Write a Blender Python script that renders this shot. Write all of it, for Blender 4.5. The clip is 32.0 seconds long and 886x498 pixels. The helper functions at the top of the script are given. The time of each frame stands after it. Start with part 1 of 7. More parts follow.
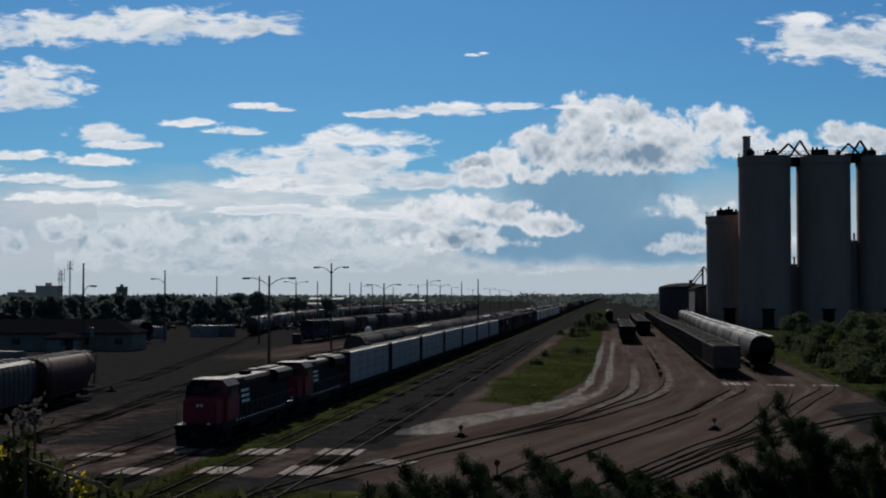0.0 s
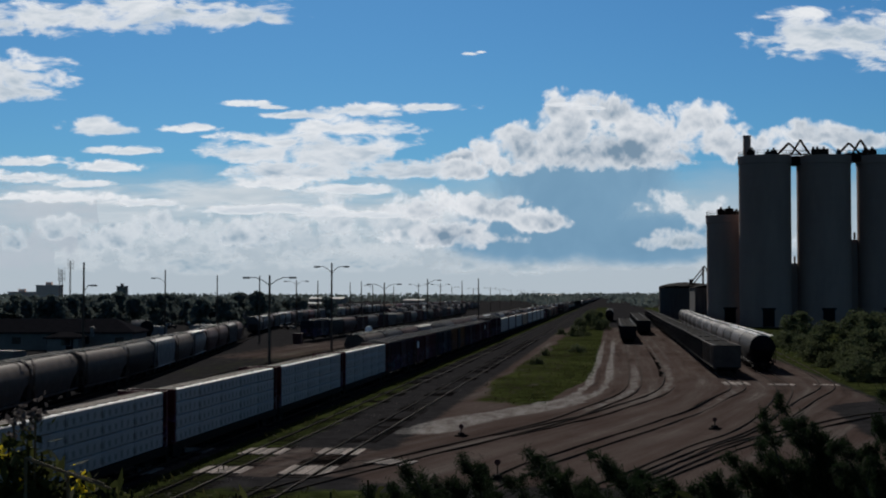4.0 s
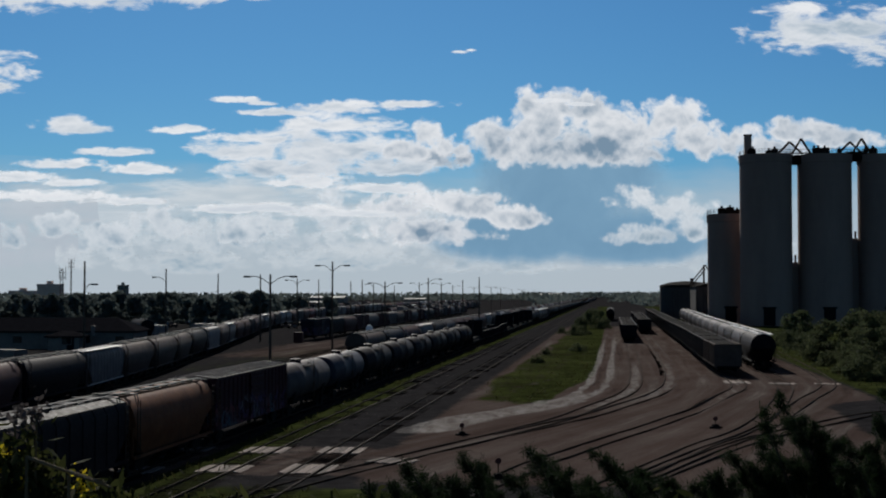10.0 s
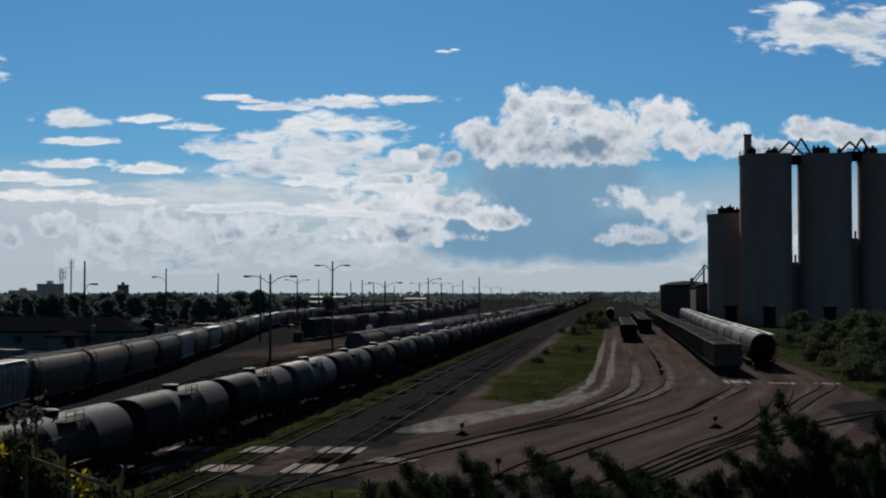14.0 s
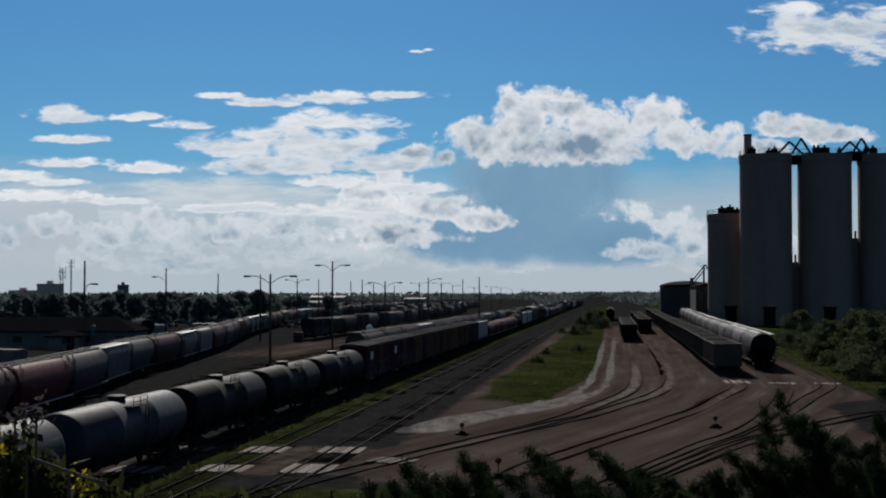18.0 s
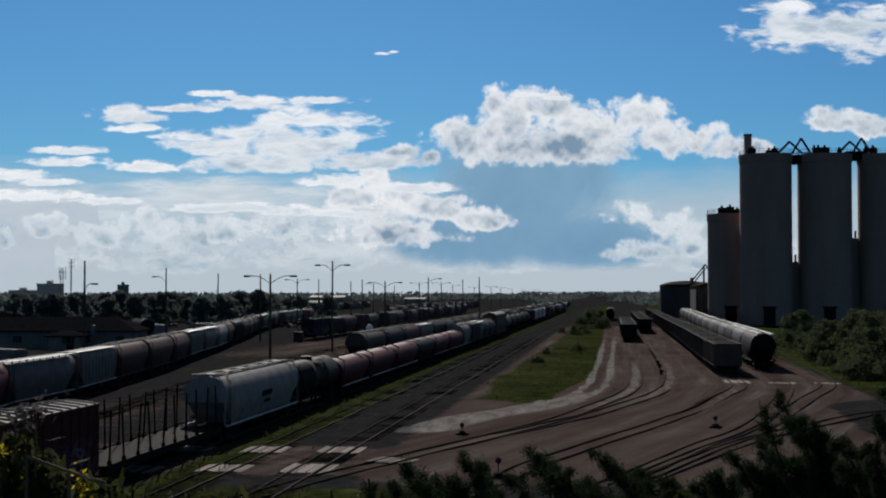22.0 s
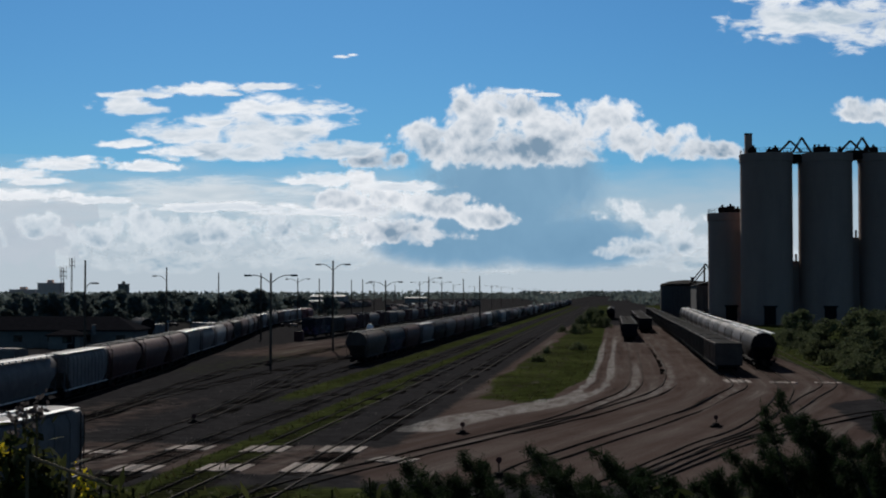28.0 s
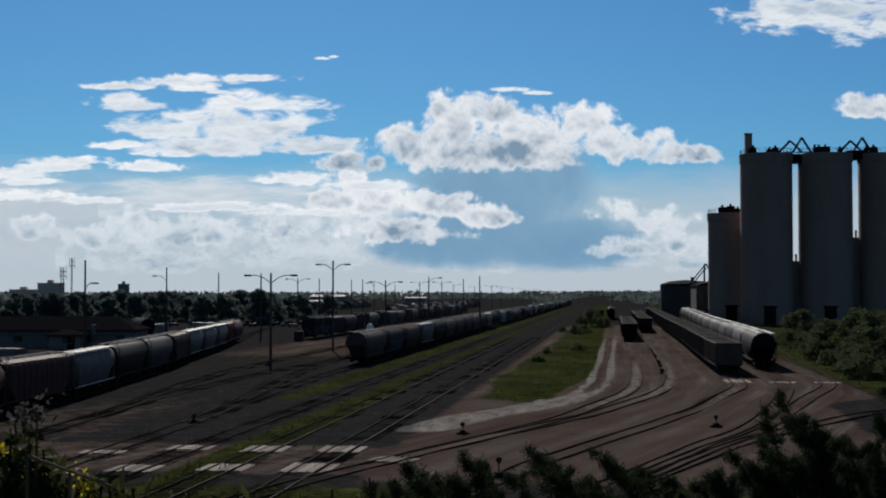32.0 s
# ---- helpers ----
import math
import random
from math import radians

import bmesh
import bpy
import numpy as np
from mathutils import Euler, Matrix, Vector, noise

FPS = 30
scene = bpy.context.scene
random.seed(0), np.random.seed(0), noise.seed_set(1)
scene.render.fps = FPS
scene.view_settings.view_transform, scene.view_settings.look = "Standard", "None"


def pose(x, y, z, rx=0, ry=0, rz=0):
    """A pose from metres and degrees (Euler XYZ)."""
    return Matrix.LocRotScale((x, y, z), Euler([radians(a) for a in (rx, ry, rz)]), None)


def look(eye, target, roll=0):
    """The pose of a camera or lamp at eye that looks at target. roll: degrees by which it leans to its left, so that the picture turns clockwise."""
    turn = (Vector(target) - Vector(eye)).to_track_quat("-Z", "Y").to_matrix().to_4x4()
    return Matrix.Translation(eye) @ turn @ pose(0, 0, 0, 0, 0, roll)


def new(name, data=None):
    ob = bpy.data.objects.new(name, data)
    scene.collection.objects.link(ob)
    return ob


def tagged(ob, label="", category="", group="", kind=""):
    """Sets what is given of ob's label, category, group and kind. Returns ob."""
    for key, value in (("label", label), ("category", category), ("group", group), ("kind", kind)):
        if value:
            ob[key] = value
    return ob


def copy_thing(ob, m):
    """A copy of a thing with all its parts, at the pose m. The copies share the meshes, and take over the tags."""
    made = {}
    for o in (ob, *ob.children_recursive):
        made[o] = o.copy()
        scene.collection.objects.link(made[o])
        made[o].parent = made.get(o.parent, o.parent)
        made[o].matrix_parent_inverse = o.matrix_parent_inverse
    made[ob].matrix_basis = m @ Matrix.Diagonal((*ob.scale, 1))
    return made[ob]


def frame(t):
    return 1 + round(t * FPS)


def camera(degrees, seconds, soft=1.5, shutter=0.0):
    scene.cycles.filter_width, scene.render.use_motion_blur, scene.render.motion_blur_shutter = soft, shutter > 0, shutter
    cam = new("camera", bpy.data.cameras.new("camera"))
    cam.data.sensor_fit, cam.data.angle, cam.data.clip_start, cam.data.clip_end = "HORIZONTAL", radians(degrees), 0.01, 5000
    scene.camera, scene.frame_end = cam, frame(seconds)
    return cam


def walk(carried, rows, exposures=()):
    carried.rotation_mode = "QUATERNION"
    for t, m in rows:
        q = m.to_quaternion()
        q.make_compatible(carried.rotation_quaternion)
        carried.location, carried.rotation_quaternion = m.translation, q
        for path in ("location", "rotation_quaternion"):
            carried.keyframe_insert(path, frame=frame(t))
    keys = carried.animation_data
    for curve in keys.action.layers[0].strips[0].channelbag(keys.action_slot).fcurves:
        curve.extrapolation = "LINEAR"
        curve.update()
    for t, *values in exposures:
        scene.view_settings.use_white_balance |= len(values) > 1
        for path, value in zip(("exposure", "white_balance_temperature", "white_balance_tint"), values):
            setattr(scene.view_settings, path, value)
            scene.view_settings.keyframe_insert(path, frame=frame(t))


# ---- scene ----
# ---- camera ----
LENS = 2300.0
EYE_Z = 9.2
PLAN = 1.15    # the yard is drawn on a plan whose unit is this many metres; rolling stock and rails are in metres


def aim(dx, dy, z=EYE_Z):
    """The camera's pose on the overpass; dx, dy are a slight drift of its aim, z its height."""
    yaw = math.degrees(math.atan((297.0 + dx) / LENS))
    tilt = math.degrees(math.atan((82.0 + dy) / LENS))
    return pose(0, 0, z, 90 + tilt, 0, yaw)


cam = camera(2 * math.degrees(math.atan(784.0 / LENS)), 32.0, soft=2.0)
walk(cam, [(t, aim(dx, dy, EYE_Z * PLAN)) for t, dx, dy in (
    (0, 0, 0), (3, 0.5, -0.6), (6, 1, -2), (10, 2, -3), (20, 2, -3.6), (25, 2.3, -4.3), (28, 3, -5), (32, 3, -5))],
    exposures=[(0, -0.25, 6500, 10), (3, -0.25, 6500, 10), (8, -0.27, 6500, 10), (19, -0.27, 6500, 10), (23, -0.13, 6500, 10), (32, -0.13, 6500, 10)])

# ---- light ----
SUN_AZ, SUN_EL = radians(-15), radians(34)
world = bpy.data.worlds.new("sky")
scene.world = world
world.use_nodes = True
wn, wl = world.node_tree.nodes, world.node_tree.links
wn.clear()
sky = wn.new("ShaderNodeTexSky")
sky.sky_type = "NISHITA"
sky.sun_disc = False
sky.sun_elevation, sky.sun_rotation = SUN_EL, SUN_AZ
sky.air_density, sky.dust_density, sky.ozone_density = 1.0, 0.2, 1.5
bg = wn.new("ShaderNodeBackground")
bg.inputs["Strength"].default_value = 0.06
wout = wn.new("ShaderNodeOutputWorld")
tint = wn.new("ShaderNodeMix")
tint.data_type, tint.blend_type = "RGBA", "MULTIPLY"
tint.inputs[0].default_value = 1.0
tint.inputs[7].default_value = (*(0.32,0.74,1.13), 1)
wl.new(sky.outputs[0], tint.inputs[6])
# added broken grey deck, unseen above the drifting clouds, to dim and neutralise skylight
wtc = wn.new("ShaderNodeTexCoord")
wsep = wn.new("ShaderNodeSeparateXYZ")
wl.new(wtc.outputs["Generated"], wsep.inputs[0])
wup = wn.new("ShaderNodeMapRange")
wup.interpolation_type = "SMOOTHSTEP"
wup.inputs["From Min"].default_value, wup.inputs["From Max"].default_value = 0.25, 0.42
wl.new(wsep.outputs[2], wup.inputs["Value"])
wno = wn.new("ShaderNodeTexNoise")
wno.inputs["Scale"].default_value, wno.inputs["Detail"].default_value = 3.0, 6.0
wl.new(wtc.outputs["Generated"], wno.inputs["Vector"])
wcl = wn.new("ShaderNodeMapRange")
wcl.interpolation_type = "SMOOTHSTEP"
wcl.inputs["From Min"].default_value, wcl.inputs["From Max"].default_value = 0.3, 0.5
wl.new(wno.outputs[0], wcl.inputs["Value"])
wmul = wn.new("ShaderNodeMath")
wmul.operation = "MULTIPLY"
wl.new(wup.outputs[0], wmul.inputs[0])
wl.new(wcl.outputs[0], wmul.inputs[1])
deck = wn.new("ShaderNodeMix")
deck.data_type = "RGBA"
deck.inputs[7].default_value = (*(0.84, 0.97, 1.3), 1)
wl.new(wmul.outputs[0], deck.inputs[0])
wl.new(tint.outputs[2], deck.inputs[6])
wl.new(deck.outputs[2], bg.inputs["Color"])
wl.new(bg.outputs[0], wout.inputs["Surface"])

sun = new("sun", bpy.data.lights.new("sun", "SUN"))
sun.data.energy, sun.data.angle, sun.data.color = 4.8, radians(0.53), (1.0, 0.95, 0.87)
sun.matrix_world = look((0, 0, 60), (-60 * math.sin(SUN_AZ) * math.cos(SUN_EL), -60 * math.cos(SUN_AZ) * math.cos(SUN_EL), 60 - 60 * math.sin(SUN_EL)))


# ---- materials ----
def nodes_of(name):
    m = bpy.data.materials.new(name)
    m.use_nodes = True
    nt = m.node_tree
    return m, nt, nt.nodes, nt.links, nt.nodes["Principled BSDF"]


def ramp(nd, stops):
    r = nd.new("ShaderNodeValToRGB")
    els = r.color_ramp.elements
    while len(els) < len(stops):
        els.new(0.5)
    for e, (p, c) in zip(els, stops):
        e.position = p
        e.color = (*c, 1) if len(c) == 3 else c
    return r


def noisetex(nd, lk, scale, detail=4, rough=0.6, coord="Object", stretch=None, vec=None):
    if vec is None:
        tc = nd.new("ShaderNodeTexCoord")
        vec = tc.outputs[coord]
    if stretch:
        mp = nd.new("ShaderNodeMapping")
        mp.inputs["Scale"].default_value = stretch
        lk.new(vec, mp.inputs["Vector"])
        vec = mp.outputs[0]
    n = nd.new("ShaderNodeTexNoise")
    n.inputs["Scale"].default_value, n.inputs["Detail"].default_value, n.inputs["Roughness"].default_value = scale, detail, rough
    lk.new(vec, n.inputs["Vector"])
    return n


def mixc(nd, lk, fac, a, b, blend="MIX"):
    m = nd.new("ShaderNodeMix")
    m.data_type, m.blend_type = "RGBA", blend
    for sock, val in ((m.inputs[0], fac), (m.inputs[6], a), (m.inputs[7], b)):
        if hasattr(val, "is_output"):
            lk.new(val, sock)
        elif isinstance(val, (int, float)):
            sock.default_value = val
        else:
            sock.default_value = (*val, 1)
    return m.outputs[2]


def mathn(nd, lk, op, a, b=0.0, clamp=False):
    m = nd.new("ShaderNodeMath")
    m.operation, m.use_clamp = op, clamp
    for sock, val in ((m.inputs[0], a), (m.inputs[1], b)):
        if hasattr(val, "is_output"):
            lk.new(val, sock)
        else:
            sock.default_value = val
    return m.outputs[0]


def bump(nd, lk, bsdf, height, strength=0.3, dist=0.02):
    b = nd.new("ShaderNodeBump")
    b.inputs["Strength"].default_value, b.inputs["Distance"].default_value = strength, dist
    lk.new(height, b.inputs["Height"])
    lk.new(b.outputs[0], bsdf.inputs["Normal"])


def surface(name, c1, c2, scale=2.0, rough=0.8, metal=0.0, bumps=0.3, fine=30.0, rnd=0.15, stretch=None, spec=0.5):
    """A plain weathered surface: two tones at two scales, slightly different from object to object."""
    m, nt, nd, lk, bs = nodes_of(name)
    n1 = noisetex(nd, lk, scale, 5, 0.65, stretch=stretch)
    n2 = noisetex(nd, lk, fine, 3, 0.6, stretch=stretch)
    r1 = ramp(nd, [(0.35, c1), (0.68, c2)])
    lk.new(n1.outputs[0], r1.inputs[0])
    r2 = ramp(nd, [(0.3, (0.72, 0.72, 0.72)), (0.7, (1.15, 1.15, 1.15))])
    lk.new(n2.outputs[0], r2.inputs[0])
    col = mixc(nd, lk, 1.0, r1.outputs[0], r2.outputs[0], "MULTIPLY")
    oi = nd.new("ShaderNodeObjectInfo")
    rr = ramp(nd, [(0, (1 - rnd,) * 3), (1, (1 + rnd,) * 3)])
    lk.new(oi.outputs["Random"], rr.inputs[0])
    col = mixc(nd, lk, 1.0, col, rr.outputs[0], "MULTIPLY")
    lk.new(col, bs.inputs["Base Color"])
    rg = ramp(nd, [(0.3, (max(0.05, rough - 0.12),) * 3), (0.7, (min(1, rough + 0.1),) * 3)])
    lk.new(n1.outputs[0], rg.inputs[0])
    lk.new(rg.outputs[0], bs.inputs["Roughness"])
    bs.inputs["Metallic"].default_value = metal
    bs.inputs["Specular IOR Level"].default_value = spec
    bump(nd, lk, bs, n2.outputs[0], bumps)
    return m


def paint(name, c, rough=0.45, rust=0.5, spray=0.0, grime=(0.03, 0.024, 0.021), spec=0.05):
    """Railway paint: fading, vertical grime streaks, rust blooms; spray: patches of old spray paint low on the sides."""
    m, nt, nd, lk, bs = nodes_of(name)
    n1 = noisetex(nd, lk, 0.7, 4, 0.6)
    fade = ramp(nd, [(0.3, tuple(v * 0.72 for v in c)), (0.7, tuple(min(1, v * 1.22 + 0.0015) for v in c))])
    lk.new(n1.outputs[0], fade.inputs[0])
    streak = noisetex(nd, lk, 2.2, 5, 0.7, stretch=(2.0, 2.0, 0.18))
    sr = ramp(nd, [(0.5, (0, 0, 0)), (0.72, (1, 1, 1))])
    lk.new(streak.outputs[0], sr.inputs[0])
    col = mixc(nd, lk, mathn(nd, lk, "MULTIPLY", sr.outputs[0], 0.55 * rust + 0.15), fade.outputs[0], grime)
    n3 = noisetex(nd, lk, 5.0, 6, 0.75)
    rr = ramp(nd, [(0.58, (0, 0, 0)), (0.7, (1, 1, 1))])
    lk.new(n3.outputs[0], rr.inputs[0])
    col = mixc(nd, lk, mathn(nd, lk, "MULTIPLY", rr.outputs[0], 0.6 * rust), col, (0.12, 0.045, 0.02))
    if spray:
        tc = nd.new("ShaderNodeTexCoord")
        oi = nd.new("ShaderNodeObjectInfo")
        off = nd.new("ShaderNodeVectorMath")
        off.operation = "MULTIPLY_ADD"
        lk.new(oi.outputs["Random"], off.inputs[1])
        off.inputs[0].default_value = (37.0, 91.0, 0.0)
        lk.new(tc.outputs["Object"], off.inputs[2])
        sx = nd.new("ShaderNodeSeparateXYZ")
        lk.new(tc.outputs["Object"], sx.inputs[0])
        low = ramp(nd, [(0.0, (1, 1, 1)), (0.5, (1, 1, 1)), (0.62, (0, 0, 0))])
        lk.new(mathn(nd, lk, "MULTIPLY", sx.outputs[2], 0.2), low.inputs[0])
        n4 = noisetex(nd, lk, 0.55, 3, 0.75, vec=off.outputs[0])
        n4.inputs["Distortion"].default_value = 2.5
        sp = ramp(nd, [(0.5, (0, 0, 0)), (0.53, (1, 1, 1)), (0.6, (1, 1, 1)), (0.63, (0, 0, 0))])
        lk.new(n4.outputs[0], sp.inputs[0])
        n5 = noisetex(nd, lk, 0.35, 1, 0.5, vec=off.outputs[0])
        pal = ramp(nd, [(0.35, (0.3, 0.32, 0.36)), (0.45, (0.12, 0.1, 0.3)), (0.55, (0.35, 0.12, 0.12)), (0.65, (0.1, 0.22, 0.3))])
        lk.new(n5.outputs[0], pal.inputs[0])
        fac = mathn(nd, lk, "MULTIPLY", mathn(nd, lk, "MULTIPLY", sp.outputs[0], low.outputs[0]), spray)
        col = mixc(nd, lk, fac, col, pal.outputs[0])
    lk.new(col, bs.inputs["Base Color"])
    rg = ramp(nd, [(0.3, (rough,) * 3), (0.75, (min(1, rough + 0.35),) * 3)])
    lk.new(n3.outputs[0], rg.inputs[0])
    lk.new(rg.outputs[0], bs.inputs["Roughness"])
    bs.inputs["Specular IOR Level"].default_value = spec
    bump(nd, lk, bs, n3.outputs[0], 0.12, 0.01)
    return m


RUST = surface("rusty_iron", (0.03, 0.02, 0.015), (0.065, 0.038, 0.026), 3, 0.8, 0.1, spec=0.15)
BOGIE = surface("bogie_iron", (0.006, 0.0055, 0.0055), (0.014, 0.012, 0.011), 3, 0.9, 0.0, spec=0.06)
STEEL = surface("worn_steel", (0.012, 0.011, 0.01), (0.035, 0.03, 0.027), 4, 0.75, 0.1, spec=0.15)
RAILSIDE = surface("rail_rust", (0.02, 0.013, 0.01), (0.04, 0.024, 0.018), 5, 0.85, 0.0, spec=0.05)
RAILHEAD = surface("rail_head", (0.014, 0.011, 0.0095), (0.032, 0.026, 0.023), 2, 0.9, 0.0, spec=0.02)
DARKP = surface("soot_black", (0.007, 0.007, 0.008), (0.016, 0.015, 0.015), 2, 0.95, spec=0.02)
ZINC = surface("galvanised_steel", (0.1, 0.1, 0.102), (0.18, 0.18, 0.182), 3, 0.75, 0.0, spec=0.15)
GLASS = surface("dark_glazing", (0.01, 0.012, 0.014), (0.02, 0.022, 0.025), 1, 0.08, 0.0, 0.0)
TIE = surface("weathered_tie", (0.006, 0.0055, 0.0052), (0.014, 0.0125, 0.0115), 3, 1.0, stretch=(1, 8, 1), spec=0.0)
PLANK = surface("grey_planks", (0.06, 0.046, 0.041), (0.26, 0.215, 0.195), 3, 0.9, stretch=(6, 1, 1), rnd=0.55, spec=0.12)
WOOD = surface("pole_wood", (0.05, 0.038, 0.03), (0.1, 0.075, 0.06), 2, 0.9, stretch=(4, 4, 0.4), spec=0.12)
CONC = surface("silo_concrete", (0.225, 0.158, 0.136), (0.29, 0.21, 0.182), 0.12, 0.9, stretch=(1, 1, 0.25), rnd=0.05, spec=0.12)
WHITEP = paint("white_paint", (0.75, 0.75, 0.74), 0.4, 0.2)
HEADL = surface("lamp_lens", (0.5, 0.5, 0.45), (0.7, 0.7, 0.65), 3, 0.15)


# ---- mesh building ----
class Shape:
    """Collects points and faces, and turns them into one mesh."""

    def __init__(self):
        self.v, self.f = [], []

    def add(self, vs, fs):
        o = len(self.v)
        self.v += [tuple(p) for p in vs]
        self.f += [tuple(i + o for i in f) for f in fs]
        return self

    def box(self, x0, x1, y0, y1, z0, z1):
        return self.add([(x0, y0, z0), (x1, y0, z0), (x1, y1, z0), (x0, y1, z0), (x0, y0, z1), (x1, y0, z1), (x1, y1, z1), (x0, y1, z1)],
                        [(3, 2, 1, 0), (4, 5, 6, 7), (0, 1, 5, 4), (1, 2, 6, 5), (2, 3, 7, 6), (3, 0, 4, 7)])

    def cbox(self, x0, x1, y0, y1, z0, z1, c=0.04):
        """A box with its long edges along y bevelled."""
        pr = [(x0 + c, z0), (x1 - c, z0), (x1, z0 + c), (x1, z1 - c), (x1 - c, z1), (x0 + c, z1), (x0, z1 - c), (x0, z0 + c)]
        return self.loft([[(x, y0, z) for x, z in pr], [(x, y0 + 0.0, z) for x, z in pr], [(x, y1, z) for x, z in pr]][1:])

    def loft(self, rings, caps=True, closed=True):
        n = len(rings[0])
        vs = [p for r in rings for p in r]
        fs = []
        for k in range(len(rings) - 1):
            for i in range(n if closed else n - 1):
                j = (i + 1) % n
                fs.append((k * n + i, k * n + j, (k + 1) * n + j, (k + 1) * n + i))
        if caps:
            fs.append(tuple(range(n))[::-1])
            fs.append(tuple((len(rings) - 1) * n + i for i in range(n)))
        return self.add(vs, fs)

    def tube(self, p0, p1, r, n=6, r1=None):
        p0, p1 = Vector(p0), Vector(p1)
        d = (p1 - p0).normalized()
        a = d.orthogonal().normalized()
        b = d.cross(a)
        r1 = r if r1 is None else r1
        return self.loft([[p + (a * math.cos(2 * math.pi * i / n) + b * math.sin(2 * math.pi * i / n)) * q for i in range(n)] for p, q in ((p0, r), (p1, r1))])

    def disc_y(self, rings, n=16, cx=0.0, cz=0.0):
        """A turned body along y; rings: (y, radius)."""
        return self.loft([[(cx + r * math.cos(2 * math.pi * i / n), y, cz + r * math.sin(2 * math.pi * i / n)) for i in range(n)] for y, r in rings])

    def disc_x(self, rings, n=16, cy=0.0, cz=0.0):
        return self.loft([[(x, cy + r * math.cos(2 * math.pi * i / n), cz + r * math.sin(2 * math.pi * i / n)) for i in range(n)] for x, r in rings])

    def disc_z(self, rings, n=16, cx=0.0, cy=0.0):
        return self.loft([[(cx + r * math.cos(2 * math.pi * i / n), cy + r * math.sin(2 * math.pi * i / n), z) for i in range(n)] for z, r in rings])

    def mesh(self, name, mat, smooth=True, angle=32):
        me = bpy.data.meshes.new(name)
        me.from_pydata(self.v, [], self.f)
        bm = bmesh.new()
        bm.from_mesh(me)
        bmesh.ops.recalc_face_normals(bm, faces=bm.faces)
        bm.to_mesh(me)
        bm.free()
        if smooth:
            me.polygons.foreach_set("use_smooth", [True] * len(me.polygons))
            me.set_sharp_from_angle(angle=radians(angle))
        me.materials.append(mat)
        return me


def part(name, shape, mat, parent, label="", at=None):
    """Links a shape (or a finished mesh) as one part of a thing."""
    me = shape.mesh(name, mat) if isinstance(shape, Shape) else shape
    ob = new(name, me)
    ob.parent = parent
    if at is not None:
        ob.location = at
    if label:
        ob["label"] = label
    return ob


def thing(name, label, category, group="", kind=""):
    return tagged(new(name), label, category, group, kind)


def sstep(x, a, b):
    u = min(1.0, max(0.0, (x - a) / (b - a)))
    return u * u * (3 - 2 * u)


def land(x, y):
    """Height of the ground: flat yard, a low fill under the loading tracks, the overpass bank round the camera."""
    z = 0.5 * sstep(x, 5.0, 9.5) * sstep(y, 84, 116) * (1 - sstep(y, 150, 320))
    bank = 7.3 * (1 - sstep(y, 4, 20)) * sstep(x, -15, -8) * (1 - sstep(x, 40, 60)) * sstep(y, -60, -30)
    return max(z, bank)


def spline(points, step=2.0):
    """A smooth line through points, resampled evenly: list of (x, y, heading in degrees)."""
    ps = [Vector(p) for p in points]
    dense = []
    for i in range(len(ps) - 1):
        p0, p1, p2, p3 = ps[max(i - 1, 0)], ps[i], ps[i + 1], ps[min(i + 2, len(ps) - 1)]
        for k in range(24):
            u = k / 24
            dense.append(0.5 * (2 * p1 + (p2 - p0) * u + (2 * p0 - 5 * p1 + 4 * p2 - p3) * u * u + (3 * p1 - p0 - 3 * p2 + p3) * u ** 3))
    dense.append(ps[-1])
    arc = [0.0]
    for a, b in zip(dense, dense[1:]):
        arc.append(arc[-1] + (b - a).length)
    return dense, arc


def along(line, s):
    """Point and heading (degrees from +y, to the left) at s metres along a spline; runs straight past its ends."""
    dense, arc = line
    lo, hi = 0, len(arc) - 1
    if s <= 0:
        i = 0
    elif s >= arc[-1]:
        i = hi - 1
    else:
        while hi - lo > 1:
            mid = (lo + hi) // 2
            if arc[mid] <= s:
                lo = mid
            else:
                hi = mid
        i = lo
    d = (dense[i + 1] - dense[i]).normalized()
    p = dense[i] + d * (s - arc[i])
    return p.x, p.y, math.degrees(math.atan2(-d.x, d.y))


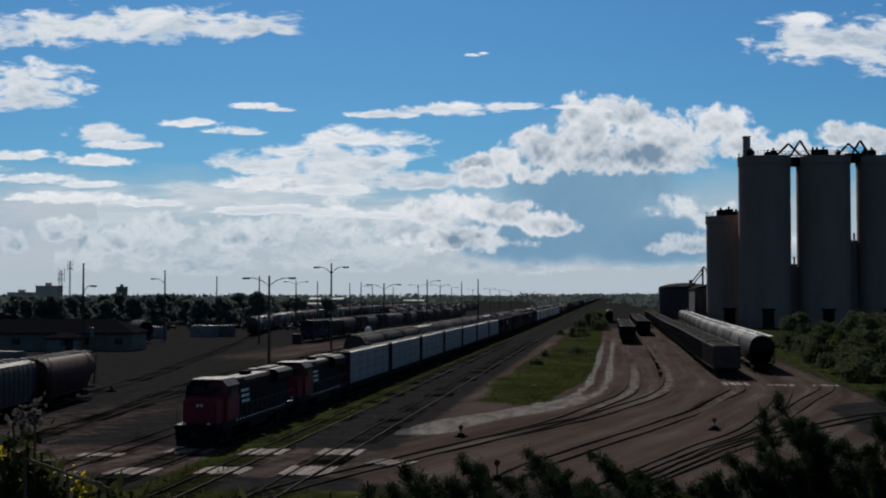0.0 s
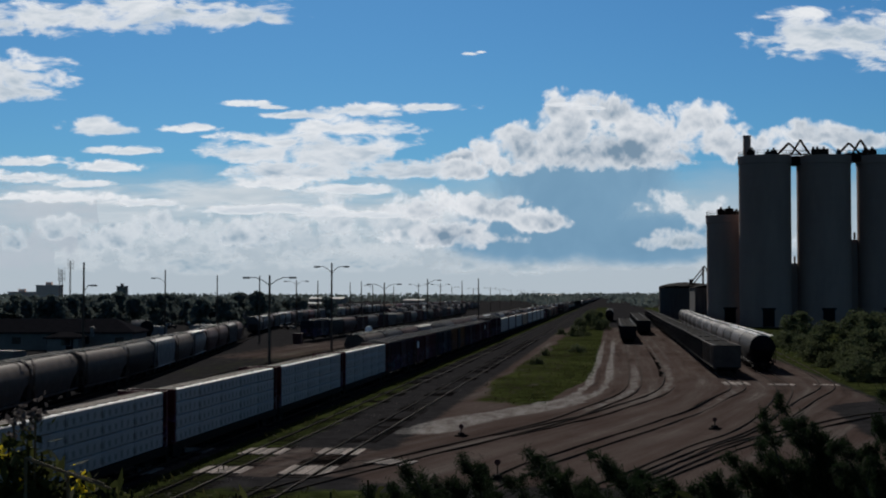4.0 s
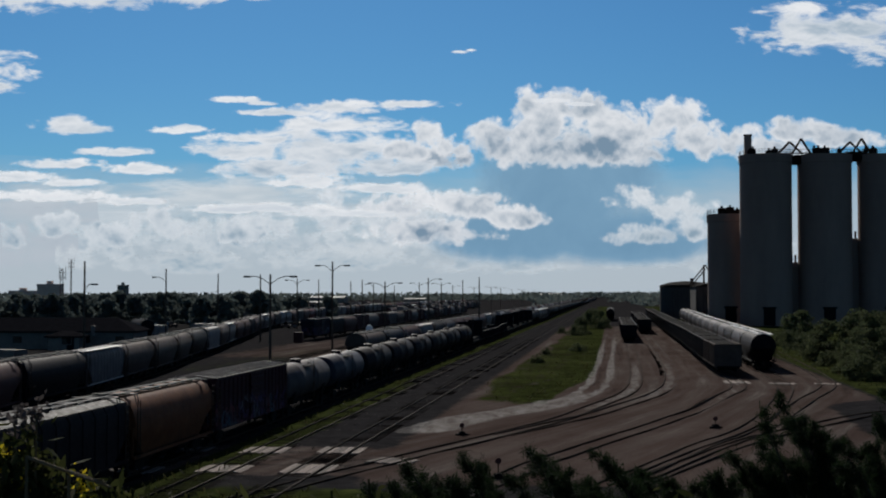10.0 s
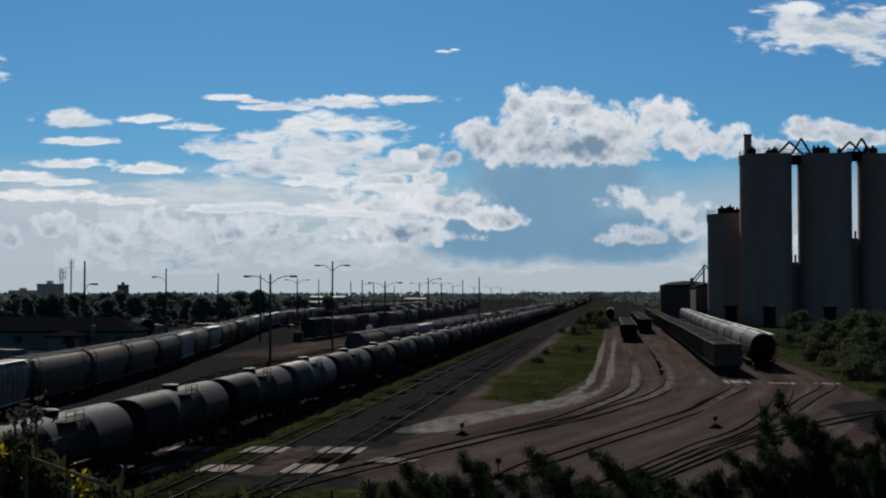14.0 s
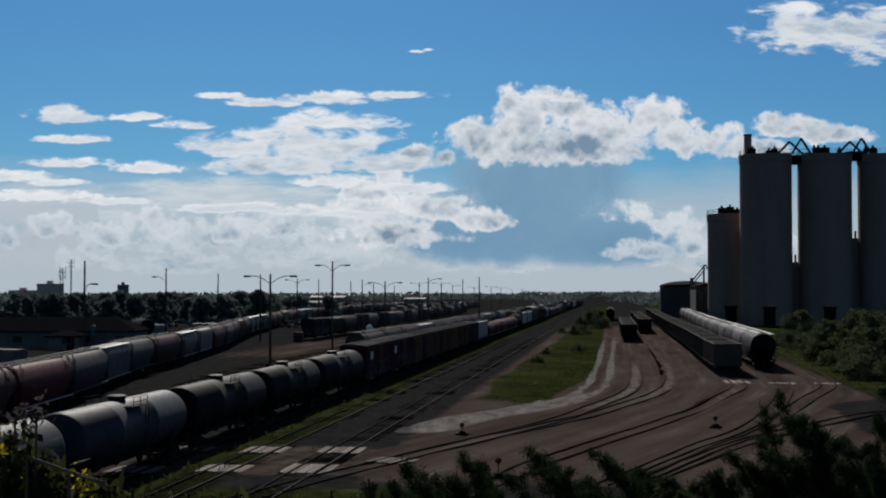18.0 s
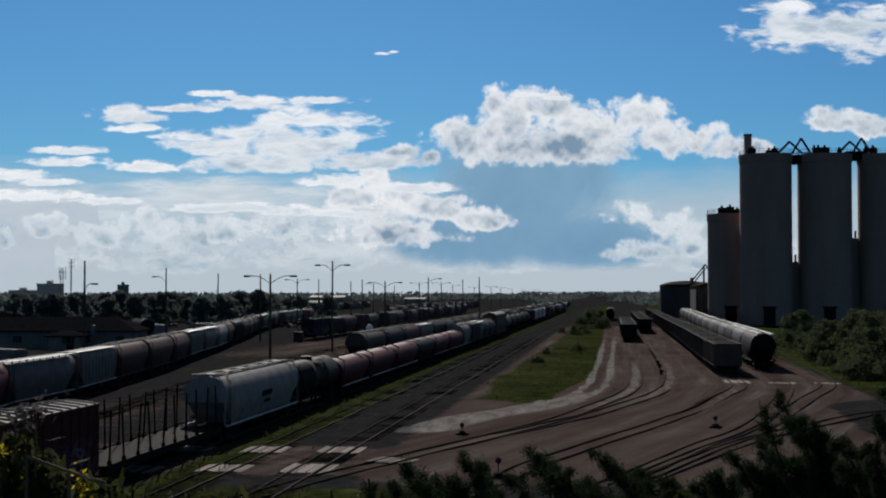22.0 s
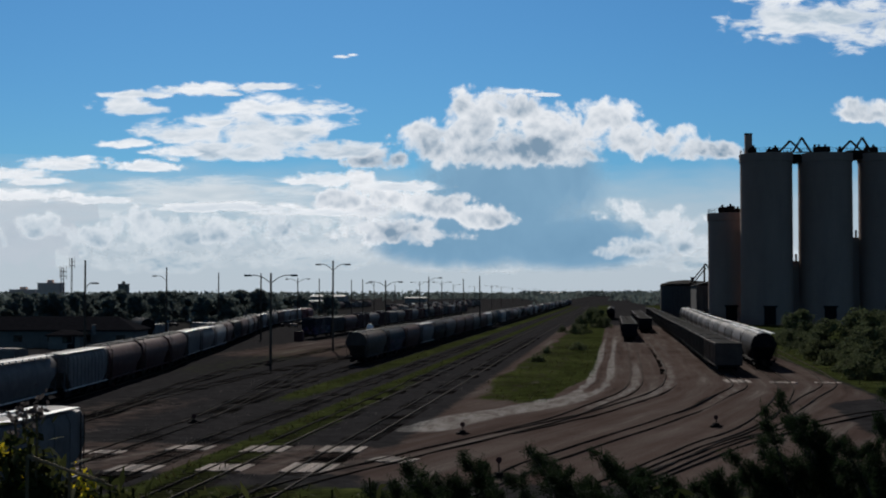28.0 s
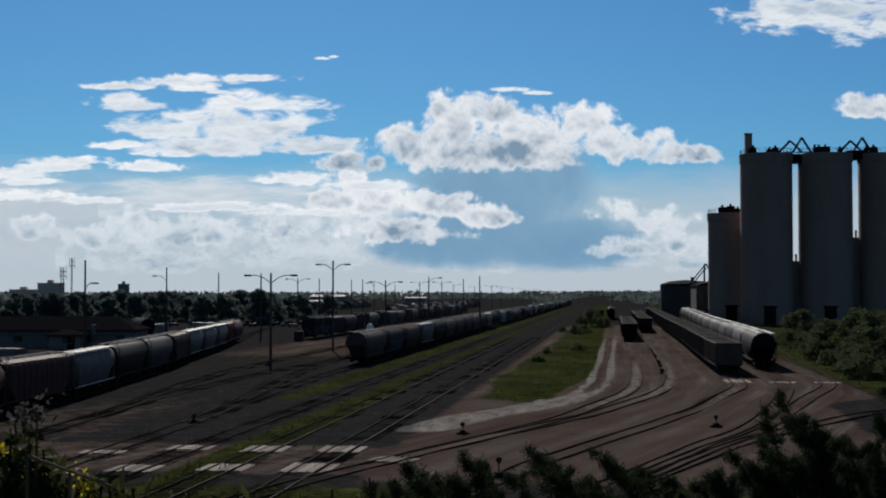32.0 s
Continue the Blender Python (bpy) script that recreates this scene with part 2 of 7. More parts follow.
# ---- rolling stock ----
BRIGHTWALK = surface("bright_galvanised_grating", (0.5, 0.5, 0.5), (0.75, 0.75, 0.75), 3, 0.6, 0.0, spec=0.3)
GRATE = surface("walkway_grating", (0.05, 0.048, 0.047), (0.12, 0.118, 0.115), 3, 0.8, 0.0, spec=0.1)
RAIL_TOP = 0.22
CAR_PAINT = {
    "grey": paint("grey_car_paint", (0.056, 0.049, 0.053), 0.45, 0.4),
    "pale": paint("pale_grey_car_paint", (0.112, 0.102, 0.104), 0.45, 0.3),
    "white": paint("white_car_paint", (0.185, 0.176, 0.176), 0.45, 0.25),
    "brown": paint("brown_car_paint", (0.058, 0.026, 0.026), 0.5, 0.5),
    "tan": paint("tan_car_paint", (0.068, 0.05, 0.044), 0.5, 0.35),
    "orange": paint("orange_brown_car_paint", (0.1080, 0.0418, 0.0202), 0.5, 0.6),
    "ochre": paint("ochre_car_paint", (0.115, 0.05, 0.022), 0.5, 0.35, 0.2),
    "maroon": paint("maroon_car_paint", (0.05, 0.011, 0.013), 0.5, 0.35, 0.25),
    "purple": paint("plum_car_paint", (0.026, 0.009, 0.014), 0.5, 0.35, 0.3),
    "navy": paint("navy_car_paint", (0.0101, 0.0122, 0.0202), 0.5, 0.45, 0.3),
    "red": paint("dull_red_car_paint", (0.078, 0.0105, 0.0165), 0.45, 0.16, spec=0.06),
    "dark": paint("charcoal_car_paint", (0.0085, 0.007, 0.01), 0.5, 0.1, grime=(0.012, 0.011, 0.012), spec=0.05),
    "black": paint("black_tank_paint", (0.005, 0.0042, 0.0062), 0.5, 0.05, grime=(0.008, 0.007, 0.008), spec=0.05),
    "blue": paint("blue_black_tank_paint", (0.026, 0.027, 0.04), 0.45, 0.12, spec=0.1),
    "cream": paint("cream_car_paint", (0.1440, 0.1188, 0.0792), 0.45, 0.4),
}
TONE = {"grey": "grey", "pale": "pale grey", "white": "white", "brown": "rust-brown", "tan": "faded tan", "orange": "orange-brown", "ochre": "ochre-yellow",
        "maroon": "maroon", "purple": "plum-coloured", "navy": "dark blue", "red": "dull red", "dark": "charcoal", "black": "black", "blue": "blue-black", "cream": "cream"}


def lumber_wrap(name, c, ink, crinkle=0.04):
    m, nt, nd, lk, bs = nodes_of(name)
    tc = nd.new("ShaderNodeTexCoord")
    n1 = noisetex(nd, lk, 1.5, 4, 0.6)
    r1 = ramp(nd, [(0.3, tuple(v * 0.8 for v in c)), (0.7, c)])
    lk.new(n1.outputs[0], r1.inputs[0])
    # one printed block each metre along a bundle
    sx = nd.new("ShaderNodeSeparateXYZ")
    lk.new(tc.outputs["Object"], sx.inputs[0])
    wob = mathn(nd, lk, "MULTIPLY", mathn(nd, lk, "SUBTRACT", noisetex(nd, lk, 3.2, 4, 0.65).outputs[0], 0.5), 0.75)
    u = mathn(nd, lk, "ABSOLUTE", mathn(nd, lk, "SUBTRACT", mathn(nd, lk, "FRACT", mathn(nd, lk, "MULTIPLY", sx.outputs[1], 1.12)), 0.5))
    v = mathn(nd, lk, "MULTIPLY", mathn(nd, lk, "ABSOLUTE", mathn(nd, lk, "SUBTRACT", sx.outputs[2], 0.34)), 1.25)
    r2 = ramp(nd, [(0.1, (1, 1, 1)), (0.26, (0, 0, 0))])
    lk.new(mathn(nd, lk, "ADD", mathn(nd, lk, "MAXIMUM", u, v), wob), r2.inputs[0])
    col = mixc(nd, lk, mathn(nd, lk, "MULTIPLY", r2.outputs[0], ink), r1.outputs[0], (0.025, 0.027, 0.035))
    lk.new(col, bs.inputs["Base Color"])
    bs.inputs["Roughness"].default_value = 0.5
    bs.inputs["Specular IOR Level"].default_value = 0.25
    n2 = noisetex(nd, lk, 6, 4, 0.6)
    bump(nd, lk, bs, n2.outputs[0], 0.5 if crinkle < 0.1 else 1.0, crinkle)
    return m


WRAP = lumber_wrap("white_lumber_wrap", (0.255,0.26,0.27), 0.62)
WRAP_TAN = lumber_wrap("bare_lumber", (0.2, 0.12, 0.065), 0.15)
WRAP_TARP = lumber_wrap("shiny_tarpaulin", (0.5, 0.49, 0.5), 0.1, 0.6)
MESHES = {}


def shared(key, make):
    if key not in MESHES:
        MESHES[key] = make()
    return MESHES[key]


PALE_TRIM = paint("pale_trim", (0.5, 0.48, 0.46), 0.5, 0.4)


def truck_frame(axles):
    s = Shape()
    half = 0.9 if axles == 2 else 1.85
    for x in (-1.02, 1.02):
        s.loft([[(x - 0.09, -half - 0.25, 0.34), (x + 0.09, -half - 0.25, 0.34), (x + 0.09, -half - 0.25, 0.62), (x - 0.09, -half - 0.25, 0.62)],
                [(x - 0.09, -half * 0.45, 0.28), (x + 0.09, -half * 0.45, 0.28), (x + 0.09, -half * 0.45, 0.86), (x - 0.09, -half * 0.45, 0.86)],
                [(x - 0.09, half * 0.45, 0.28), (x + 0.09, half * 0.45, 0.28), (x + 0.09, half * 0.45, 0.86), (x - 0.09, half * 0.45, 0.86)],
                [(x - 0.09, half + 0.25, 0.34), (x + 0.09, half + 0.25, 0.34), (x + 0.09, half + 0.25, 0.62), (x - 0.09, half + 0.25, 0.62)]])
        for k in range(axles):
            y = -half + 2 * half * k / (axles - 1)
            s.box(x - 0.14, x + 0.14, y - 0.16, y + 0.16, 0.32, 0.62)
    s.box(-1.1, 1.1, -0.2, 0.2, 0.5, 0.86)
    s.disc_z([(0.8, 0.3), (1.0, 0.3)], 10)
    return s.mesh("truck", BOGIE)


def wheelset_mesh(r):
    s = Shape()
    s.disc_x([(-1.0, 0.08), (1.0, 0.08)], 8)
    for x in (-0.75, 0.75):
        s.disc_x([(x - 0.07, r * 0.9), (x - 0.06, r), (x + 0.05, r), (x + 0.07, r * 0.9)], 16)
    return s.mesh("wheelset", STEEL)


def add_truck(parent, y, axles=2, fine=True):
    r = 0.46 if axles == 2 else 0.52
    t = part("truck", shared(("truck", axles), lambda: truck_frame(axles)), None, parent, at=(0, y, 0))
    half = 0.9 if axles == 2 else 1.85
    if fine:
        for k in range(axles):
            part("wheelset", shared(("wheelset", r), lambda: wheelset_mesh(r)), None, t, at=(0, -half + 2 * half * k / (axles - 1), r))
    return t


def ladder_mesh(z0, z1, w=0.42):
    s = Shape()
    for y in (-w / 2, w / 2):
        s.box(-0.02, 0.02, y - 0.025, y + 0.025, z0, z1)
    n = int((z1 - z0) / 0.38)
    for k in range(n + 1):
        z = z0 + 0.1 + (z1 - z0 - 0.2) * k / n
        s.box(-0.02, 0.02, -w / 2, w / 2, z - 0.018, z + 0.018)
    return s.mesh("ladder", RUST)


def coupler_mesh():
    s = Shape()
    s.box(-0.12, 0.12, 0.0, 0.55, 0.72, 0.95)
    s.cbox(-0.2, 0.22, 0.45, 0.8, 0.68, 1.0, 0.05)
    return s.mesh("coupler", RUST)


def couplers(parent, half):
    for sgn in (-1, 1):
        c = part("coupler", shared("coupler", coupler_mesh), None, parent, at=(0, sgn * (half - 0.78), 0))
        c.rotation_euler = (0, 0, 0 if sgn > 0 else math.pi)


def sill_mesh(hb, w=0.3, z0=0.72, z1=1.12):
    s = Shape()
    s.box(-w, w, -hb, hb, z0, z1)
    for y in (-hb, hb):
        s.box(-1.35, 1.35, y - 0.12, y + 0.12, 0.85, 1.1)
    return s.mesh("centre_sill", BOGIE)


def base_car(name, label, category, L, fine):
    """fine: 2 for the passing train, 1 for strings nearer by, 0 for distant ones."""
    e = thing(name, label, category)
    hb = L / 2 - 0.45
    part("centre_sill", shared(("sill", L), lambda: sill_mesh(hb)), None, e)
    inset = min(2.2, L * 0.14)
    for y in (-hb + inset, hb - inset):
        add_truck(e, y, 2, fine > 1)
    if fine > 1:
        couplers(e, L / 2)
    return e, hb


def hopper_body(hb, cyl, low=1.0):
    """Round-shouldered covered hopper shell with sloping ends; low squeezes its height."""
    def ring(y, zb, top, w):
        side = [(-w, zb + 0.02), (-w, 3.0 if zb < 2.9 else zb + 0.1), (-w * 1.0, 3.9), (-w * 0.86, 4.35), (-w * 0.5, 4.55), (-w * 0.2, 4.6)]
        if cyl:
            side = [(-w * 0.8, zb + 0.0), (-w * 0.96, max(zb + 0.1, 2.0)), (-w * 1.02, max(zb + 0.2, 2.75)), (-w * 0.99, max(zb + 0.3, 3.3)), (-w * 0.88, 3.85), (-w * 0.68, 4.27), (-w * 0.4, 4.5), (-w * 0.12, 4.58)]
        pts = side + [(-x, z) for x, z in side[::-1]]
        return [(x, y, 1.15 + (min(z, top) - 1.15) * low) for x, z in pts]
    s = Shape()

    def floor_at(y):
        a = abs(y)
        return 1.15 if a < hb - 2.2 else 1.15 + 1.6 * (a - hb + 2.2) / 2.2
    ys = [(-hb, 1.58), (-hb + 2.2, 1.58), (hb - 2.2, 1.58), (hb, 1.58)]
    if not cyl:
        for k in range(1, 12):
            y = -hb + 2 * hb * k / 12
            ys += [(y - 0.09, 1.58), (y - 0.06, 1.63), (y + 0.06, 1.63), (y + 0.09, 1.58)]
        ys.sort()
    s.loft([ring(y, floor_at(y), 9, w) for y, w in ys])
    return s.mesh("body", None)


def hopper_roofwalk(hb):
    s = Shape()
    for x in (-0.48, 0.48):
        s.box(x - 0.13, x + 0.13, -hb - 0.05, hb + 0.05, 4.68, 4.71)
    n = int(hb * 2 / 1.5)
    for k in range(n + 1):
        y = -hb + 2 * hb * k / n
        s.box(-0.6, 0.6, y - 0.03, y + 0.03, 4.58, 4.68)
    for y in (-hb + 0.9, hb - 0.9):
        s.box(-1.3, 1.3, y - 0.22, y + 0.22, 4.64, 4.67)
        for x in (-1.25, 1.25):
            s.tube((x, y - 0.2, 4.66), (x * 1.12, y - 0.2, 4.05), 0.03, 4).tube((x, y + 0.2, 4.66), (x * 1.12, y + 0.2, 4.05), 0.03, 4)
    return s.mesh("running_board", GRATE)


def hopper_edgewalk(hb):
    """One broad walkway along the roof's edge, on brackets, turned across at the end."""
    s = Shape()
    s.box(0.95, 1.45, -hb + 0.35, hb - 0.35, 4.54, 4.57)
    s.box(0.3, 0.95, -hb + 0.35, -hb + 0.7, 4.54, 4.57)
    n = int(hb * 2 / 1.5)
    for k in range(1, n):
        y = -hb + 2 * hb * k / n
        s.box(0.97, 1.1, y - 0.03, y + 0.03, 4.1, 4.54)
    return s.mesh("running_board", None)


def hopper_sill(hb):
    s = Shape()
    for x in (-1.5, 1.5):
        s.box(x - 0.06, x + 0.06, -hb, hb, 1.02, 1.2)
    for y in (-hb + 0.1, hb - 0.1):
        for x in (-1.4, 1.4):
            s.box(x - 0.05, x + 0.05, y - 0.05, y + 0.05, 1.1, 2.75)
            s.tube((x, y, 1.2), (x * 0.5, y * 0.86, 2.4), 0.04, 4)
    return s.mesh("side_sill", None)


def bay_mesh():
    s = Shape()
    s.loft([[(-1.3, -1.6, 1.2), (1.3, -1.6, 1.2), (1.3, 1.6, 1.2), (-1.3, 1.6, 1.2)], [(-0.5, -0.45, 0.3), (0.5, -0.45, 0.3), (0.5, 0.45, 0.3), (-0.5, 0.45, 0.3)]])
    s.box(-0.62, 0.62, -0.55, 0.55, 0.22, 0.32)
    return s.mesh("discharge_bay", None)


def grab_frame(z):
    """A bent rail over the roof from side to side."""
    s = Shape()
    for y in (-0.35, 0.35):
        pts = [(-1.45, y, z - 0.75), (-1.0, y, z - 0.1), (-0.35, y, z + 0.12), (0.35, y, z + 0.12), (1.0, y, z - 0.1), (1.45, y, z - 0.75)]
        for a, b in zip(pts, pts[1:]):
            s.tube(a, b, 0.035, 5)
    for x in (-0.9, 0.9):
        s.tube((x, -0.35, z - 0.05), (x, 0.35, z - 0.05), 0.03, 4)
    return s.mesh("grab_frame", RUST)


def brake_wheel():
    s = Shape()
    n = 10
    for i in range(n):
        a, b = 2 * math.pi * i / n, 2 * math.pi * (i + 1) / n
        s.tube((0.28 * math.cos(a), 0, 0.28 * math.sin(a)), (0.28 * math.cos(b), 0, 0.28 * math.sin(b)), 0.02, 4)
    for a in (0, 2.1, 4.2):
        s.tube((0, 0, 0), (0.28 * math.cos(a), 0, 0.28 * math.sin(a)), 0.015, 4)
    return s.mesh("brake_wheel", RUST)


def recolour(key, make, mat):
    """One mesh per shape and paint."""
    def build():
        me = make()
        me.materials.clear()
        me.materials.append(mat)
        return me
    return shared((key, mat.name), build)


def hopper(L, tone, cyl=True, fine=True, stripe=False, bright=False, low=1.0):
    e, hb = base_car("covered_hopper", TONE[tone] + (" round-sided" if cyl else " ribbed") + " covered grain hopper car on rails", "freight car", L, fine)
    mat = CAR_PAINT[tone]
    dz = 3.43 * (low - 1)
    part("body", recolour(("hop", L, cyl, low), lambda: hopper_body(hb, cyl, low), mat), None, e)
    part("side_sill", recolour(("hsill", L), lambda: hopper_sill(hb), mat), None, e)
    bright = bright or tone == "pale"
    if low < 0.9:
        for y in (-hb * 0.62, hb * 0.62):
            part("grab_frame", shared("grab", lambda: grab_frame(4.6 + dz)), None, e, "thin bent roof grab rail", at=(0, y, 0))
    else:
        if bright:
            part("running_board", recolour(("ewalk", L), lambda: hopper_edgewalk(hb), BRIGHTWALK), None, e, "bright galvanised roof walkway", at=(0, 0, dz))
            for k in range(5 if fine > 1 else 0):
                y = (k - 2) * (2 * hb - 1.6) / 5
                part("hatch", recolour(("longhatch", L), lambda: Shape().cbox(-0.3, 0.3, -hb * 0.15, hb * 0.15, 4.5, 4.68, 0.05).mesh("hatch", None), BRIGHTWALK), None, e, "long pale roof hatch", at=(-0.3, y, dz))
        else:
            part("running_board", recolour(("hwalk", L), lambda: hopper_roofwalk(hb), GRATE), None, e, "galvanised roof walkway", at=(0, 0, dz))
    if tone in ("red", "white") or tone == "pale" and fine < 2:
        for x in (-1.572, 1.572):
            part("sill_stripe", shared(("hstripe", L), lambda: Shape().box(-0.008, 0.008, -hb, hb, 1.07, 1.19).mesh("sill_stripe", PALE_TRIM)), None, e, "pale painted sill edge", at=(x, 0, 0))
    nb = 3 if L > 14 else 2
    if fine:
        for k in range(nb):
            y = (k - (nb - 1) / 2) * (2 * hb - 5.2) / nb * 1.0
            # charcoal on every bay paints in the shade below the sill
            part("discharge_bay", recolour("bay", bay_mesh, CAR_PAINT["dark"]), None, e, at=(0, y, 0))
        nh = 0 if fine < 2 or low < 0.9 or bright else 6 if L > 14 else 4
        for k in range(nh):
            y = -hb + 1.6 + (2 * hb - 3.2) * k / (nh - 1)
            part("hatch", recolour("hatch", lambda: Shape().cbox(-0.34, 0.34, -0.62, 0.62, 4.52, 4.68, 0.05).mesh("hatch", None), mat), None, e, at=(0, y, dz))
        for x, y in ((1.64, -hb + 0.45), (-1.64, hb - 0.45), (1.64, hb - 0.45)):
            part("ladder", shared(("lad", 1.1, 4.3 + dz), lambda: ladder_mesh(1.1, 4.3 + dz)), None, e, at=(x, y, 0))
        part("brake_wheel", shared("bwheel", brake_wheel), None, e, at=(0.7, -hb - 0.12, 2.9 + dz * 0.5))
        if stripe:
            part("stencil", shared("hstencil", lambda: Shape().box(1.585, 1.64, -1.4, 1.4, 2.5, 2.9).box(1.585, 1.64, -0.8, 0.8, 2.0, 2.2).mesh("stencil", DARKP)), None, e, "dark stencilled bars")
    return e


def box_body(hb, top, ribs):
    """One corrugated shell: the side sheets step in and out along the car."""
    def ring(y, w):
        return [(-w, y, 1.12), (-1.5, y, 1.02), (1.5, y, 1.02), (w, y, 1.12), (w, y, top - 0.16), (1.58, y, top - 0.12), (1.58, y, top), (-1.58, y, top), (-1.58, y, top - 0.12), (-w, y, top - 0.16)]
    rings = [ring(-hb, 1.5)]
    for k in range(ribs):
        y0, w = -hb + 2 * hb * k / ribs, 2 * hb / ribs
        rings += [ring(y0 + w * 0.7, 1.5), ring(y0 + w * 0.76, 1.57), ring(y0 + w * 0.92, 1.57), ring(y0 + w * 0.98, 1.5)]
    rings.append(ring(hb, 1.5))
    return Shape().loft(rings).mesh("body", None)


def box_end(top):
    """Corrugated end sheet, stepped up the height; it faces +y."""
    rings = []
    z = 1.08
    while z < top - 0.3:
        for dz, dep in ((0, 0.02), (0.12, 0.02), (0.18, 0.1), (0.4, 0.1), (0.46, 0.02)):
            rings.append([(-1.45, -0.03, z + dz), (1.45, -0.03, z + dz), (1.45, dep, z + dz), (-1.45, dep, z + dz)])
        z += 0.55
    return Shape().loft(rings).mesh("end_panel", None)


def box_roof(hb, top):
    """Shallow peaked roof with raised seams, one stepped sheet."""
    def ring(y, lift):
        return [(-1.58, y, top + 0.004), (1.58, y, top + 0.004), (1.56, y, top + 0.07 + lift), (0, y, top + 0.25 + lift), (-1.56, y, top + 0.07 + lift)]
    n = int(2 * hb / 1.0)
    rings = [ring(-hb, 0)]
    for k in range(n):
        y = -hb + 2 * hb * (k + 0.5) / n
        rings += [ring(y - 0.09, 0), ring(y - 0.06, 0.08), ring(y + 0.06, 0.08), ring(y + 0.09, 0)]
    rings.append(ring(hb, 0))
    return Shape().loft(rings).mesh("roof", None)


def box_door(w, top):
    """A ribbed plug door, one stepped sheet."""
    rings = []
    z = 1.15
    while z < top - 0.45:
        for dz, dep in ((0, 0.06), (0.3, 0.06), (0.34, 0.12), (0.5, 0.12), (0.54, 0.06)):
            rings.append([(-0.06, -w / 2, z + dz), (dep, -w / 2, z + dz), (dep, w / 2, z + dz), (-0.06, w / 2, z + dz)])
        z += 0.62
    rings.append([(-0.06, -w / 2, top - 0.15), (0.06, -w / 2, top - 0.15), (0.06, w / 2, top - 0.15), (-0.06, w / 2, top - 0.15)])
    return Shape().loft(rings).mesh("door", None)


def boxcar(L, tone, top=4.55, fine=True, dark_door=False, mark=False):
    e, hb = base_car("boxcar", TONE[tone] + " steel boxcar with sliding doors and faded spray paint", "freight car", L, fine)
    mat = CAR_PAINT[tone]
    part("body", recolour(("box", L, top), lambda: box_body(hb, top, int(L / 1.1)), mat), None, e)
    part("roof", recolour(("boxroof", L, top), lambda: box_roof(hb, top), CAR_PAINT["grey"]), None, e, "weathered ribbed metal roof")
    w = 3.4 if L > 16 else 2.8
    for sgn in (-1, 1):
        d = part("door", recolour(("boxdoor", w, top), lambda: box_door(w, top), CAR_PAINT["dark"] if dark_door else mat), None, e, at=(sgn * 1.58, 0.3, 0))
        d.rotation_euler = (0, 0, 0 if sgn > 0 else math.pi)
        ep = part("end_panel", recolour(("boxend", top), lambda: box_end(top), mat), None, e, at=(0, sgn * hb, 0))
        ep.rotation_euler = (0, 0, 0 if sgn > 0 else math.pi)
        part("door_handle", shared("boxhandle", lambda: Shape().tube((0.17, -0.9, 1.9), (0.17, -0.3, 1.9), 0.03, 5).tube((0.06, -0.6, 1.9), (0.18, -0.6, 1.9), 0.025, 5).mesh("door_handle", RUST)), None, d)
    if fine:
        for x, y in ((1.63, -hb + 0.4), (-1.63, hb - 0.4), (1.63, hb - 0.4)):
            part("ladder", shared(("lad", 1.0, 4.0), lambda: ladder_mesh(1.0, 4.0)), None, e, at=(x, y, 0))
        part("brake_wheel", shared("bwheel", brake_wheel), None, e, at=(0.8, -hb - 0.2, 3.6))
        if mark:
            s = Shape()
            for k in range(3):
                s.box(1.585, 1.62, -hb + 1.6 + k * 0.55, -hb + 2.0 + k * 0.55, 3.0, 3.85)
            part("stencil", s, WHITEP, e, "white stencilled bars")
    return e


def tank_barrel(hb, r):
    s = Shape()
    s.disc_y([(-hb - 0.02, 0.12), (-hb + 0.02, r * 0.45), (-hb + 0.14, r * 0.75), (-hb + 0.36, r * 0.95), (-hb + 0.6, r), (-hb * 0.34, r), (-hb * 0.33, r + 0.03), (-hb * 0.32, r),
              (hb * 0.32, r), (hb * 0.33, r + 0.03), (hb * 0.34, r), (hb - 0.6, r), (hb - 0.36, r * 0.95), (hb - 0.14, r * 0.75), (hb - 0.02, r * 0.45), (hb + 0.02, 0.12)], 28, 0, 1.15 + r)
    return s.mesh("barrel", None, angle=50)


def tank_platform(z, sgn):
    s = Shape()
    s.box(sgn * 1.15 - 0.32, sgn * 1.15 + 0.32, -1.15, 1.15, z - 0.05, z)
    for x in (sgn * 1.42,):
        for y in (-1.1, 0, 1.1):
            s.tube((x, y, z), (x, y, z + 0.5), 0.022, 5)
        for h in (0.26, 0.5):
            s.tube((x, -1.1, z + h), (x, 1.1, z + h), 0.022, 5)
    return s.mesh("platform", BOGIE)


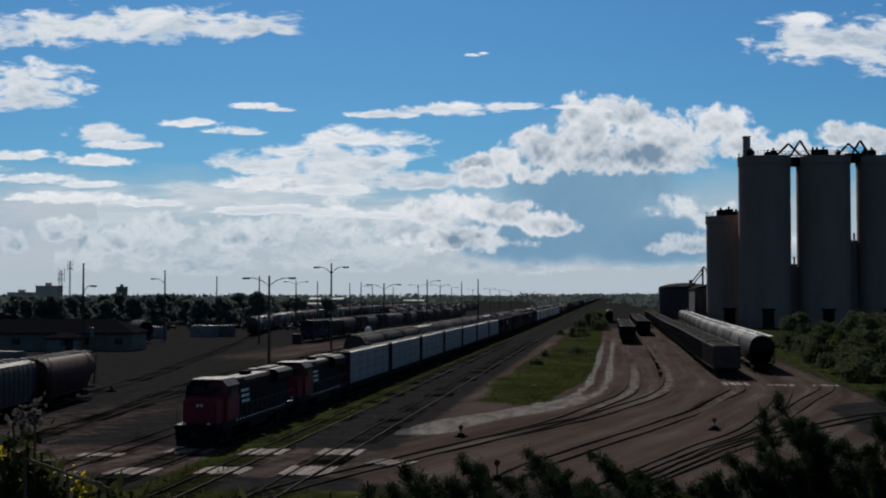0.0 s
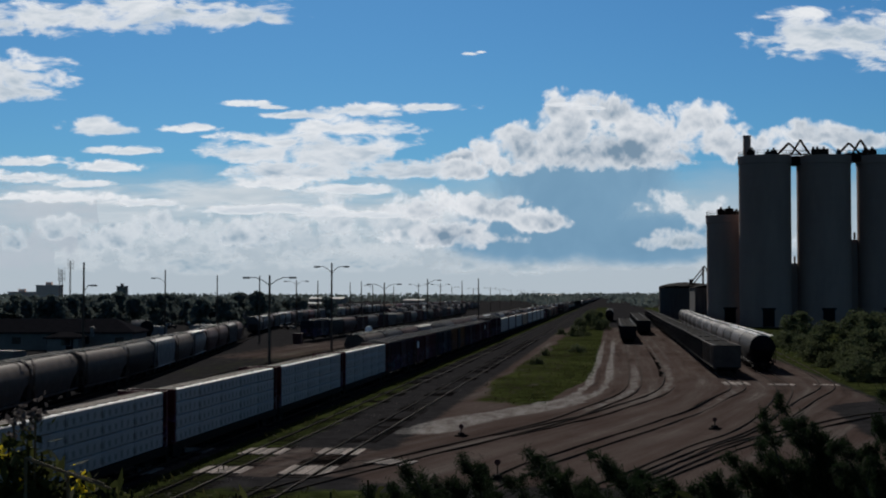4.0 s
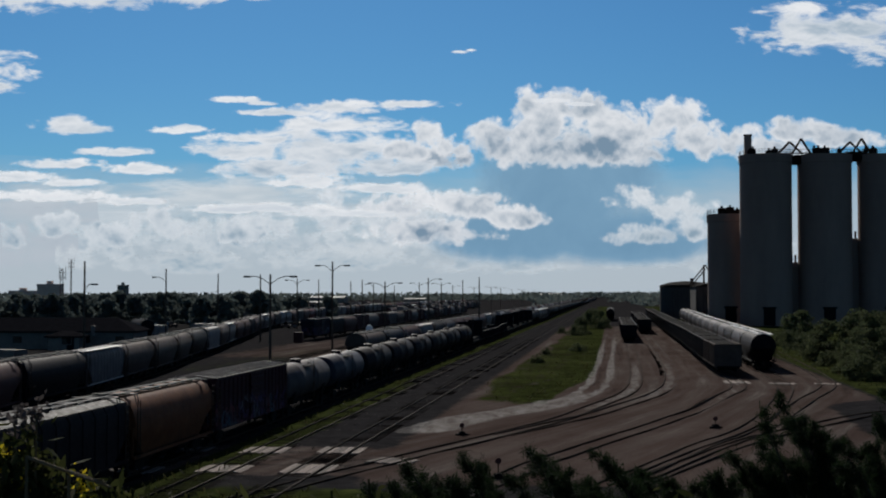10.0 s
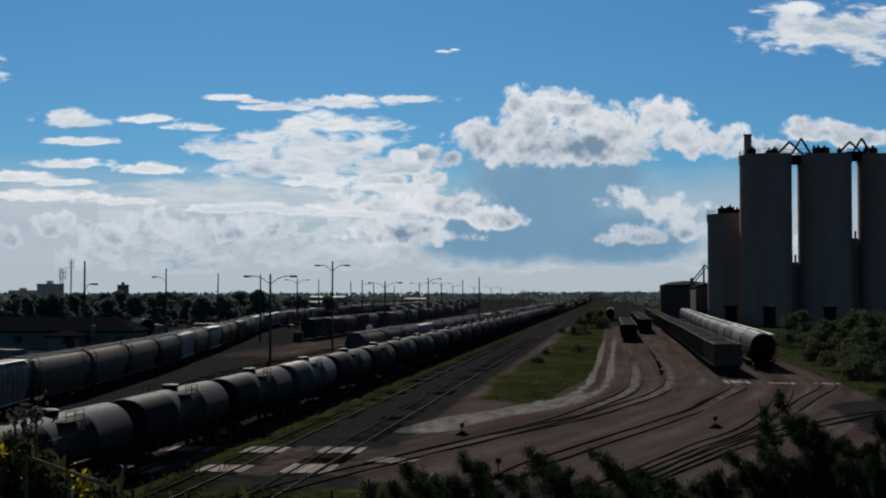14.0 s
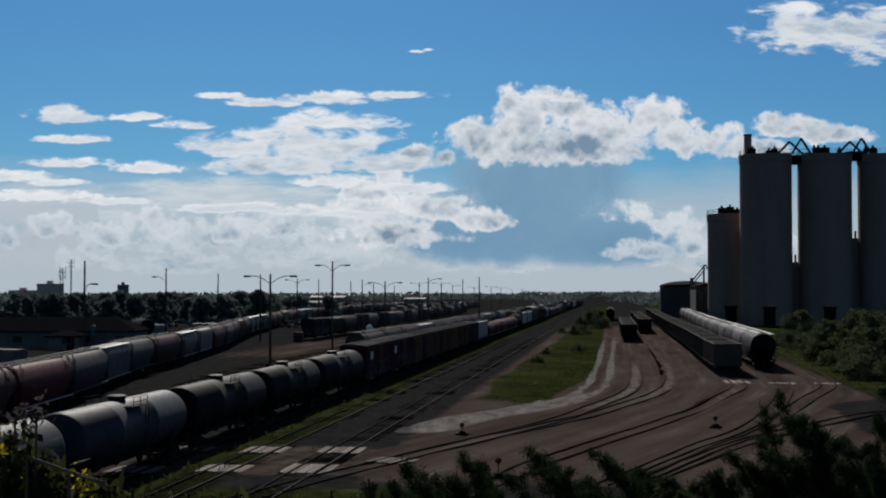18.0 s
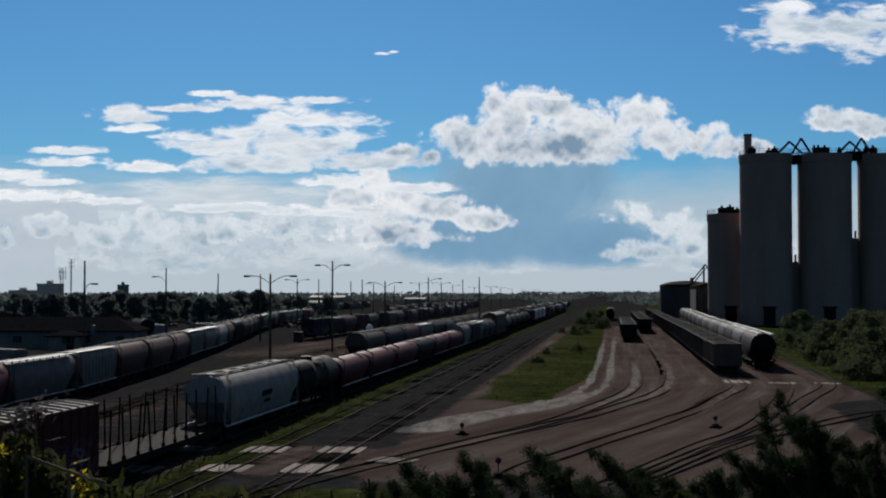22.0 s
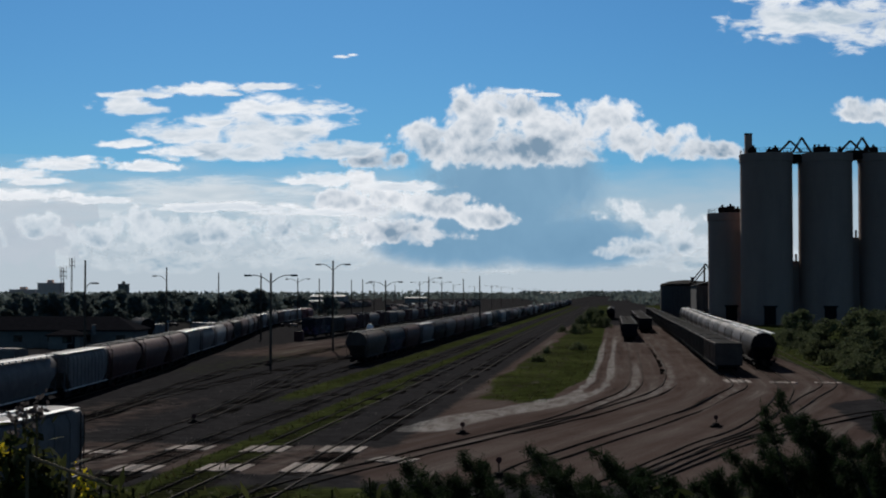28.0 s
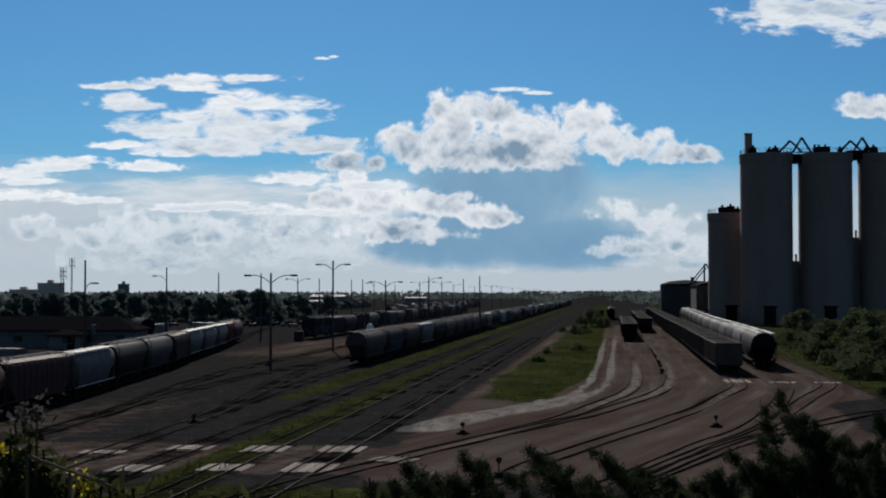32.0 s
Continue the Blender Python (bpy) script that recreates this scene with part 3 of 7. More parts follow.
def tank(L, tone, fine=True, mark=False):
    e, hb = base_car("tank_car", TONE[tone] + " cylindrical tank car with a domed manway", "freight car", L, fine)
    r, mat = 1.55, CAR_PAINT[tone]
    hb -= 0.35
    part("barrel", recolour(("tank", L), lambda: tank_barrel(hb, r), mat), None, e)
    part("manway", recolour("manway", lambda: Shape().disc_z([(4.0, 0.5), (4.38, 0.5), (4.42, 0.56), (4.5, 0.56), (4.56, 0.4)], 14).disc_z([(4.0, 0.16), (4.45, 0.16)], 8, 0, 0.95).mesh("manway", None), CAR_PAINT["dark"]), None, e)
    if fine:
        for x in (1.5, -1.5):
            part("platform", shared(("tplat", x > 0), lambda: tank_platform(3.98, 1 if x > 0 else -1)), None, e, "small railed walkway")
            part("ladder", shared(("lad", 1.0, 3.98), lambda: ladder_mesh(1.0, 3.98)), None, e, at=(x * 1.02, 0.8, 0))
        for y in (-hb * 0.68, hb * 0.68):
            part("saddle", shared("saddle", lambda: Shape().loft([[(-1.2, -0.35, 0.95), (1.2, -0.35, 0.95), (1.4, -0.35, 2.0), (-1.4, -0.35, 2.0)], [(-1.2, 0.35, 0.95), (1.2, 0.35, 0.95), (1.4, 0.35, 2.0), (-1.4, 0.35, 2.0)]]).mesh("saddle", BOGIE)), None, e, at=(0, y, 0))
        part("outlet_valve", shared("outlet", lambda: Shape().disc_z([(0.55, 0.14), (0.7, 0.22), (1.2, 0.22)], 10).mesh("outlet_valve", BOGIE)), None, e)
        rail = Shape()
        for y in (-hb - 0.2, hb + 0.2):
            for x in (-1.4, 1.4):
                rail.tube((x, y, 1.0), (x, y, 2.0), 0.025, 5)
            rail.tube((-1.4, y, 2.0), (1.4, y, 2.0), 0.025, 5)
        part("end_railing", shared(("tend", L), lambda: rail.mesh("end_railing", RUST)), None, e)
        if mark:
            part("stencil", shared("tsten", lambda: Shape().box(1.49, 1.53, -3.6, -2.2, 2.5, 2.85).box(1.49, 1.53, 2.4, 4.2, 2.5, 2.75).mesh("stencil", ZINC)), None, e, "white stencilled bars")
    return e


def heap(hb, z, amp, seed):
    rng = random.Random(seed)
    nx, ny = 7, int(hb * 2 / 0.6)
    vs = []
    for j in range(ny + 1):
        for i in range(nx + 1):
            x, y = -1.38 + 2.76 * i / nx, -hb + 0.2 + (2 * hb - 0.4) * j / ny
            edge = min(i, nx - i, j, ny - j)
            vs.append((x, y, z + (amp * (0.5 + 0.5 * math.sin(y * 0.9)) + rng.uniform(-0.12, 0.12)) * min(1, edge / 2)))
    fs = [(j * (nx + 1) + i, j * (nx + 1) + i + 1, (j + 1) * (nx + 1) + i + 1, (j + 1) * (nx + 1) + i) for j in range(ny) for i in range(nx)]
    return Shape().add(vs, fs)


def gon_side(hb, top, n):
    s = Shape()
    s.box(-0.04, 0.04, -hb, hb, 1.05, top)
    s.box(-0.09, 0.09, -hb, hb, top - 0.12, top + 0.03)
    s.box(-0.09, 0.09, -hb, hb, 1.0, 1.16)
    for k in range(n + 1):
        y = -hb + 0.1 + (2 * hb - 0.2) * k / n
        s.box(0.03, 0.12, y - 0.07, y + 0.07, 1.05, top)
    return s.mesh("side_wall", None)


def gondola(L, tone, top=2.55, fine=True, load=0.0, bay=False):
    e, hb = base_car("gondola", TONE[tone] + " open steel gondola car" + (" with a dark heaped load" if load else ", empty"), "freight car", L, fine)
    mat = CAR_PAINT[tone]
    part("floor", recolour(("gfloor", L), lambda: Shape().box(-1.5, 1.5, -hb, hb, 1.0, 1.08).mesh("floor", None), mat), None, e)
    for sgn in (-1, 1):
        w = part("side_wall", recolour(("gside", L, top), lambda: gon_side(hb, top, int(L / 1.3)), mat), None, e, at=(sgn * 1.52, 0, 0))
        w.rotation_euler = (0, 0, 0 if sgn > 0 else math.pi)
        en = part("end_wall", recolour(("gend", top), lambda: Shape().box(-1.5, 1.5, -0.05, 0.05, 1.05, top).box(-1.55, 1.55, -0.02, 0.1, top - 0.12, top + 0.03).box(-1.4, 1.4, 0.0, 0.1, 1.7, 1.85).box(-0.08, 0.08, 0.0, 0.1, 1.05, top).mesh("end_wall", None), mat), None, e, at=(0, sgn * (hb - 0.06), 0))
        en.rotation_euler = (0, 0, 0 if sgn > 0 else math.pi)
    if load:
        part("load", shared(("gload", L, top, load), lambda: heap(hb, top - (0.12 if load < 0.2 else 0.25), load, 7).mesh("load", DARKP)), None, e, "dark heaped load")
    if bay:
        for y in (-hb * 0.4, 0, hb * 0.4):
            part("discharge_bay", recolour("bay", bay_mesh, mat), None, e, at=(0, y, 0))
    if fine:
        part("ladder", shared(("lad", 1.0, 2.5), lambda: ladder_mesh(1.0, 2.5)), None, e, at=(1.66, -hb + 0.35, 0))
    return e


def deck_mesh(hb):
    s = Shape()
    s.box(-1.5, 1.5, -hb, hb, 1.02, 1.16)
    for x in (-1.46, 1.46):
        s.box(x - 0.06, x + 0.06, -hb, hb, 0.78, 1.2)
    n = int(2 * hb / 0.3)
    for k in range(n):
        y = -hb + 2 * hb * (k + 0.5) / n
        s.box(-1.4, 1.4, y - 0.125, y + 0.125, 1.15, 1.2)
    return s.mesh("deck", BOGIE)


def bulkhead_mesh(top):
    """A tall end wall, one sheet stepped into posts and panels across its width."""
    rings = []
    for x0, x1, dep in ((-1.53, -1.39, 0.2), (-1.37, -0.58, 0.06), (-0.56, -0.44, 0.2), (-0.42, 0.42, 0.06), (0.44, 0.56, 0.2), (0.58, 1.37, 0.06), (1.39, 1.53, 0.2)):
        for x in (x0, x1):
            rings.append([(x, -dep, 1.2), (x, 0.1, 1.2), (x, 0.1, top), (x, -dep, top)])
    return Shape().loft(rings).mesh("bulkhead", None)


def bulkhead_flat(L, fine=True):
    e, hb = base_car("bulkhead_flatcar", "dark flat car with tall end bulkheads and a low timber load", "freight car", L, fine)
    part("deck", shared(("deck", L), lambda: deck_mesh(hb)), None, e)
    for sgn in (-1, 1):
        b = part("bulkhead", recolour(("bulk", 4.9), lambda: bulkhead_mesh(4.9), CAR_PAINT["black"]), None, e, at=(0, sgn * (hb - 0.5), 0))
        b.rotation_euler = (0, 0, 0 if sgn < 0 else math.pi)
    n = 4
    for k in range(n):
        y = -hb + 1.4 + (2 * hb - 2.8) * (k + 0.5) / n
        q = (2 * hb - 2.8) / n * 0.48
        pr = [(-1.26, 1.24), (1.26, 1.24)]
        for x in range(5, -1, -1):
            x0 = -1.26 + x * 0.42
            pr += [(x0 + 0.42, 1.56), (x0 + 0.4, 1.62), (x0 + 0.02, 1.62), (x0, 1.56)]
        s = Shape().loft([[(x, yy, z) for x, z in pr] for yy in (-q, q)])
        part("timber_pack", shared(("stack", L), lambda: s.mesh("timber_pack", DARKP)), None, e, "dark weathered timber", at=(0, y, 0))
    return e


def centre_beam(hb, top):
    s = Shape()
    s.box(-0.06, 0.06, -hb, hb, top - 0.3, top)
    n = int(2 * hb / 1.6)
    for k in range(n + 1):
        y = -hb + 2 * hb * k / n
        s.box(-0.05, 0.05, y - 0.08, y + 0.08, 1.2, top - 0.2)
        if k < n:
            s.tube((0, y, 1.25), (0, y + 2 * hb / n, top - 0.3), 0.045, 4)
    return s.mesh("centre_beam", None)


def wrap_mesh(hl, h):
    """One bundle with softened edges and a slightly sagging top."""
    pr = [(-0.62, 0.02), (0.62, 0.02), (0.66, 0.06), (0.665, h * 0.5), (0.66, h - 0.06), (0.6, h), (-0.6, h), (-0.66, h - 0.06), (-0.665, h * 0.5), (-0.66, 0.06)]
    return Shape().loft([[(x * (0.985 if abs(y) == hl else 1), y, z) for x, z in pr] for y in (-hl, -hl + 0.05, 0, hl - 0.05, hl)])


def dunnage_mesh(hb):
    """Dark boards and straps across the tops of the bundles."""
    s = Shape()
    n = int(2 * hb / 0.42)
    for k in range(n):
        y = -hb + 0.9 + (2 * hb - 1.8) * (k + 0.5) / n
        s.box(0.1, 1.08 + 0.1 * math.sin(k * 1.7), y - 0.19, y + 0.19, 4.512, 4.53 + 0.02 * (k % 2))
    return s.mesh("dunnage", RUST)


def lumber_car(L, wrap=None, fine=True, tarp=False):
    wrap = wrap or WRAP
    lab = "loaded lumber flat car with " + ("bare tan timber bundles" if wrap is WRAP_TAN else "shiny white tarpaulin-wrapped bundles" if tarp else "white-wrapped timber bundles")
    e, hb = base_car("lumber_car", lab, "freight car", L, fine)
    part("deck", shared(("deck", L), lambda: deck_mesh(hb)), None, e)
    part("centre_beam", recolour(("cbeam", L), lambda: centre_beam(hb - 0.8, 4.5), CAR_PAINT["maroon"]), None, e)
    for sgn in (-1, 1):
        b = part("bulkhead", recolour(("bulk", 4.55), lambda: bulkhead_mesh(4.55), CAR_PAINT["maroon"]), None, e, at=(0, sgn * (hb - 0.45), 0))
        b.rotation_euler = (0, 0, 0 if sgn < 0 else math.pi)
    nl, nh, h = (5, 4, 0.81)
    run = 2 * hb - 1.5
    hl = run / nl / 2
    for k in range(nl):
        part("timber_pack", shared(("wrapfar", round(hl, 2), wrap.name), lambda: wrap_mesh(hl - 0.03, nh * h - 0.75).mesh("timber_pack", wrap)), None, e, at=(-0.76, -hb + 0.75 + hl * (2 * k + 1), 1.22))
    for sgn in (1,):
        for k in range(nl):
            for r in range(nh):
                part("timber_pack", shared(("wrap", round(hl, 2), wrap.name), lambda: wrap_mesh(hl - 0.03, h).mesh("timber_pack", wrap)), None, e,
                     at=(sgn * 0.76, -hb + 0.75 + hl * (2 * k + 1), 1.22 + r * (h + 0.012)))
    if not tarp:
        part("dunnage", shared(("dunnage", L), lambda: dunnage_mesh(hb)), None, e, "dark dunnage boards and straps over the load")
    if tarp:
        for k in range(11):
            part("tarpaulin_fold", shared("fold", lambda: Shape().loft([[(0.2, -0.35, 4.46), (1.3, -0.35, 4.46), (1.0, 0, 4.9), (0.4, 0, 4.9)], [(0.3, 0.3, 4.46), (1.35, 0.3, 4.46), (1.05, 0.1, 4.86), (0.45, 0.1, 4.86)]]).mesh("tarpaulin_fold", WRAP_TARP)),
                 None, e, "loose white tarpaulin end", at=(0, -hb + 1.2 + (2 * hb - 2.4) * k / 10, 0.05 * math.sin(k * 2.3)))
    return e


def autorack_body(hb):
    def ring(y, w):
        return [(x, y, z) for x, z in ((-w, 0.95), (w, 0.95), (w, 4.85), (1.55, 4.9), (1.45, 5.3), (1.0, 5.62), (0, 5.75), (-1.0, 5.62), (-1.45, 5.3), (-1.55, 4.9), (-w, 4.85))]
    n = int(2 * hb / 1.2)
    rings = [ring(-hb, 1.6)]
    for k in range(n):
        y0, w = -hb + 2 * hb * k / n, 2 * hb / n
        rings += [ring(y0 + 0.08, 1.6), ring(y0 + 0.1, 1.575), ring(y0 + w - 0.1, 1.575), ring(y0 + w - 0.08, 1.6)]
    rings.append(ring(hb, 1.6))
    return Shape().loft(rings).mesh("body", None)


def autorack(L, tone="grey", fine=True):
    e, hb = base_car("autorack", "tall " + TONE[tone] + " enclosed car carrier with a rounded roof", "freight car", L, fine)
    part("body", recolour(("rack", L), lambda: autorack_body(hb), CAR_PAINT[tone]), None, e)
    part("roof", recolour(("rackroof", L), lambda: Shape().loft([[(1.47, y, 5.29), (1.02, y, 5.63), (0, y, 5.765), (-1.02, y, 5.63), (-1.47, y, 5.29), (-1.49, y, 5.33), (-1.04, y, 5.68), (0, y, 5.82), (1.04, y, 5.68), (1.49, y, 5.33)] for y in (-hb - 0.05, hb + 0.05)]).mesh("roof", None), ZINC), None, e, "bright metal roof")
    for sgn in (-1, 1):
        d = part("end_door", recolour("rackdoor", lambda: Shape().box(-1.45, -0.03, -0.05, 0.05, 1.1, 5.1).box(0.03, 1.45, -0.05, 0.05, 1.1, 5.1).mesh("end_door", None), CAR_PAINT["orange"]), None, e, at=(0, sgn * (hb + 0.06), 0))
    for x, y in ((1.66, -hb + 0.4), (1.66, hb - 0.4)):
        part("ladder", shared(("lad", 1.0, 5.0), lambda: ladder_mesh(1.0, 5.0)), None, e, at=(x, y, 0))
    return e


def stake_flat(L):
    e, hb = base_car("stake_flatcar", "empty flat car with upright steel stakes", "freight car", L, True)
    part("deck", shared(("deck", L), lambda: deck_mesh(hb)), None, e)
    for x in (-1.4, 1.4):
        for k in range(10):
            st = part("stake", shared("stake", lambda: Shape().box(-0.045, 0.045, -0.045, 0.045, 0.0, 3.0).box(-0.09, 0.09, -0.1, 0.1, -0.1, 0.3).mesh("stake", BOGIE)), None, e, at=(x, -hb + 0.8 + (2 * hb - 1.6) * k / 9, 1.1))
            st.rotation_euler = (0.06 * math.sin(k * 2.1 + x), 0.05 * math.cos(k * 3.3), 0)
    return e


LOCO_BLACK = paint("loco_black", (0.006, 0.006, 0.008), 0.45, 0.1)
LOCO_RED = paint("loco_red", (0.16, 0.012, 0.022), 0.4, 0.12, spec=0.2)


def locomotive(L=22.5, label="red and black diesel freight locomotive with a wide cab"):
    """Long-hood diesel; its cab end points to -y."""
    e = thing("locomotive", label, "locomotive")
    hb = L / 2 - 0.5
    s = Shape().box(-1.5, 1.5, -hb, hb, 1.25, 1.5)
    for x in (-1.5, 1.5):
        s.box(x - 0.05, x + 0.05, -hb + 1, hb - 1, 1.1, 1.55)
    part("underframe", s, LOCO_BLACK, e)
    s = Shape()
    for k in range(16):
        y = -hb + 4.5 + k * (2 * hb - 9) / 15
        s.add([(1.556, y, 1.38), (1.556, y + 0.3, 1.38), (1.556, y + 0.42, 1.5), (1.556, y + 0.12, 1.5)], [(0, 1, 2, 3)])
        s.add([(-1.556, y, 1.2), (-1.556, y + 0.3, 1.2), (-1.556, y + 0.55, 1.5), (-1.556, y + 0.25, 1.5)], [(0, 1, 2, 3)])
    part("sill_stripes", s, WHITEP, e, "slanted white safety stripes")
    # nose and cab
    y0 = -hb + 0.9
    s = Shape().loft([[(-1.2, y0, 1.5), (1.2, y0, 1.5), (1.2, y0, 3.05), (0.95, y0, 3.2), (-0.95, y0, 3.2), (-1.2, y0, 3.05)],
                      [(-1.3, y0 + 1.5, 1.5), (1.3, y0 + 1.5, 1.5), (1.3, y0 + 1.5, 3.15), (1.1, y0 + 1.6, 3.35), (-1.1, y0 + 1.6, 3.35), (-1.3, y0 + 1.5, 3.15)]])
    part("nose", s, LOCO_RED, e, "red nose")
    y1 = y0 + 1.5
    pr = [(-1.52, 1.5), (1.52, 1.5), (1.55, 3.2), (1.5, 3.95), (1.1, 4.42), (-1.1, 4.42), (-1.5, 3.95), (-1.55, 3.2)]
    s = Shape().loft([[(x, y1 + (0.25 if z > 3.5 else 0), z) for x, z in pr], [(x, y1 + 2.9, z) for x, z in pr]])
    cab = part("cab", s, LOCO_RED, e, "red lower cab with black upper part")
    band = [(-1.56, 3.25), (1.56, 3.25), (1.515, 3.95), (1.11, 4.43), (-1.11, 4.43), (-1.515, 3.95)]
    part("cab_top", Shape().loft([[(x, y1 - 0.012 + (0.25 if z > 3.5 else 0.04), z) for x, z in band], [(x, y1 + 2.91, z) for x, z in band]]), LOCO_BLACK, cab, "black upper cab")
    s = Shape().loft([[(x * 1.02, yy, z) for x, z in ((-1.5, 3.98), (-1.1, 4.47), (1.1, 4.47), (1.5, 3.98), (1.45, 3.94), (1.08, 4.4), (-1.08, 4.4), (-1.45, 3.94))] for yy in (y1 - 0.05, y1 + 3.0)])
    # the roof's sky glare is painted in as a pale colour
    part("cab_roof", s, CAR_PAINT["pale"], e, "cab roof, its sunlit look put in as pale paint")
    s = Shape()
    s.box(-1.0, -0.08, y1 - 0.05, y1 + 0.14, 3.5, 3.95).box(0.08, 1.0, y1 - 0.05, y1 + 0.14, 3.5, 3.95)
    part("windscreen", s, GLASS, cab)
    for x in (-1.56, 1.56):
        part("side_window", Shape().box(x - 0.02, x + 0.02, y1 + 0.6, y1 + 1.5, 3.1, 3.8).box(x - 0.02, x + 0.02, y1 + 1.6, y1 + 2.4, 3.1, 3.8), GLASS, cab)
    for x in (-0.14, 0.14):
        part("headlight", Shape().disc_y([(y0 - 0.06, 0.06), (y0 - 0.04, 0.1), (y0 + 0.05, 0.1)], 10, x, 2.75), HEADL, e)
    for x in (-0.85, 0.85):
        part("ditch_light", Shape().disc_y([(y0 - 0.86, 0.09), (y0 - 0.8, 0.11), (y0 - 0.6, 0.11)], 10, x, 1.55), HEADL, e)
    s = Shape().box(-1.4, 1.4, -hb - 0.05, -hb + 0.1, 0.5, 1.5).loft([[(-1.35, -hb - 0.05, 0.15), (1.35, -hb - 0.05, 0.15), (1.35, -hb - 0.05, 0.55), (-1.35, -hb - 0.05, 0.55)], [(-1.2, -hb - 0.4, 0.12), (1.2, -hb - 0.4, 0.12), (1.2, -hb - 0.3, 0.45), (-1.2, -hb - 0.3, 0.45)]])
    part("pilot", s, LOCO_BLACK, e, "black snowplough pilot")
    part("rear_pilot", Shape().box(-1.4, 1.4, hb - 0.1, hb + 0.05, 0.4, 1.5), LOCO_BLACK, e)
    # hood
    s = Shape()
    pr = [(-0.95, 1.5), (0.95, 1.5), (0.95, 4.0), (0.75, 4.25), (-0.75, 4.25), (-0.95, 4.0)]
    s.loft([[(x, yy, z) for x, z in pr] for yy in (y1 + 2.9, hb - 0.9)])
    hood = part("long_hood", s, LOCO_BLACK, e)
    for k in range(13):
        y = y1 + 4.2 + k * 1.0
        if y + 0.85 > hb - 0.9:
            break
        for x in (-0.96, 0.96):
            part("hood_door", shared("hood_door", lambda: Shape().box(-0.02, 0.02, 0, 0.85, 1.7, 3.6).mesh("hood_door", LOCO_BLACK)), None, hood, at=(x, y, 0))
    s = Shape().loft([[(-1.3, yy, 3.3), (1.3, yy, 3.3), (1.5, yy, 3.6), (1.5, yy, 4.15), (1.1, yy, 4.4), (-1.1, yy, 4.4), (-1.5, yy, 4.15), (-1.5, yy, 3.6)] for yy in (hb - 6.0, hb - 1.2)])
    part("radiator", s, LOCO_BLACK, e, "flared radiator wings")
    for y in (hb - 5, hb - 3.6, hb - 2.2):
        part("fan", Shape().disc_z([(4.38, 0.62), (4.5, 0.62), (4.52, 0.5)], 14, 0, y), CAR_PAINT["dark"], e)
    part("exhaust_stack", Shape().cbox(-0.3, 0.3, 0.2, 1.6, 4.2, 4.55, 0.06), DARKP, e)
    part("dynamic_brake", Shape().cbox(-1.15, 1.15, y1 + 3.3, y1 + 5.6, 3.7, 4.35, 0.1), LOCO_BLACK, e)
    # side emblem as plain bars in white
    s = Shape()
    ym = y1 + 5.2
    for x in (0.985, -0.985):
        a, b = min(x, x + 0.01 * (1 if x > 0 else -1)), max(x, x + 0.01 * (1 if x > 0 else -1))
        for q0, q1, z0, z1 in ((0, 2.0, 3.2, 3.4), (0.15, 2.15, 2.8, 3.0), (0.3, 2.3, 2.4, 2.6)):
            s.box(a, b, ym + q0, ym + q1, z0, z1)
    part("side_emblem", s, WHITEP, e, "plain white painted bars")
    part("fuel_tank", Shape().cbox(-1.35, 1.35, -2.6, 2.6, 0.3, 1.2, 0.25), LOCO_BLACK, e)
    for y in (-hb + 3.4, hb - 3.4):
        add_truck(e, y, 3, True)
    couplers(e, L / 2)
    for x in (-1.5, 1.5):
        s = Shape()
        for k in range(12):
            y = y1 + 3.6 + k * (hb - 0.8 - y1 - 3.6) / 11
            s.tube((x, y, 1.5), (x, y, 2.45), 0.02, 4)
        s.tube((x, y1 + 3.6, 2.45), (x, hb - 0.8, 2.45), 0.02, 4)
        part("handrail", s, ZINC, e)
    s = Shape()
    for x in (-1.35, 1.35):
        s.tube((x, -hb + 0.1, 1.5), (x, -hb + 0.1, 2.5), 0.025, 5)
        for z in (0.5, 0.85, 1.2):
            s.box(x - 0.2, x + 0.2, -hb + 0.1, -hb + 0.5, z - 0.02, z + 0.02)
    part("step_ladder", s, BOGIE, e)
    return e


# one of each kind is built on the spot where it is first used, the rest are copies
STOCK, CARS = {}, []


def stock(kind, L, tone="grey", fine=True, **more):
    """The thing for this kind of car and a pose setter: builds the first, copies the next ones."""
    L = round(L * 2) / 2
    key = (kind, L, tone, fine, tuple(sorted((k, str(v)) for k, v in more.items())))
    if key in STOCK:
        CARS.append(copy_thing(STOCK[key], Matrix()))
        return CARS[-1]
    if kind == "hopper":
        ob = hopper(L, tone, True, fine, **more)
    elif kind == "ribbed":
        ob = hopper(L, tone, False, fine, **more)
    elif kind == "box":
        ob = boxcar(L, tone, fine=fine, **more)
    elif kind == "tank":
        ob = tank(L, tone, fine, **more)
    elif kind == "gon":
        ob = gondola(L, tone, fine=fine, **more)
    elif kind == "flat":
        ob = bulkhead_flat(L, fine)
    elif kind == "lumber":
        ob = lumber_car(L, {"white": WRAP, "tan": WRAP_TAN, "tarp": WRAP_TARP}[tone], fine, tone == "tarp")
    elif kind == "rack":
        ob = autorack(L, tone, fine)
    elif kind == "stake":
        ob = stake_flat(L)
    else:
        ob = locomotive(L)
    STOCK[key] = ob
    CARS.append(ob)
    return ob


# ---- ground ----
GRADE = 0.088    # ballast is filled up between the ties
WET_PATH = spline([(-13.0, 83.5), (-10.4, 94.8), (-7.2, 102.1), (-4.0, 111.8), (-2.1, 123.8), (-1.2, 150.0), (-0.6, 250.0), (0.2, 410.0)])


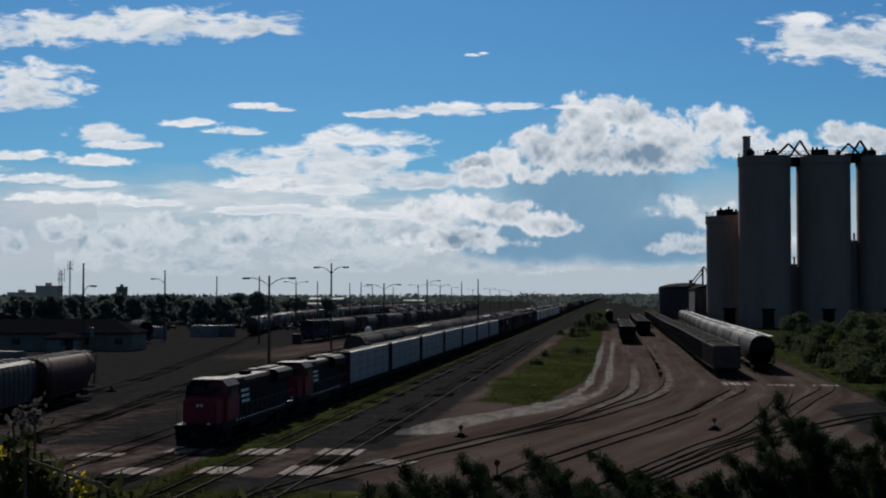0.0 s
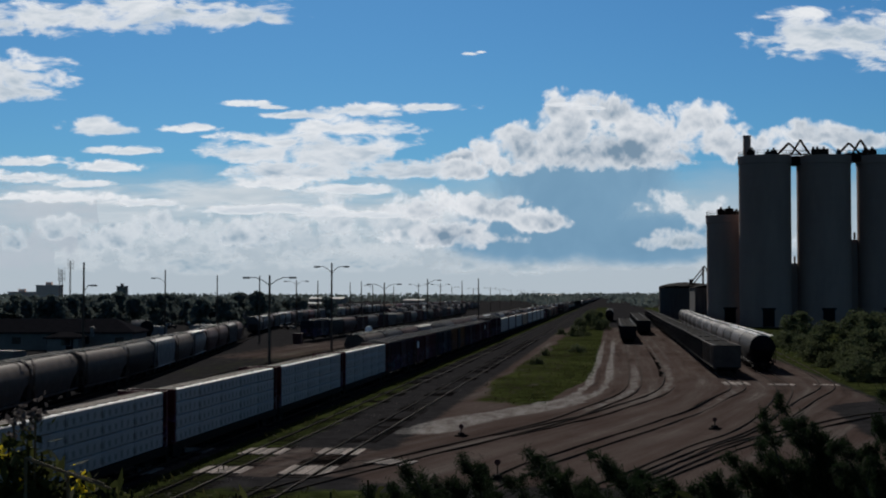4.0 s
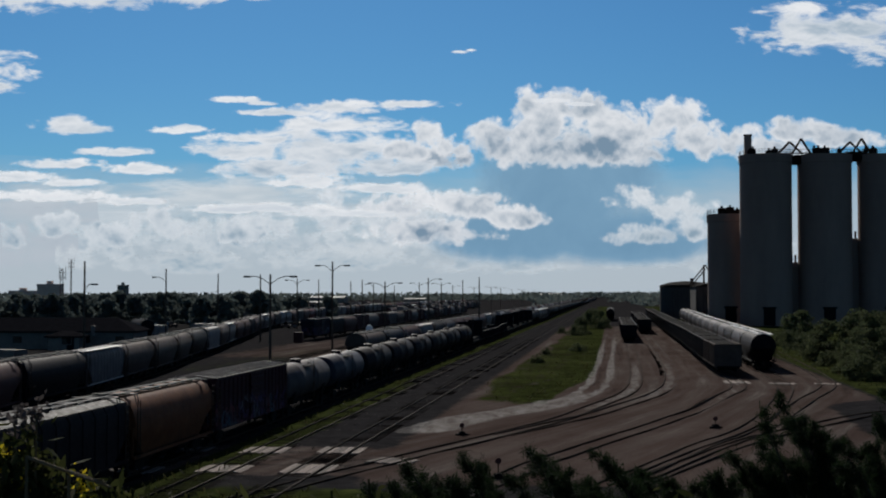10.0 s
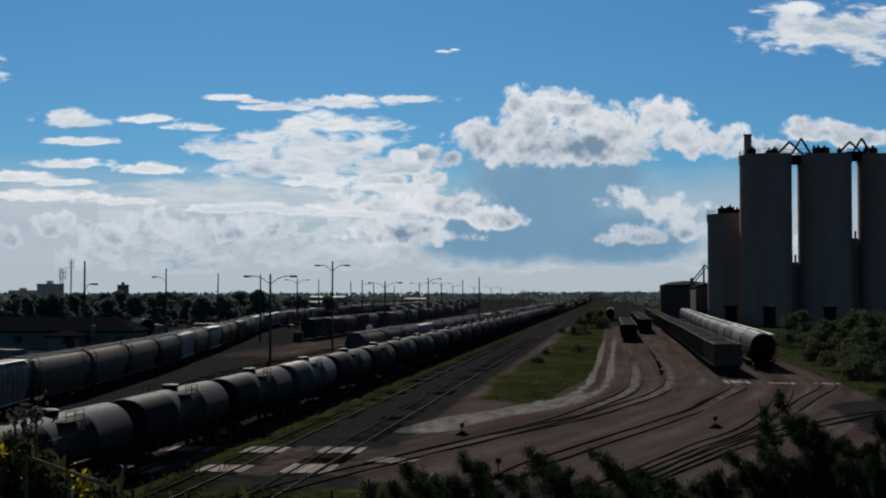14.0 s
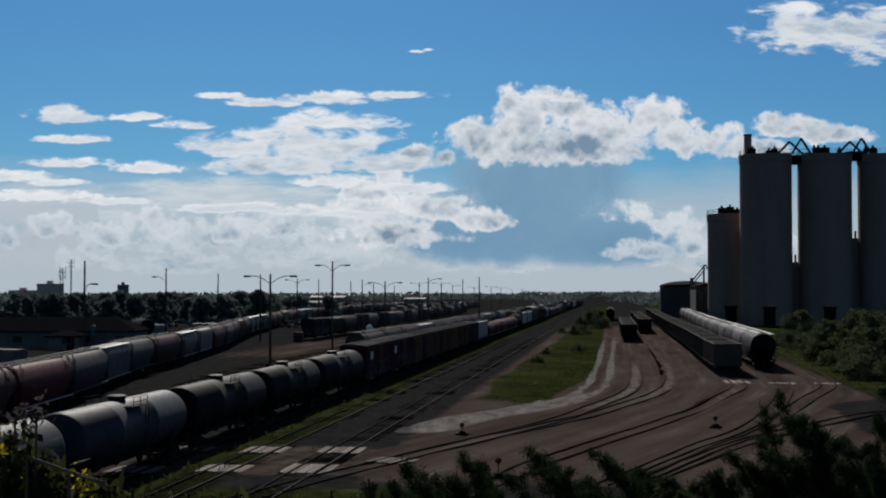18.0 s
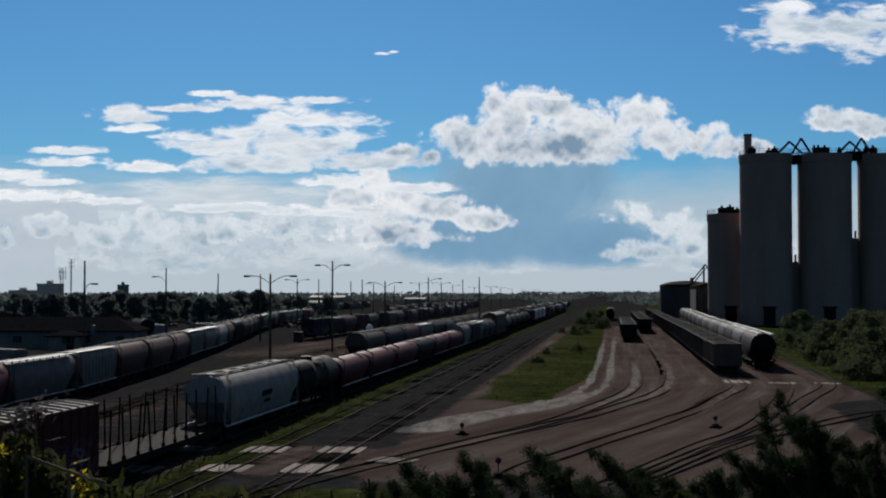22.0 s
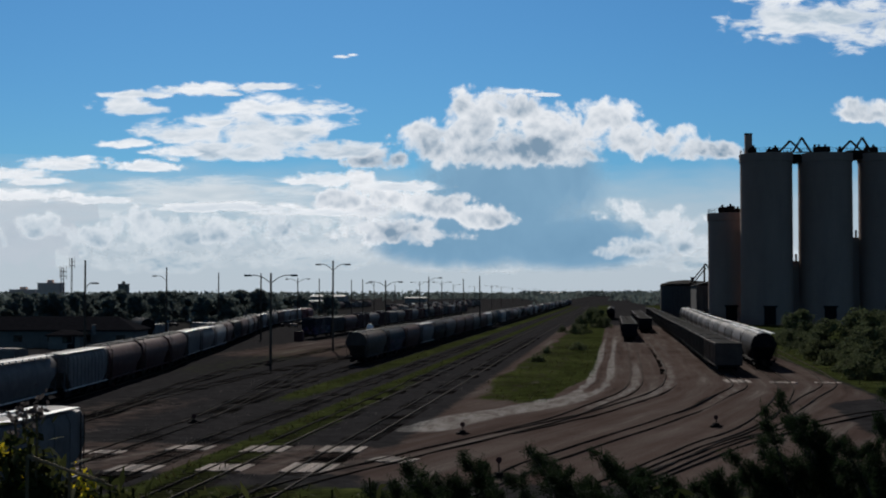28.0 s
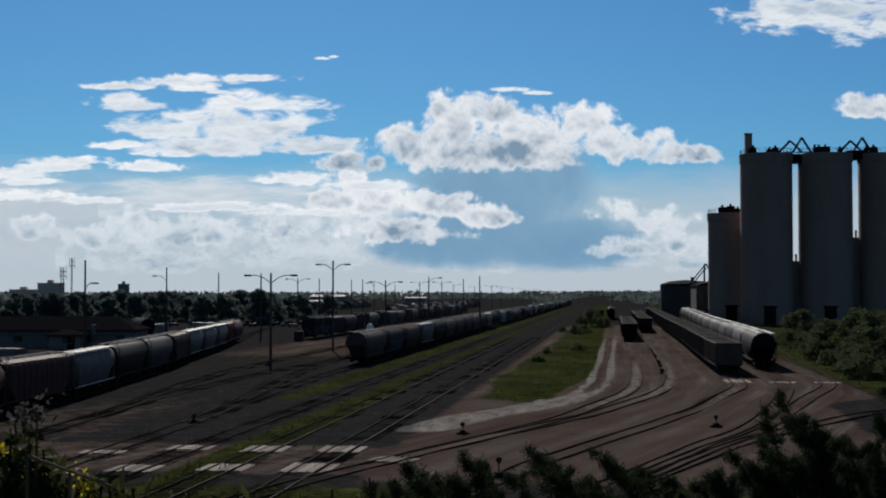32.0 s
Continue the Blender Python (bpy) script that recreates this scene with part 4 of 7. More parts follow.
SPUR_A = ([89.9, 95.9, 105.2, 117.2, 127.9, 141.5, 170, 240], [-5.2, -3.5, -1.6, 0.8, 2.0, 2.5, 2.8, 3.1])
SPUR_B = ([93.4, 98.4, 106.6, 116.2, 126.7, 139, 160, 210], [-3.4, -1.5, 0.7, 3.2, 5.1, 6.1, 6.7, 7.0])
SPUR_C = ([84.2, 90.2, 97.9, 105.6, 114, 119, 128], [0.5, 2.5, 4.8, 7.4, 9.8, 11.0, 12.0])
LANE_Y, LANE_X = [54, 63.6, 69.3, 74.1, 79, 84.2, 90.2, 97.9, 105.6, 114, 123, 135, 160, 260], [-7.8, -5.5, -4.2, -2.7, -1.2, 0.5, 2.5, 4.8, 7.4, 9.8, 11.4, 12.0, 12.2, 12.8]
PATH_Y = [p.y for p in WET_PATH[0]]
PATH_X = [p.x for p in WET_PATH[0]]


def path_off(x, y):
    """Sideways distance from the pale path."""
    return abs(x - float(np.interp(y, PATH_Y, PATH_X))) * (0.6 if y < 112 else 0.95)


def grass_at(x, y):
    g = 0.0
    if 50 < y < 900:
        g = max(g, 0.95 * sstep(x, -22.8, -22.2) * (1 - sstep(x, -21.4, -20.6)))
        g = max(g, 0.72 * sstep(x, -20.8, -20.3) * (1 - sstep(x, -19.6, -19.0)) * (1 - sstep(y, 110, 160)))
        g = max(g, 0.9 * sstep(x, -29.6, -28.8) * (1 - sstep(x, -26.8, -26.0)) * sstep(y, 98, 118))
    if y > 95:
        left = -12.6 + 2.6 * sstep(y, 110, 300) + 1.6 * noise.noise((x * 0.15, y * 0.06, 4))
        right = -4.6 + 3.2 * sstep(y, 112, 150)
        g = max(g, sstep(x, left - 0.8, left + 1.0) * (1 - sstep(x, right - 1.2, right)) * sstep(y, 103 + 4 * noise.noise((x * 0.3, 2, 0)), 114) * (0.62 + 0.38 * sstep(x, right - 5, right - 2)))
    g = max(g, 0.8 * sstep(x, -24, -21) * (1 - sstep(x, -9, -6)) * (1 - sstep(y, 57, 63)))
    g = max(g, sstep(x, 20.5, 23.5) * sstep(y, 95, 112))
    g = max(g, 0.9 * (1 - sstep(y, 48, 70)) * sstep(x, -6, 4))
    g = max(g, 0.36 * sstep(y, 118, 150) * sstep(x, -62, -50) * (1 - sstep(x, -44, -38)) * (1 - sstep(y, 200, 260)))
    g = max(g, 0.3 * (1 - sstep(x, -88, -66)) * sstep(y, 100, 130))
    if y > 900 or abs(x) > 200:
        g = min(g, 0.2)
    return g


def dirt_at(x, y):
    d = sstep(x, -14.5, -11.0) * (1 - sstep(x, 15 + 5 * sstep(y, 104, 112), 18 + 5 * sstep(y, 104, 112))) * sstep(y, 58, 66) * (1 - sstep(y, 300, 420))
    d = max(d, 0.55 * sstep(y, 62.5, 64.5) * (1 - sstep(y, 75.5, 77.5)) * sstep(x, -60, -38))
    d = max(d, 0.45 * sstep(y, 72, 82) * (1 - sstep(y, 100, 125)) * sstep(x, -48, -40) * (1 - sstep(x, -35, -31)))
    d = max(d, 0.6 * sstep(y, 165, 190) * (1 - sstep(y, 230, 300)) * sstep(x, -62, -56) * (1 - sstep(x, -40, -34)))
    return d


def steps(stops):
    out = []
    for a, b, st in stops:
        n = max(1, round((b - a) / st))
        out += [a + (b - a) * k / n for k in range(n)]
    return out + [stops[-1][1]]


def ground_material():
    m, nt, nd, lk, bs = nodes_of("yard_ground")
    tc = nd.new("ShaderNodeTexCoord")
    big = noisetex(nd, lk, 0.09, 5, 0.6)
    mid = noisetex(nd, lk, 0.7, 5, 0.65)
    fine = noisetex(nd, lk, 9.0, 4, 0.7)
    streak = noisetex(nd, lk, 0.5, 4, 0.6, stretch=(2.2, 0.12, 1))
    rock = nd.new("ShaderNodeTexVoronoi")
    rock.inputs["Scale"].default_value = 14.0
    lk.new(tc.outputs["Object"], rock.inputs["Vector"])
    grav = ramp(nd, [(0.3, (0.0125,0.0124,0.0134)), (0.7, (0.034,0.033,0.035))])
    lk.new(mid.outputs[0], grav.inputs[0])
    col = mixc(nd, lk, mathn(nd, lk, "MULTIPLY", streak.outputs[0], 0.5), grav.outputs[0], (0.02, 0.0195, 0.021))
    at = {}
    for k in ("grass", "dirt", "wet", "lane"):
        a = nd.new("ShaderNodeAttribute")
        a.attribute_name = k
        at[k] = a.outputs["Fac"]
    dirt = ramp(nd, [(0.25, (0.044,0.036,0.033)), (0.5, (0.078,0.065,0.06)), (0.75, (0.125,0.108,0.1))])
    lk.new(big.outputs[0], dirt.inputs[0])
    # wheel-worn bands that follow the curve of the tracks
    sxy = nd.new("ShaderNodeSeparateXYZ")
    lk.new(tc.outputs["Object"], sxy.inputs[0])
    cmb = nd.new("ShaderNodeCombineXYZ")
    lk.new(at["lane"], cmb.inputs[0])
    lk.new(mathn(nd, lk, "MULTIPLY", sxy.outputs[1], 0.05), cmb.inputs[1])
    band = noisetex(nd, lk, 0.55, 5, 0.65, vec=cmb.outputs[0])
    bandc = ramp(nd, [(0.3, (0.012,0.008,0.007)), (0.45, (0.05,0.033,0.029)), (0.58, (0.072,0.058,0.053)), (0.7, (0.135,0.12,0.115))])
    lk.new(band.outputs[0], bandc.inputs[0])
    dirt2 = mixc(nd, lk, 0.65, dirt.outputs[0], bandc.outputs[0])
    edge = mathn(nd, lk, "MULTIPLY", mathn(nd, lk, "SUBTRACT", mid.outputs[0], 0.5), 0.9)
    def masked(v):
        r = ramp(nd, [(0.35, (0, 0, 0)), (0.6, (1, 1, 1))])
        lk.new(mathn(nd, lk, "ADD", v, edge), r.inputs[0])
        return r.outputs[0]
    col = mixc(nd, lk, masked(at["dirt"]), col, dirt2)
    gr = ramp(nd, [(0.38, (0.01,0.012,0.005)), (0.52, (0.026,0.033,0.011)), (0.66, (0.053,0.062,0.021))])
    lk.new(mathn(nd, lk, "ADD", mathn(nd, lk, "MULTIPLY", mid.outputs[0], 0.6), mathn(nd, lk, "MULTIPLY", big.outputs[0], 0.4)), gr.inputs[0])
    gmask = masked(at["grass"])
    col = mixc(nd, lk, gmask, col, gr.outputs[0])
    wpatch = noisetex(nd, lk, 0.6, 5, 0.75, stretch=(1.8, 0.45, 1))
    wr = ramp(nd, [(0.38, (0.12,) * 3), (0.66, (1, 1, 1))])
    lk.new(wpatch.outputs[0], wr.inputs[0])
    wmask = mathn(nd, lk, "MULTIPLY", masked(at["wet"]), wr.outputs[0])
    col = mixc(nd, lk, wmask, col, (0.1,0.092,0.088))
    sp = ramp(nd, [(0.25, (0.6, 0.6, 0.6)), (0.75, (1.35, 1.35, 1.35))])
    lk.new(fine.outputs[0], sp.inputs[0])
    col = mixc(nd, lk, 1.0, col, sp.outputs[0], "MULTIPLY")
    lk.new(col, bs.inputs["Base Color"])
    lk.new(mathn(nd, lk, "SUBTRACT", 0.95, mathn(nd, lk, "MULTIPLY", wmask, 0.1)), bs.inputs["Roughness"])
    lk.new(mathn(nd, lk, "MULTIPLY", wmask, 0.08), bs.inputs["Specular IOR Level"])
    hgt = mathn(nd, lk, "ADD", mathn(nd, lk, "MULTIPLY", rock.outputs["Distance"], 0.5), fine.outputs[0])
    b = nd.new("ShaderNodeBump")
    b.inputs["Distance"].default_value = 0.06
    lk.new(mathn(nd, lk, "SUBTRACT", 0.7, mathn(nd, lk, "MULTIPLY", wmask, 0.55)), b.inputs["Strength"])
    lk.new(hgt, b.inputs["Height"])
    lk.new(b.outputs[0], bs.inputs["Normal"])
    return m


def build_ground():
    xs = steps([(-4900, -600, 400), (-600, -140, 40), (-140, -50, 4), (-50, -14, 0.9), (-14, 8, 0.5), (8, 30, 0.9), (30, 90, 4), (90, 600, 40), (600, 4900, 400)])
    ys = steps([(-4900, -300, 400), (-300, -60, 30), (-60, 50, 4), (50, 170, 0.8), (170, 330, 1.6), (330, 700, 10), (700, 1500, 50), (1500, 4900, 300)])
    vs, g, d, w, ln = [], [], [], [], []
    for y in ys:
        for x in xs:
            near = -55 < x < 35 and 40 < y < 420
            z = land(x, y) + (noise.noise((x * 0.25, y * 0.25, 0)) * 0.05 if near else 0)
            vs.append((x, y, z + GRADE))
            g.append(grass_at(x, y))
            d.append(dirt_at(x, y))
            wv = 0.0
            if -16 < x < 8 and 78 < y < 420:
                dist = path_off(x, y)
                lone = (1 - sstep(dist, 0.6, 1.7)) * sstep(y, 82, 88)
                ruts = (1 - sstep(abs(dist - 0.85), 0.25, 0.6)) * 0.72 * (1 - 0.5 * sstep(y, 180, 300))
                wv = lone + (ruts - lone) * sstep(y, 112, 124)
            if -8 < x < 12 and 84 < y < 200:
                for line, amt in ((SPUR_A, 0.55), (SPUR_B, 0.48), (SPUR_C, 0.45)):
                    lx = float(np.interp(y, line[0], line[1]))
                    wv = max(wv, amt * (1 - sstep(abs(x - lx), 0.35, 0.8)) * sstep(y, 90, 112) * (1 - 0.7 * sstep(y, 150, 200)))
            w.append(wv)
            ln.append(x - float(np.interp(y, LANE_Y, LANE_X)))
    nx = len(xs)
    fs = [(j * nx + i, j * nx + i + 1, (j + 1) * nx + i + 1, (j + 1) * nx + i) for j in range(len(ys) - 1) for i in range(nx - 1)]
    me = bpy.data.meshes.new("ground")
    me.from_pydata(vs, [], fs)
    for key, vals in (("grass", g), ("dirt", d), ("wet", w), ("lane", ln)):
        a = me.attributes.new(key, "FLOAT", "POINT")
        a.data.foreach_set("value", vals)
    me.polygons.foreach_set("use_smooth", [True] * len(fs))
    me.materials.append(ground_material())
    return tagged(new("ground", me), "dark gravel and reddish dirt yard ground with weedy grass strips", "ground", kind="structure")


ground = build_ground()

# ---- tracks ----

LINE_2 = spline([(-31.6, -80), (-31.6, -40), (-32, 0), (-34.2, 28), (-37.3, 50), (-44.5, 88), (-46.3, 105), (-50.0, 130), (-53.2, 150), (-57.2, 170), (-62.6, 200), (-67.2, 222), (-72.6, 250),
                 (-83, 300), (-93.5, 365), (-104, 460), (-113, 580), (-119, 720), (-122, 900), (-123, 1300)])
S_2 = LINE_2[1][24 * 4]
LINE_R3 = spline([(11.9, 126), (12.0, 136), (11.9, 150), (12.1, 180), (12.6, 224), (13.4, 350), (14.3, 510), (15, 700)])
LINE_R4 = spline([(16.1, 128), (16.5, 138), (16.7, 150), (17.3, 180), (18.7, 240), (21.5, 340), (24, 450), (26, 600)])


def rail_pair(points, track, y_end):
    dense, arc = points
    for side in (-0.755 / PLAN, 0.755 / PLAN):
        rings = []
        total = arc[-1]
        n = max(2, int(total / 2.0))
        for k in range(n + 1):
            x, y, h = along(points, total * k / n)
            if y > y_end:
                break
            c, s_ = math.cos(radians(h)), math.sin(radians(h))
            ox, oy = c * side, s_ * side
            z = land(x, y)
            prof = [(-0.07, 0.03), (0.07, 0.03), (0.02, 0.07), (0.02, 0.17), (0.036, 0.18), (0.034, RAIL_TOP), (-0.034, RAIL_TOP), (-0.036, 0.18), (-0.02, 0.17), (-0.02, 0.07)]
            rings.append([(x + ox + c * q / PLAN, y + oy + s_ * q / PLAN, z + r / PLAN) for q, r in prof])
        me = Shape().loft(rings).mesh("rail", RAILSIDE, smooth=False)
        me.materials.append(RAILHEAD)
        for p in me.polygons:
            if p.normal.z > 0.8 and p.center.z - land(p.center.x, p.center.y) > 0.2 / PLAN:
                p.material_index = 1
        part("rail", me, None, track)


def tie_mesh():
    return Shape().cbox(-1.25, 1.25, -0.11, 0.11, -0.1, 0.06, 0.015).mesh("tie", TIE, smooth=False)


def lay_track(name, points, label, near=(52, 80), far=260, y_end=3000, bury=-0.042, step=0.62):
    tr = thing(name, label, "railway track", kind="structure")
    rail_pair(points, tr, y_end)
    rest = Shape()
    total = points[1][-1]
    rng = random.Random(len(name) + int(total))
    for k in range(int(total / step)):
        x, y, h = along(points, (k + 0.5) * step)
        if y < 48 or y > far:
            continue
        h += rng.uniform(-1.5, 1.5)
        z = land(x, y) - bury + rng.uniform(-0.015, 0.015)
        if near[0] < y < near[1]:
            t = part("tie", shared("tie", tie_mesh), None, tr, at=(x, y, z))
            t.rotation_euler = (0, 0, radians(h))
        else:
            c, s_ = math.cos(radians(h)), math.sin(radians(h))
            def at(q, r, zz):
                return (x + c * q - s_ * r, y + s_ * q + c * r, z + zz)
            rest.add([at(-1.25, -0.11, 0.05), at(1.25, -0.11, 0.05), at(1.25, 0.11, 0.05), at(-1.25, 0.11, 0.05), at(-1.25, -0.11, -0.1), at(1.25, -0.11, -0.1)], [(0, 1, 2, 3), (0, 4, 5, 1)])
    if rest.v:
        ob = part("ties", rest.mesh("ties", TIE, smooth=False), None, tr)
        ob["kind"] = "stuff"
    return tr


def straight(x, y0=-60, y1=2900):
    return spline([(x, y0), (x, y0 + 40), (x, 60), (x, 200), (x, y1 - 40), (x, y1)]) if y0 < 0 else spline([(x, y0), (x, y1)])


lay_track("track_1", straight(-24.5), "main running track, shiny rails on dark gravel", near=(52, 72))
lay_track("track_2", straight(-20.0, -60, 900), "weedy siding track with green grass between its rails", near=(52, 78))
lay_track("track_3", straight(-15.6, -60, 900), "siding track with old timber ties in dark gravel", near=(52, 82))
lay_track("track_4", spline([(-27.9, 50), (-28.5, 62), (-28.9, 74.4), (-29.2, 85.7), (-30.2, 102), (-30.9, 118), (-31.5, 140), (-31.8, 160), (-31.8, 200), (-31.8, 300), (-31.8, 900)]), "yard lead track with a switch in dark gravel", near=(52, 75))
lay_track("track_5", spline([(-29.2, 88), (-30.4, 100), (-32.4, 117), (-34.2, 132), (-35.6, 146), (-36.5, 160), (-36.8, 180), (-36.8, 260), (-36.8, 600)]), "yard track diverging from a switch", near=(0, 0))
lay_track("track_6", spline([(-35.6, 62), (-36.9, 81), (-37.8, 91.6), (-38.9, 105), (-39.2, 120), (-39.2, 140), (-38.6, 155), (-37.4, 175), (-36.9, 200)]), "yard track curving through bare gravel", near=(0, 0))
lay_track("track_7", spline([(-38.2, 95), (-39.6, 106), (-41.6, 120), (-43.4, 136), (-44.4, 152), (-44.8, 194), (-45, 400), (-45, 600)]), "yard track branching off a lead", near=(0, 0))
lay_track("track_8", LINE_2, "curving yard lead track under standing cars", near=(0, 0), far=320)
lay_track("track_9", spline([(-18.5, 48), (-16.1, 56.5), (-14.3, 62.8), (-12.2, 69), (-10.3, 75), (-8.2, 80.8), (-5.2, 89.9), (-3.5, 95.9), (-1.6, 105.2), (0.8, 117.2), (2.0, 127.9), (2.5, 141.5), (2.8, 165), (3.1, 242), (3.2, 500)]), "curved spur track half buried in reddish dirt", near=(0, 0), bury=0.07)
lay_track("track_10", spline([(-7.0, 83.8), (-5.0, 88.8), (-3.4, 93.4), (-1.5, 98.4), (0.7, 106.6), (3.2, 116.2), (5.1, 126.7), (6.1, 139.0), (6.8, 160), (7.1, 205), (7.3, 296), (7.6, 500)]), "second curved spur track in reddish dirt", near=(0, 0), bury=0.07)
lay_track("track_11", spline([(-7.8, 54), (-5.5, 63.6), (-4.2, 69.3), (-2.7, 74.1), (-1.2, 79.0), (0.5, 84.2), (2.5, 90.2), (4.8, 97.9), (7.4, 105.6), (9.8, 114.0), (11.2, 120), (11.9, 126)]), "curved loading track in reddish dirt", near=(0, 0), bury=0.07)
lay_track("track_12", LINE_R3, "loading track beside the silos", near=(0, 0), bury=0.07)
lay_track("track_13", spline([(-0.2, 62.5), (1.9, 68.7), (5.5, 79.9), (7.8, 85.8), (10.5, 94.7), (13.3, 107.2), (15.2, 118.6), (16.1, 128)]), "curved loading track with a stub switch", near=(0, 0), bury=0.07)
lay_track("track_14", LINE_R4, "outer loading track beside the silos", near=(0, 0), bury=0.07)
lay_track("track_15", spline([(0.4, 62), (2.3, 67.9), (5.3, 76.7), (7.4, 82.2), (10.0, 89.6), (13.7, 102.2), (16.2, 110.9), (19.0, 120.5), (20.4, 128.0), (21.3, 137.4), (22.0, 150.3), (22.6, 166.2), (23.9, 196.0), (26, 260)]), "curved empty spur track", near=(0, 0), bury=0.07)
lay_track("track_16", spline([(0.8, 62), (2.7, 67.5), (5.2, 74.3), (7.2, 79.5), (9.6, 85.0), (13.6, 91.5), (17.0, 96.7), (20.6, 100.6), (30, 106), (44, 110)]), "diverging spur track leading off past shrubs", near=(0, 0), bury=0.07)


def crossing(name, line_x, y0, y1, heading=0.0):
    """Timber panel between and beside the rails of a level crossing."""
    th = thing(name, "weathered grey timber crossing panel between the rails", "crossing", "level crossing panels")
    yc = (y0 + y1) / 2
    th.matrix_basis = pose(line_x, yc, land(line_x, yc), 0, 0, heading)
    hl = (y1 - y0) / 2
    rng = random.Random(int(line_x * 10))
    for q in (-1.12, -0.92, -0.52, -0.26, 0.0, 0.26, 0.52, 0.92, 1.12):
        me = shared(("plank", round(hl, 1)), lambda: Shape().cbox(-0.115, 0.115, -hl, hl, 0.03, 0.2, 0.02).mesh("plank", PLANK, smooth=False))
        part("plank", me, None, th, at=(q, rng.uniform(-0.15, 0.15), rng.uniform(-0.08, -0.04)))
    return th


for x, y0, y1 in ((-28.9, 70.6, 72.0), (-28.4, 62.0, 64.2), (-24.5, 72.8, 74.8), (-24.5, 63.6, 66.0), (-20.0, 72.6, 75.4), (-20.0, 64.6, 67.2), (-15.6, 73.0, 75.8), (-15.6, 64.6, 68.0)):
    crossing("crossing_panel", x, y0, y1, 4 if x < -28 else 0)
crossing("crossing_panel", 12.0, 127.0, 131.0)
crossing("crossing_panel", 16.1, 126.6, 128.6)
crossing("crossing_panel", 20.3, 127.0, 128.6, -8)
crossing("crossing_panel", -11.9, 69.0, 71.0, -18)


def switch_stand(x, y, tall=1.0):
    e = thing("switch_stand", "low dark iron switch stand with a round target", "switch stand", "switch stands")
    e.matrix_basis = pose(x, y, land(x, y), 0, 0, 20) @ Matrix.Scale(0.72, 4)
    part("base", Shape().cbox(-0.55, 0.55, -0.2, 0.2, -0.03, 0.3, 0.05).cbox(-0.25, 0.25, -0.25, 0.25, 0.26, 0.5, 0.05), DARKP, e)
    part("post", Shape().tube((0, 0, 0.3), (0, 0, tall), 0.05, 8), RUST, e)
    part("target", Shape().disc_y([(-0.02, 0.05), (-0.015, 0.22), (0.015, 0.22), (0.02, 0.05)], 14, 0, tall + 0.12), CAR_PAINT["brown"], e)
    part("lever", Shape().tube((0.1, 0, 0.35), (0.75, -0.1, 0.2), 0.035, 6), RUST, e)


for x, y, h in ((-9.6, 83.3, 0.9), (6.9, 89.9, 0.9), (-29.0, 88.0, 0.7), (-5.6, 64.2, 1.2), (-46.8, 118, 0.6), (-42.6, 158, 0.6)):
    switch_stand(x, y, h)

# ---- silos ----
CEMENT = CONC


def silo(cx, cy, r, h, label, cone=False):
    e = thing("silo", label, "silo", "concrete silos")
    e.matrix_basis = pose(cx, cy, 0)
    n = 40
    s = Shape()
    rings = [(0, r), (h * 0.02, r)]
    k = 0
    z = 3.0
    while z < h - 3:
        rings += [(z, r), (z + 0.05, r - 0.05), (z + 0.15, r - 0.05), (z + 0.2, r)]
        z += 3.0
    rings += [(h - 2.0, r), (h - 1.9, r + 0.22), (h, r + 0.22), (h + 0.02, r - 0.5)]
    s.disc_z(rings, n)
    part("wall", s.mesh("wall", CEMENT, angle=25), None, e)
    part("roof", Shape().disc_z([(h, r + 0.3), (h + 0.35, r + 0.3), (h + 0.4, r - 0.2)], n), CEMENT, e)
    rail = Shape()
    for i in range(26):
        a, b = 2 * math.pi * i / 26, 2 * math.pi * (i + 1) / 26
        pa, pb = (r * math.cos(a), r * math.sin(a)), (r * math.cos(b), r * math.sin(b))
        rail.tube((*pa, h + 0.3), (*pa, h + 1.6), 0.05, 4)
        for q in (0.95, 1.6):
            rail.tube((*pa, h + q), (*pb, h + q), 0.045, 4)
    part("railing", rail, RUST, e)
    rng = random.Random(int(cx))
    for i in range(4):
        a = rng.uniform(-2.9, -0.3)
        q = rng.uniform(0.3, 0.8) * r
        w, hh = rng.uniform(0.5, 1.3), rng.uniform(0.8, 2.2)
        part("roof_vent", Shape().cbox(-w, w, -w, w, 0, hh, 0.15).disc_z([(hh, 0.3), (hh + 0.5, 0.3), (hh + 0.55, 0.45), (hh + 0.7, 0.2)], 10), DARKP, e, at=(q * math.cos(a), q * math.sin(a), h + 0.3))
    part("doorway", Shape().box(-1.6, 1.6, -r - 0.12, -r + 0.6, 0.2, 5.0).box(-2.0, 2.0, -r - 0.3, -r - 0.05, 5.0, 5.5), DARKP, e, "dark loading doorway")
    return e


silo(43.7, 380, 7.3, 48.3, "tall round concrete silo with roof railings and vents")
silo(60.4, 382, 7.5, 48.3, "tall round concrete silo with roof railings and vents")
silo(77.5, 384, 7.5, 48.3, "tall round concrete silo with roof railings and vents")
silo(94.5, 386, 7.5, 48.3, "tall round concrete silo with roof railings and vents")
silo(34.6, 396, 6.2, 32.4, "lower round concrete silo beside the tall ones")

tower = thing("silo_stack", "square dark ventilation stack on a silo roof", "stack")
tower.matrix_basis = pose(38.8, 380, 48.6)
part("shaft", Shape().cbox(-1.0, 1.0, -1.0, 1.0, 0, 6.0, 0.1), CEMENT, tower)
part("cap", Shape().box(-1.1, 1.1, -1.1, 1.1, 5.9, 6.2), DARKP, tower)

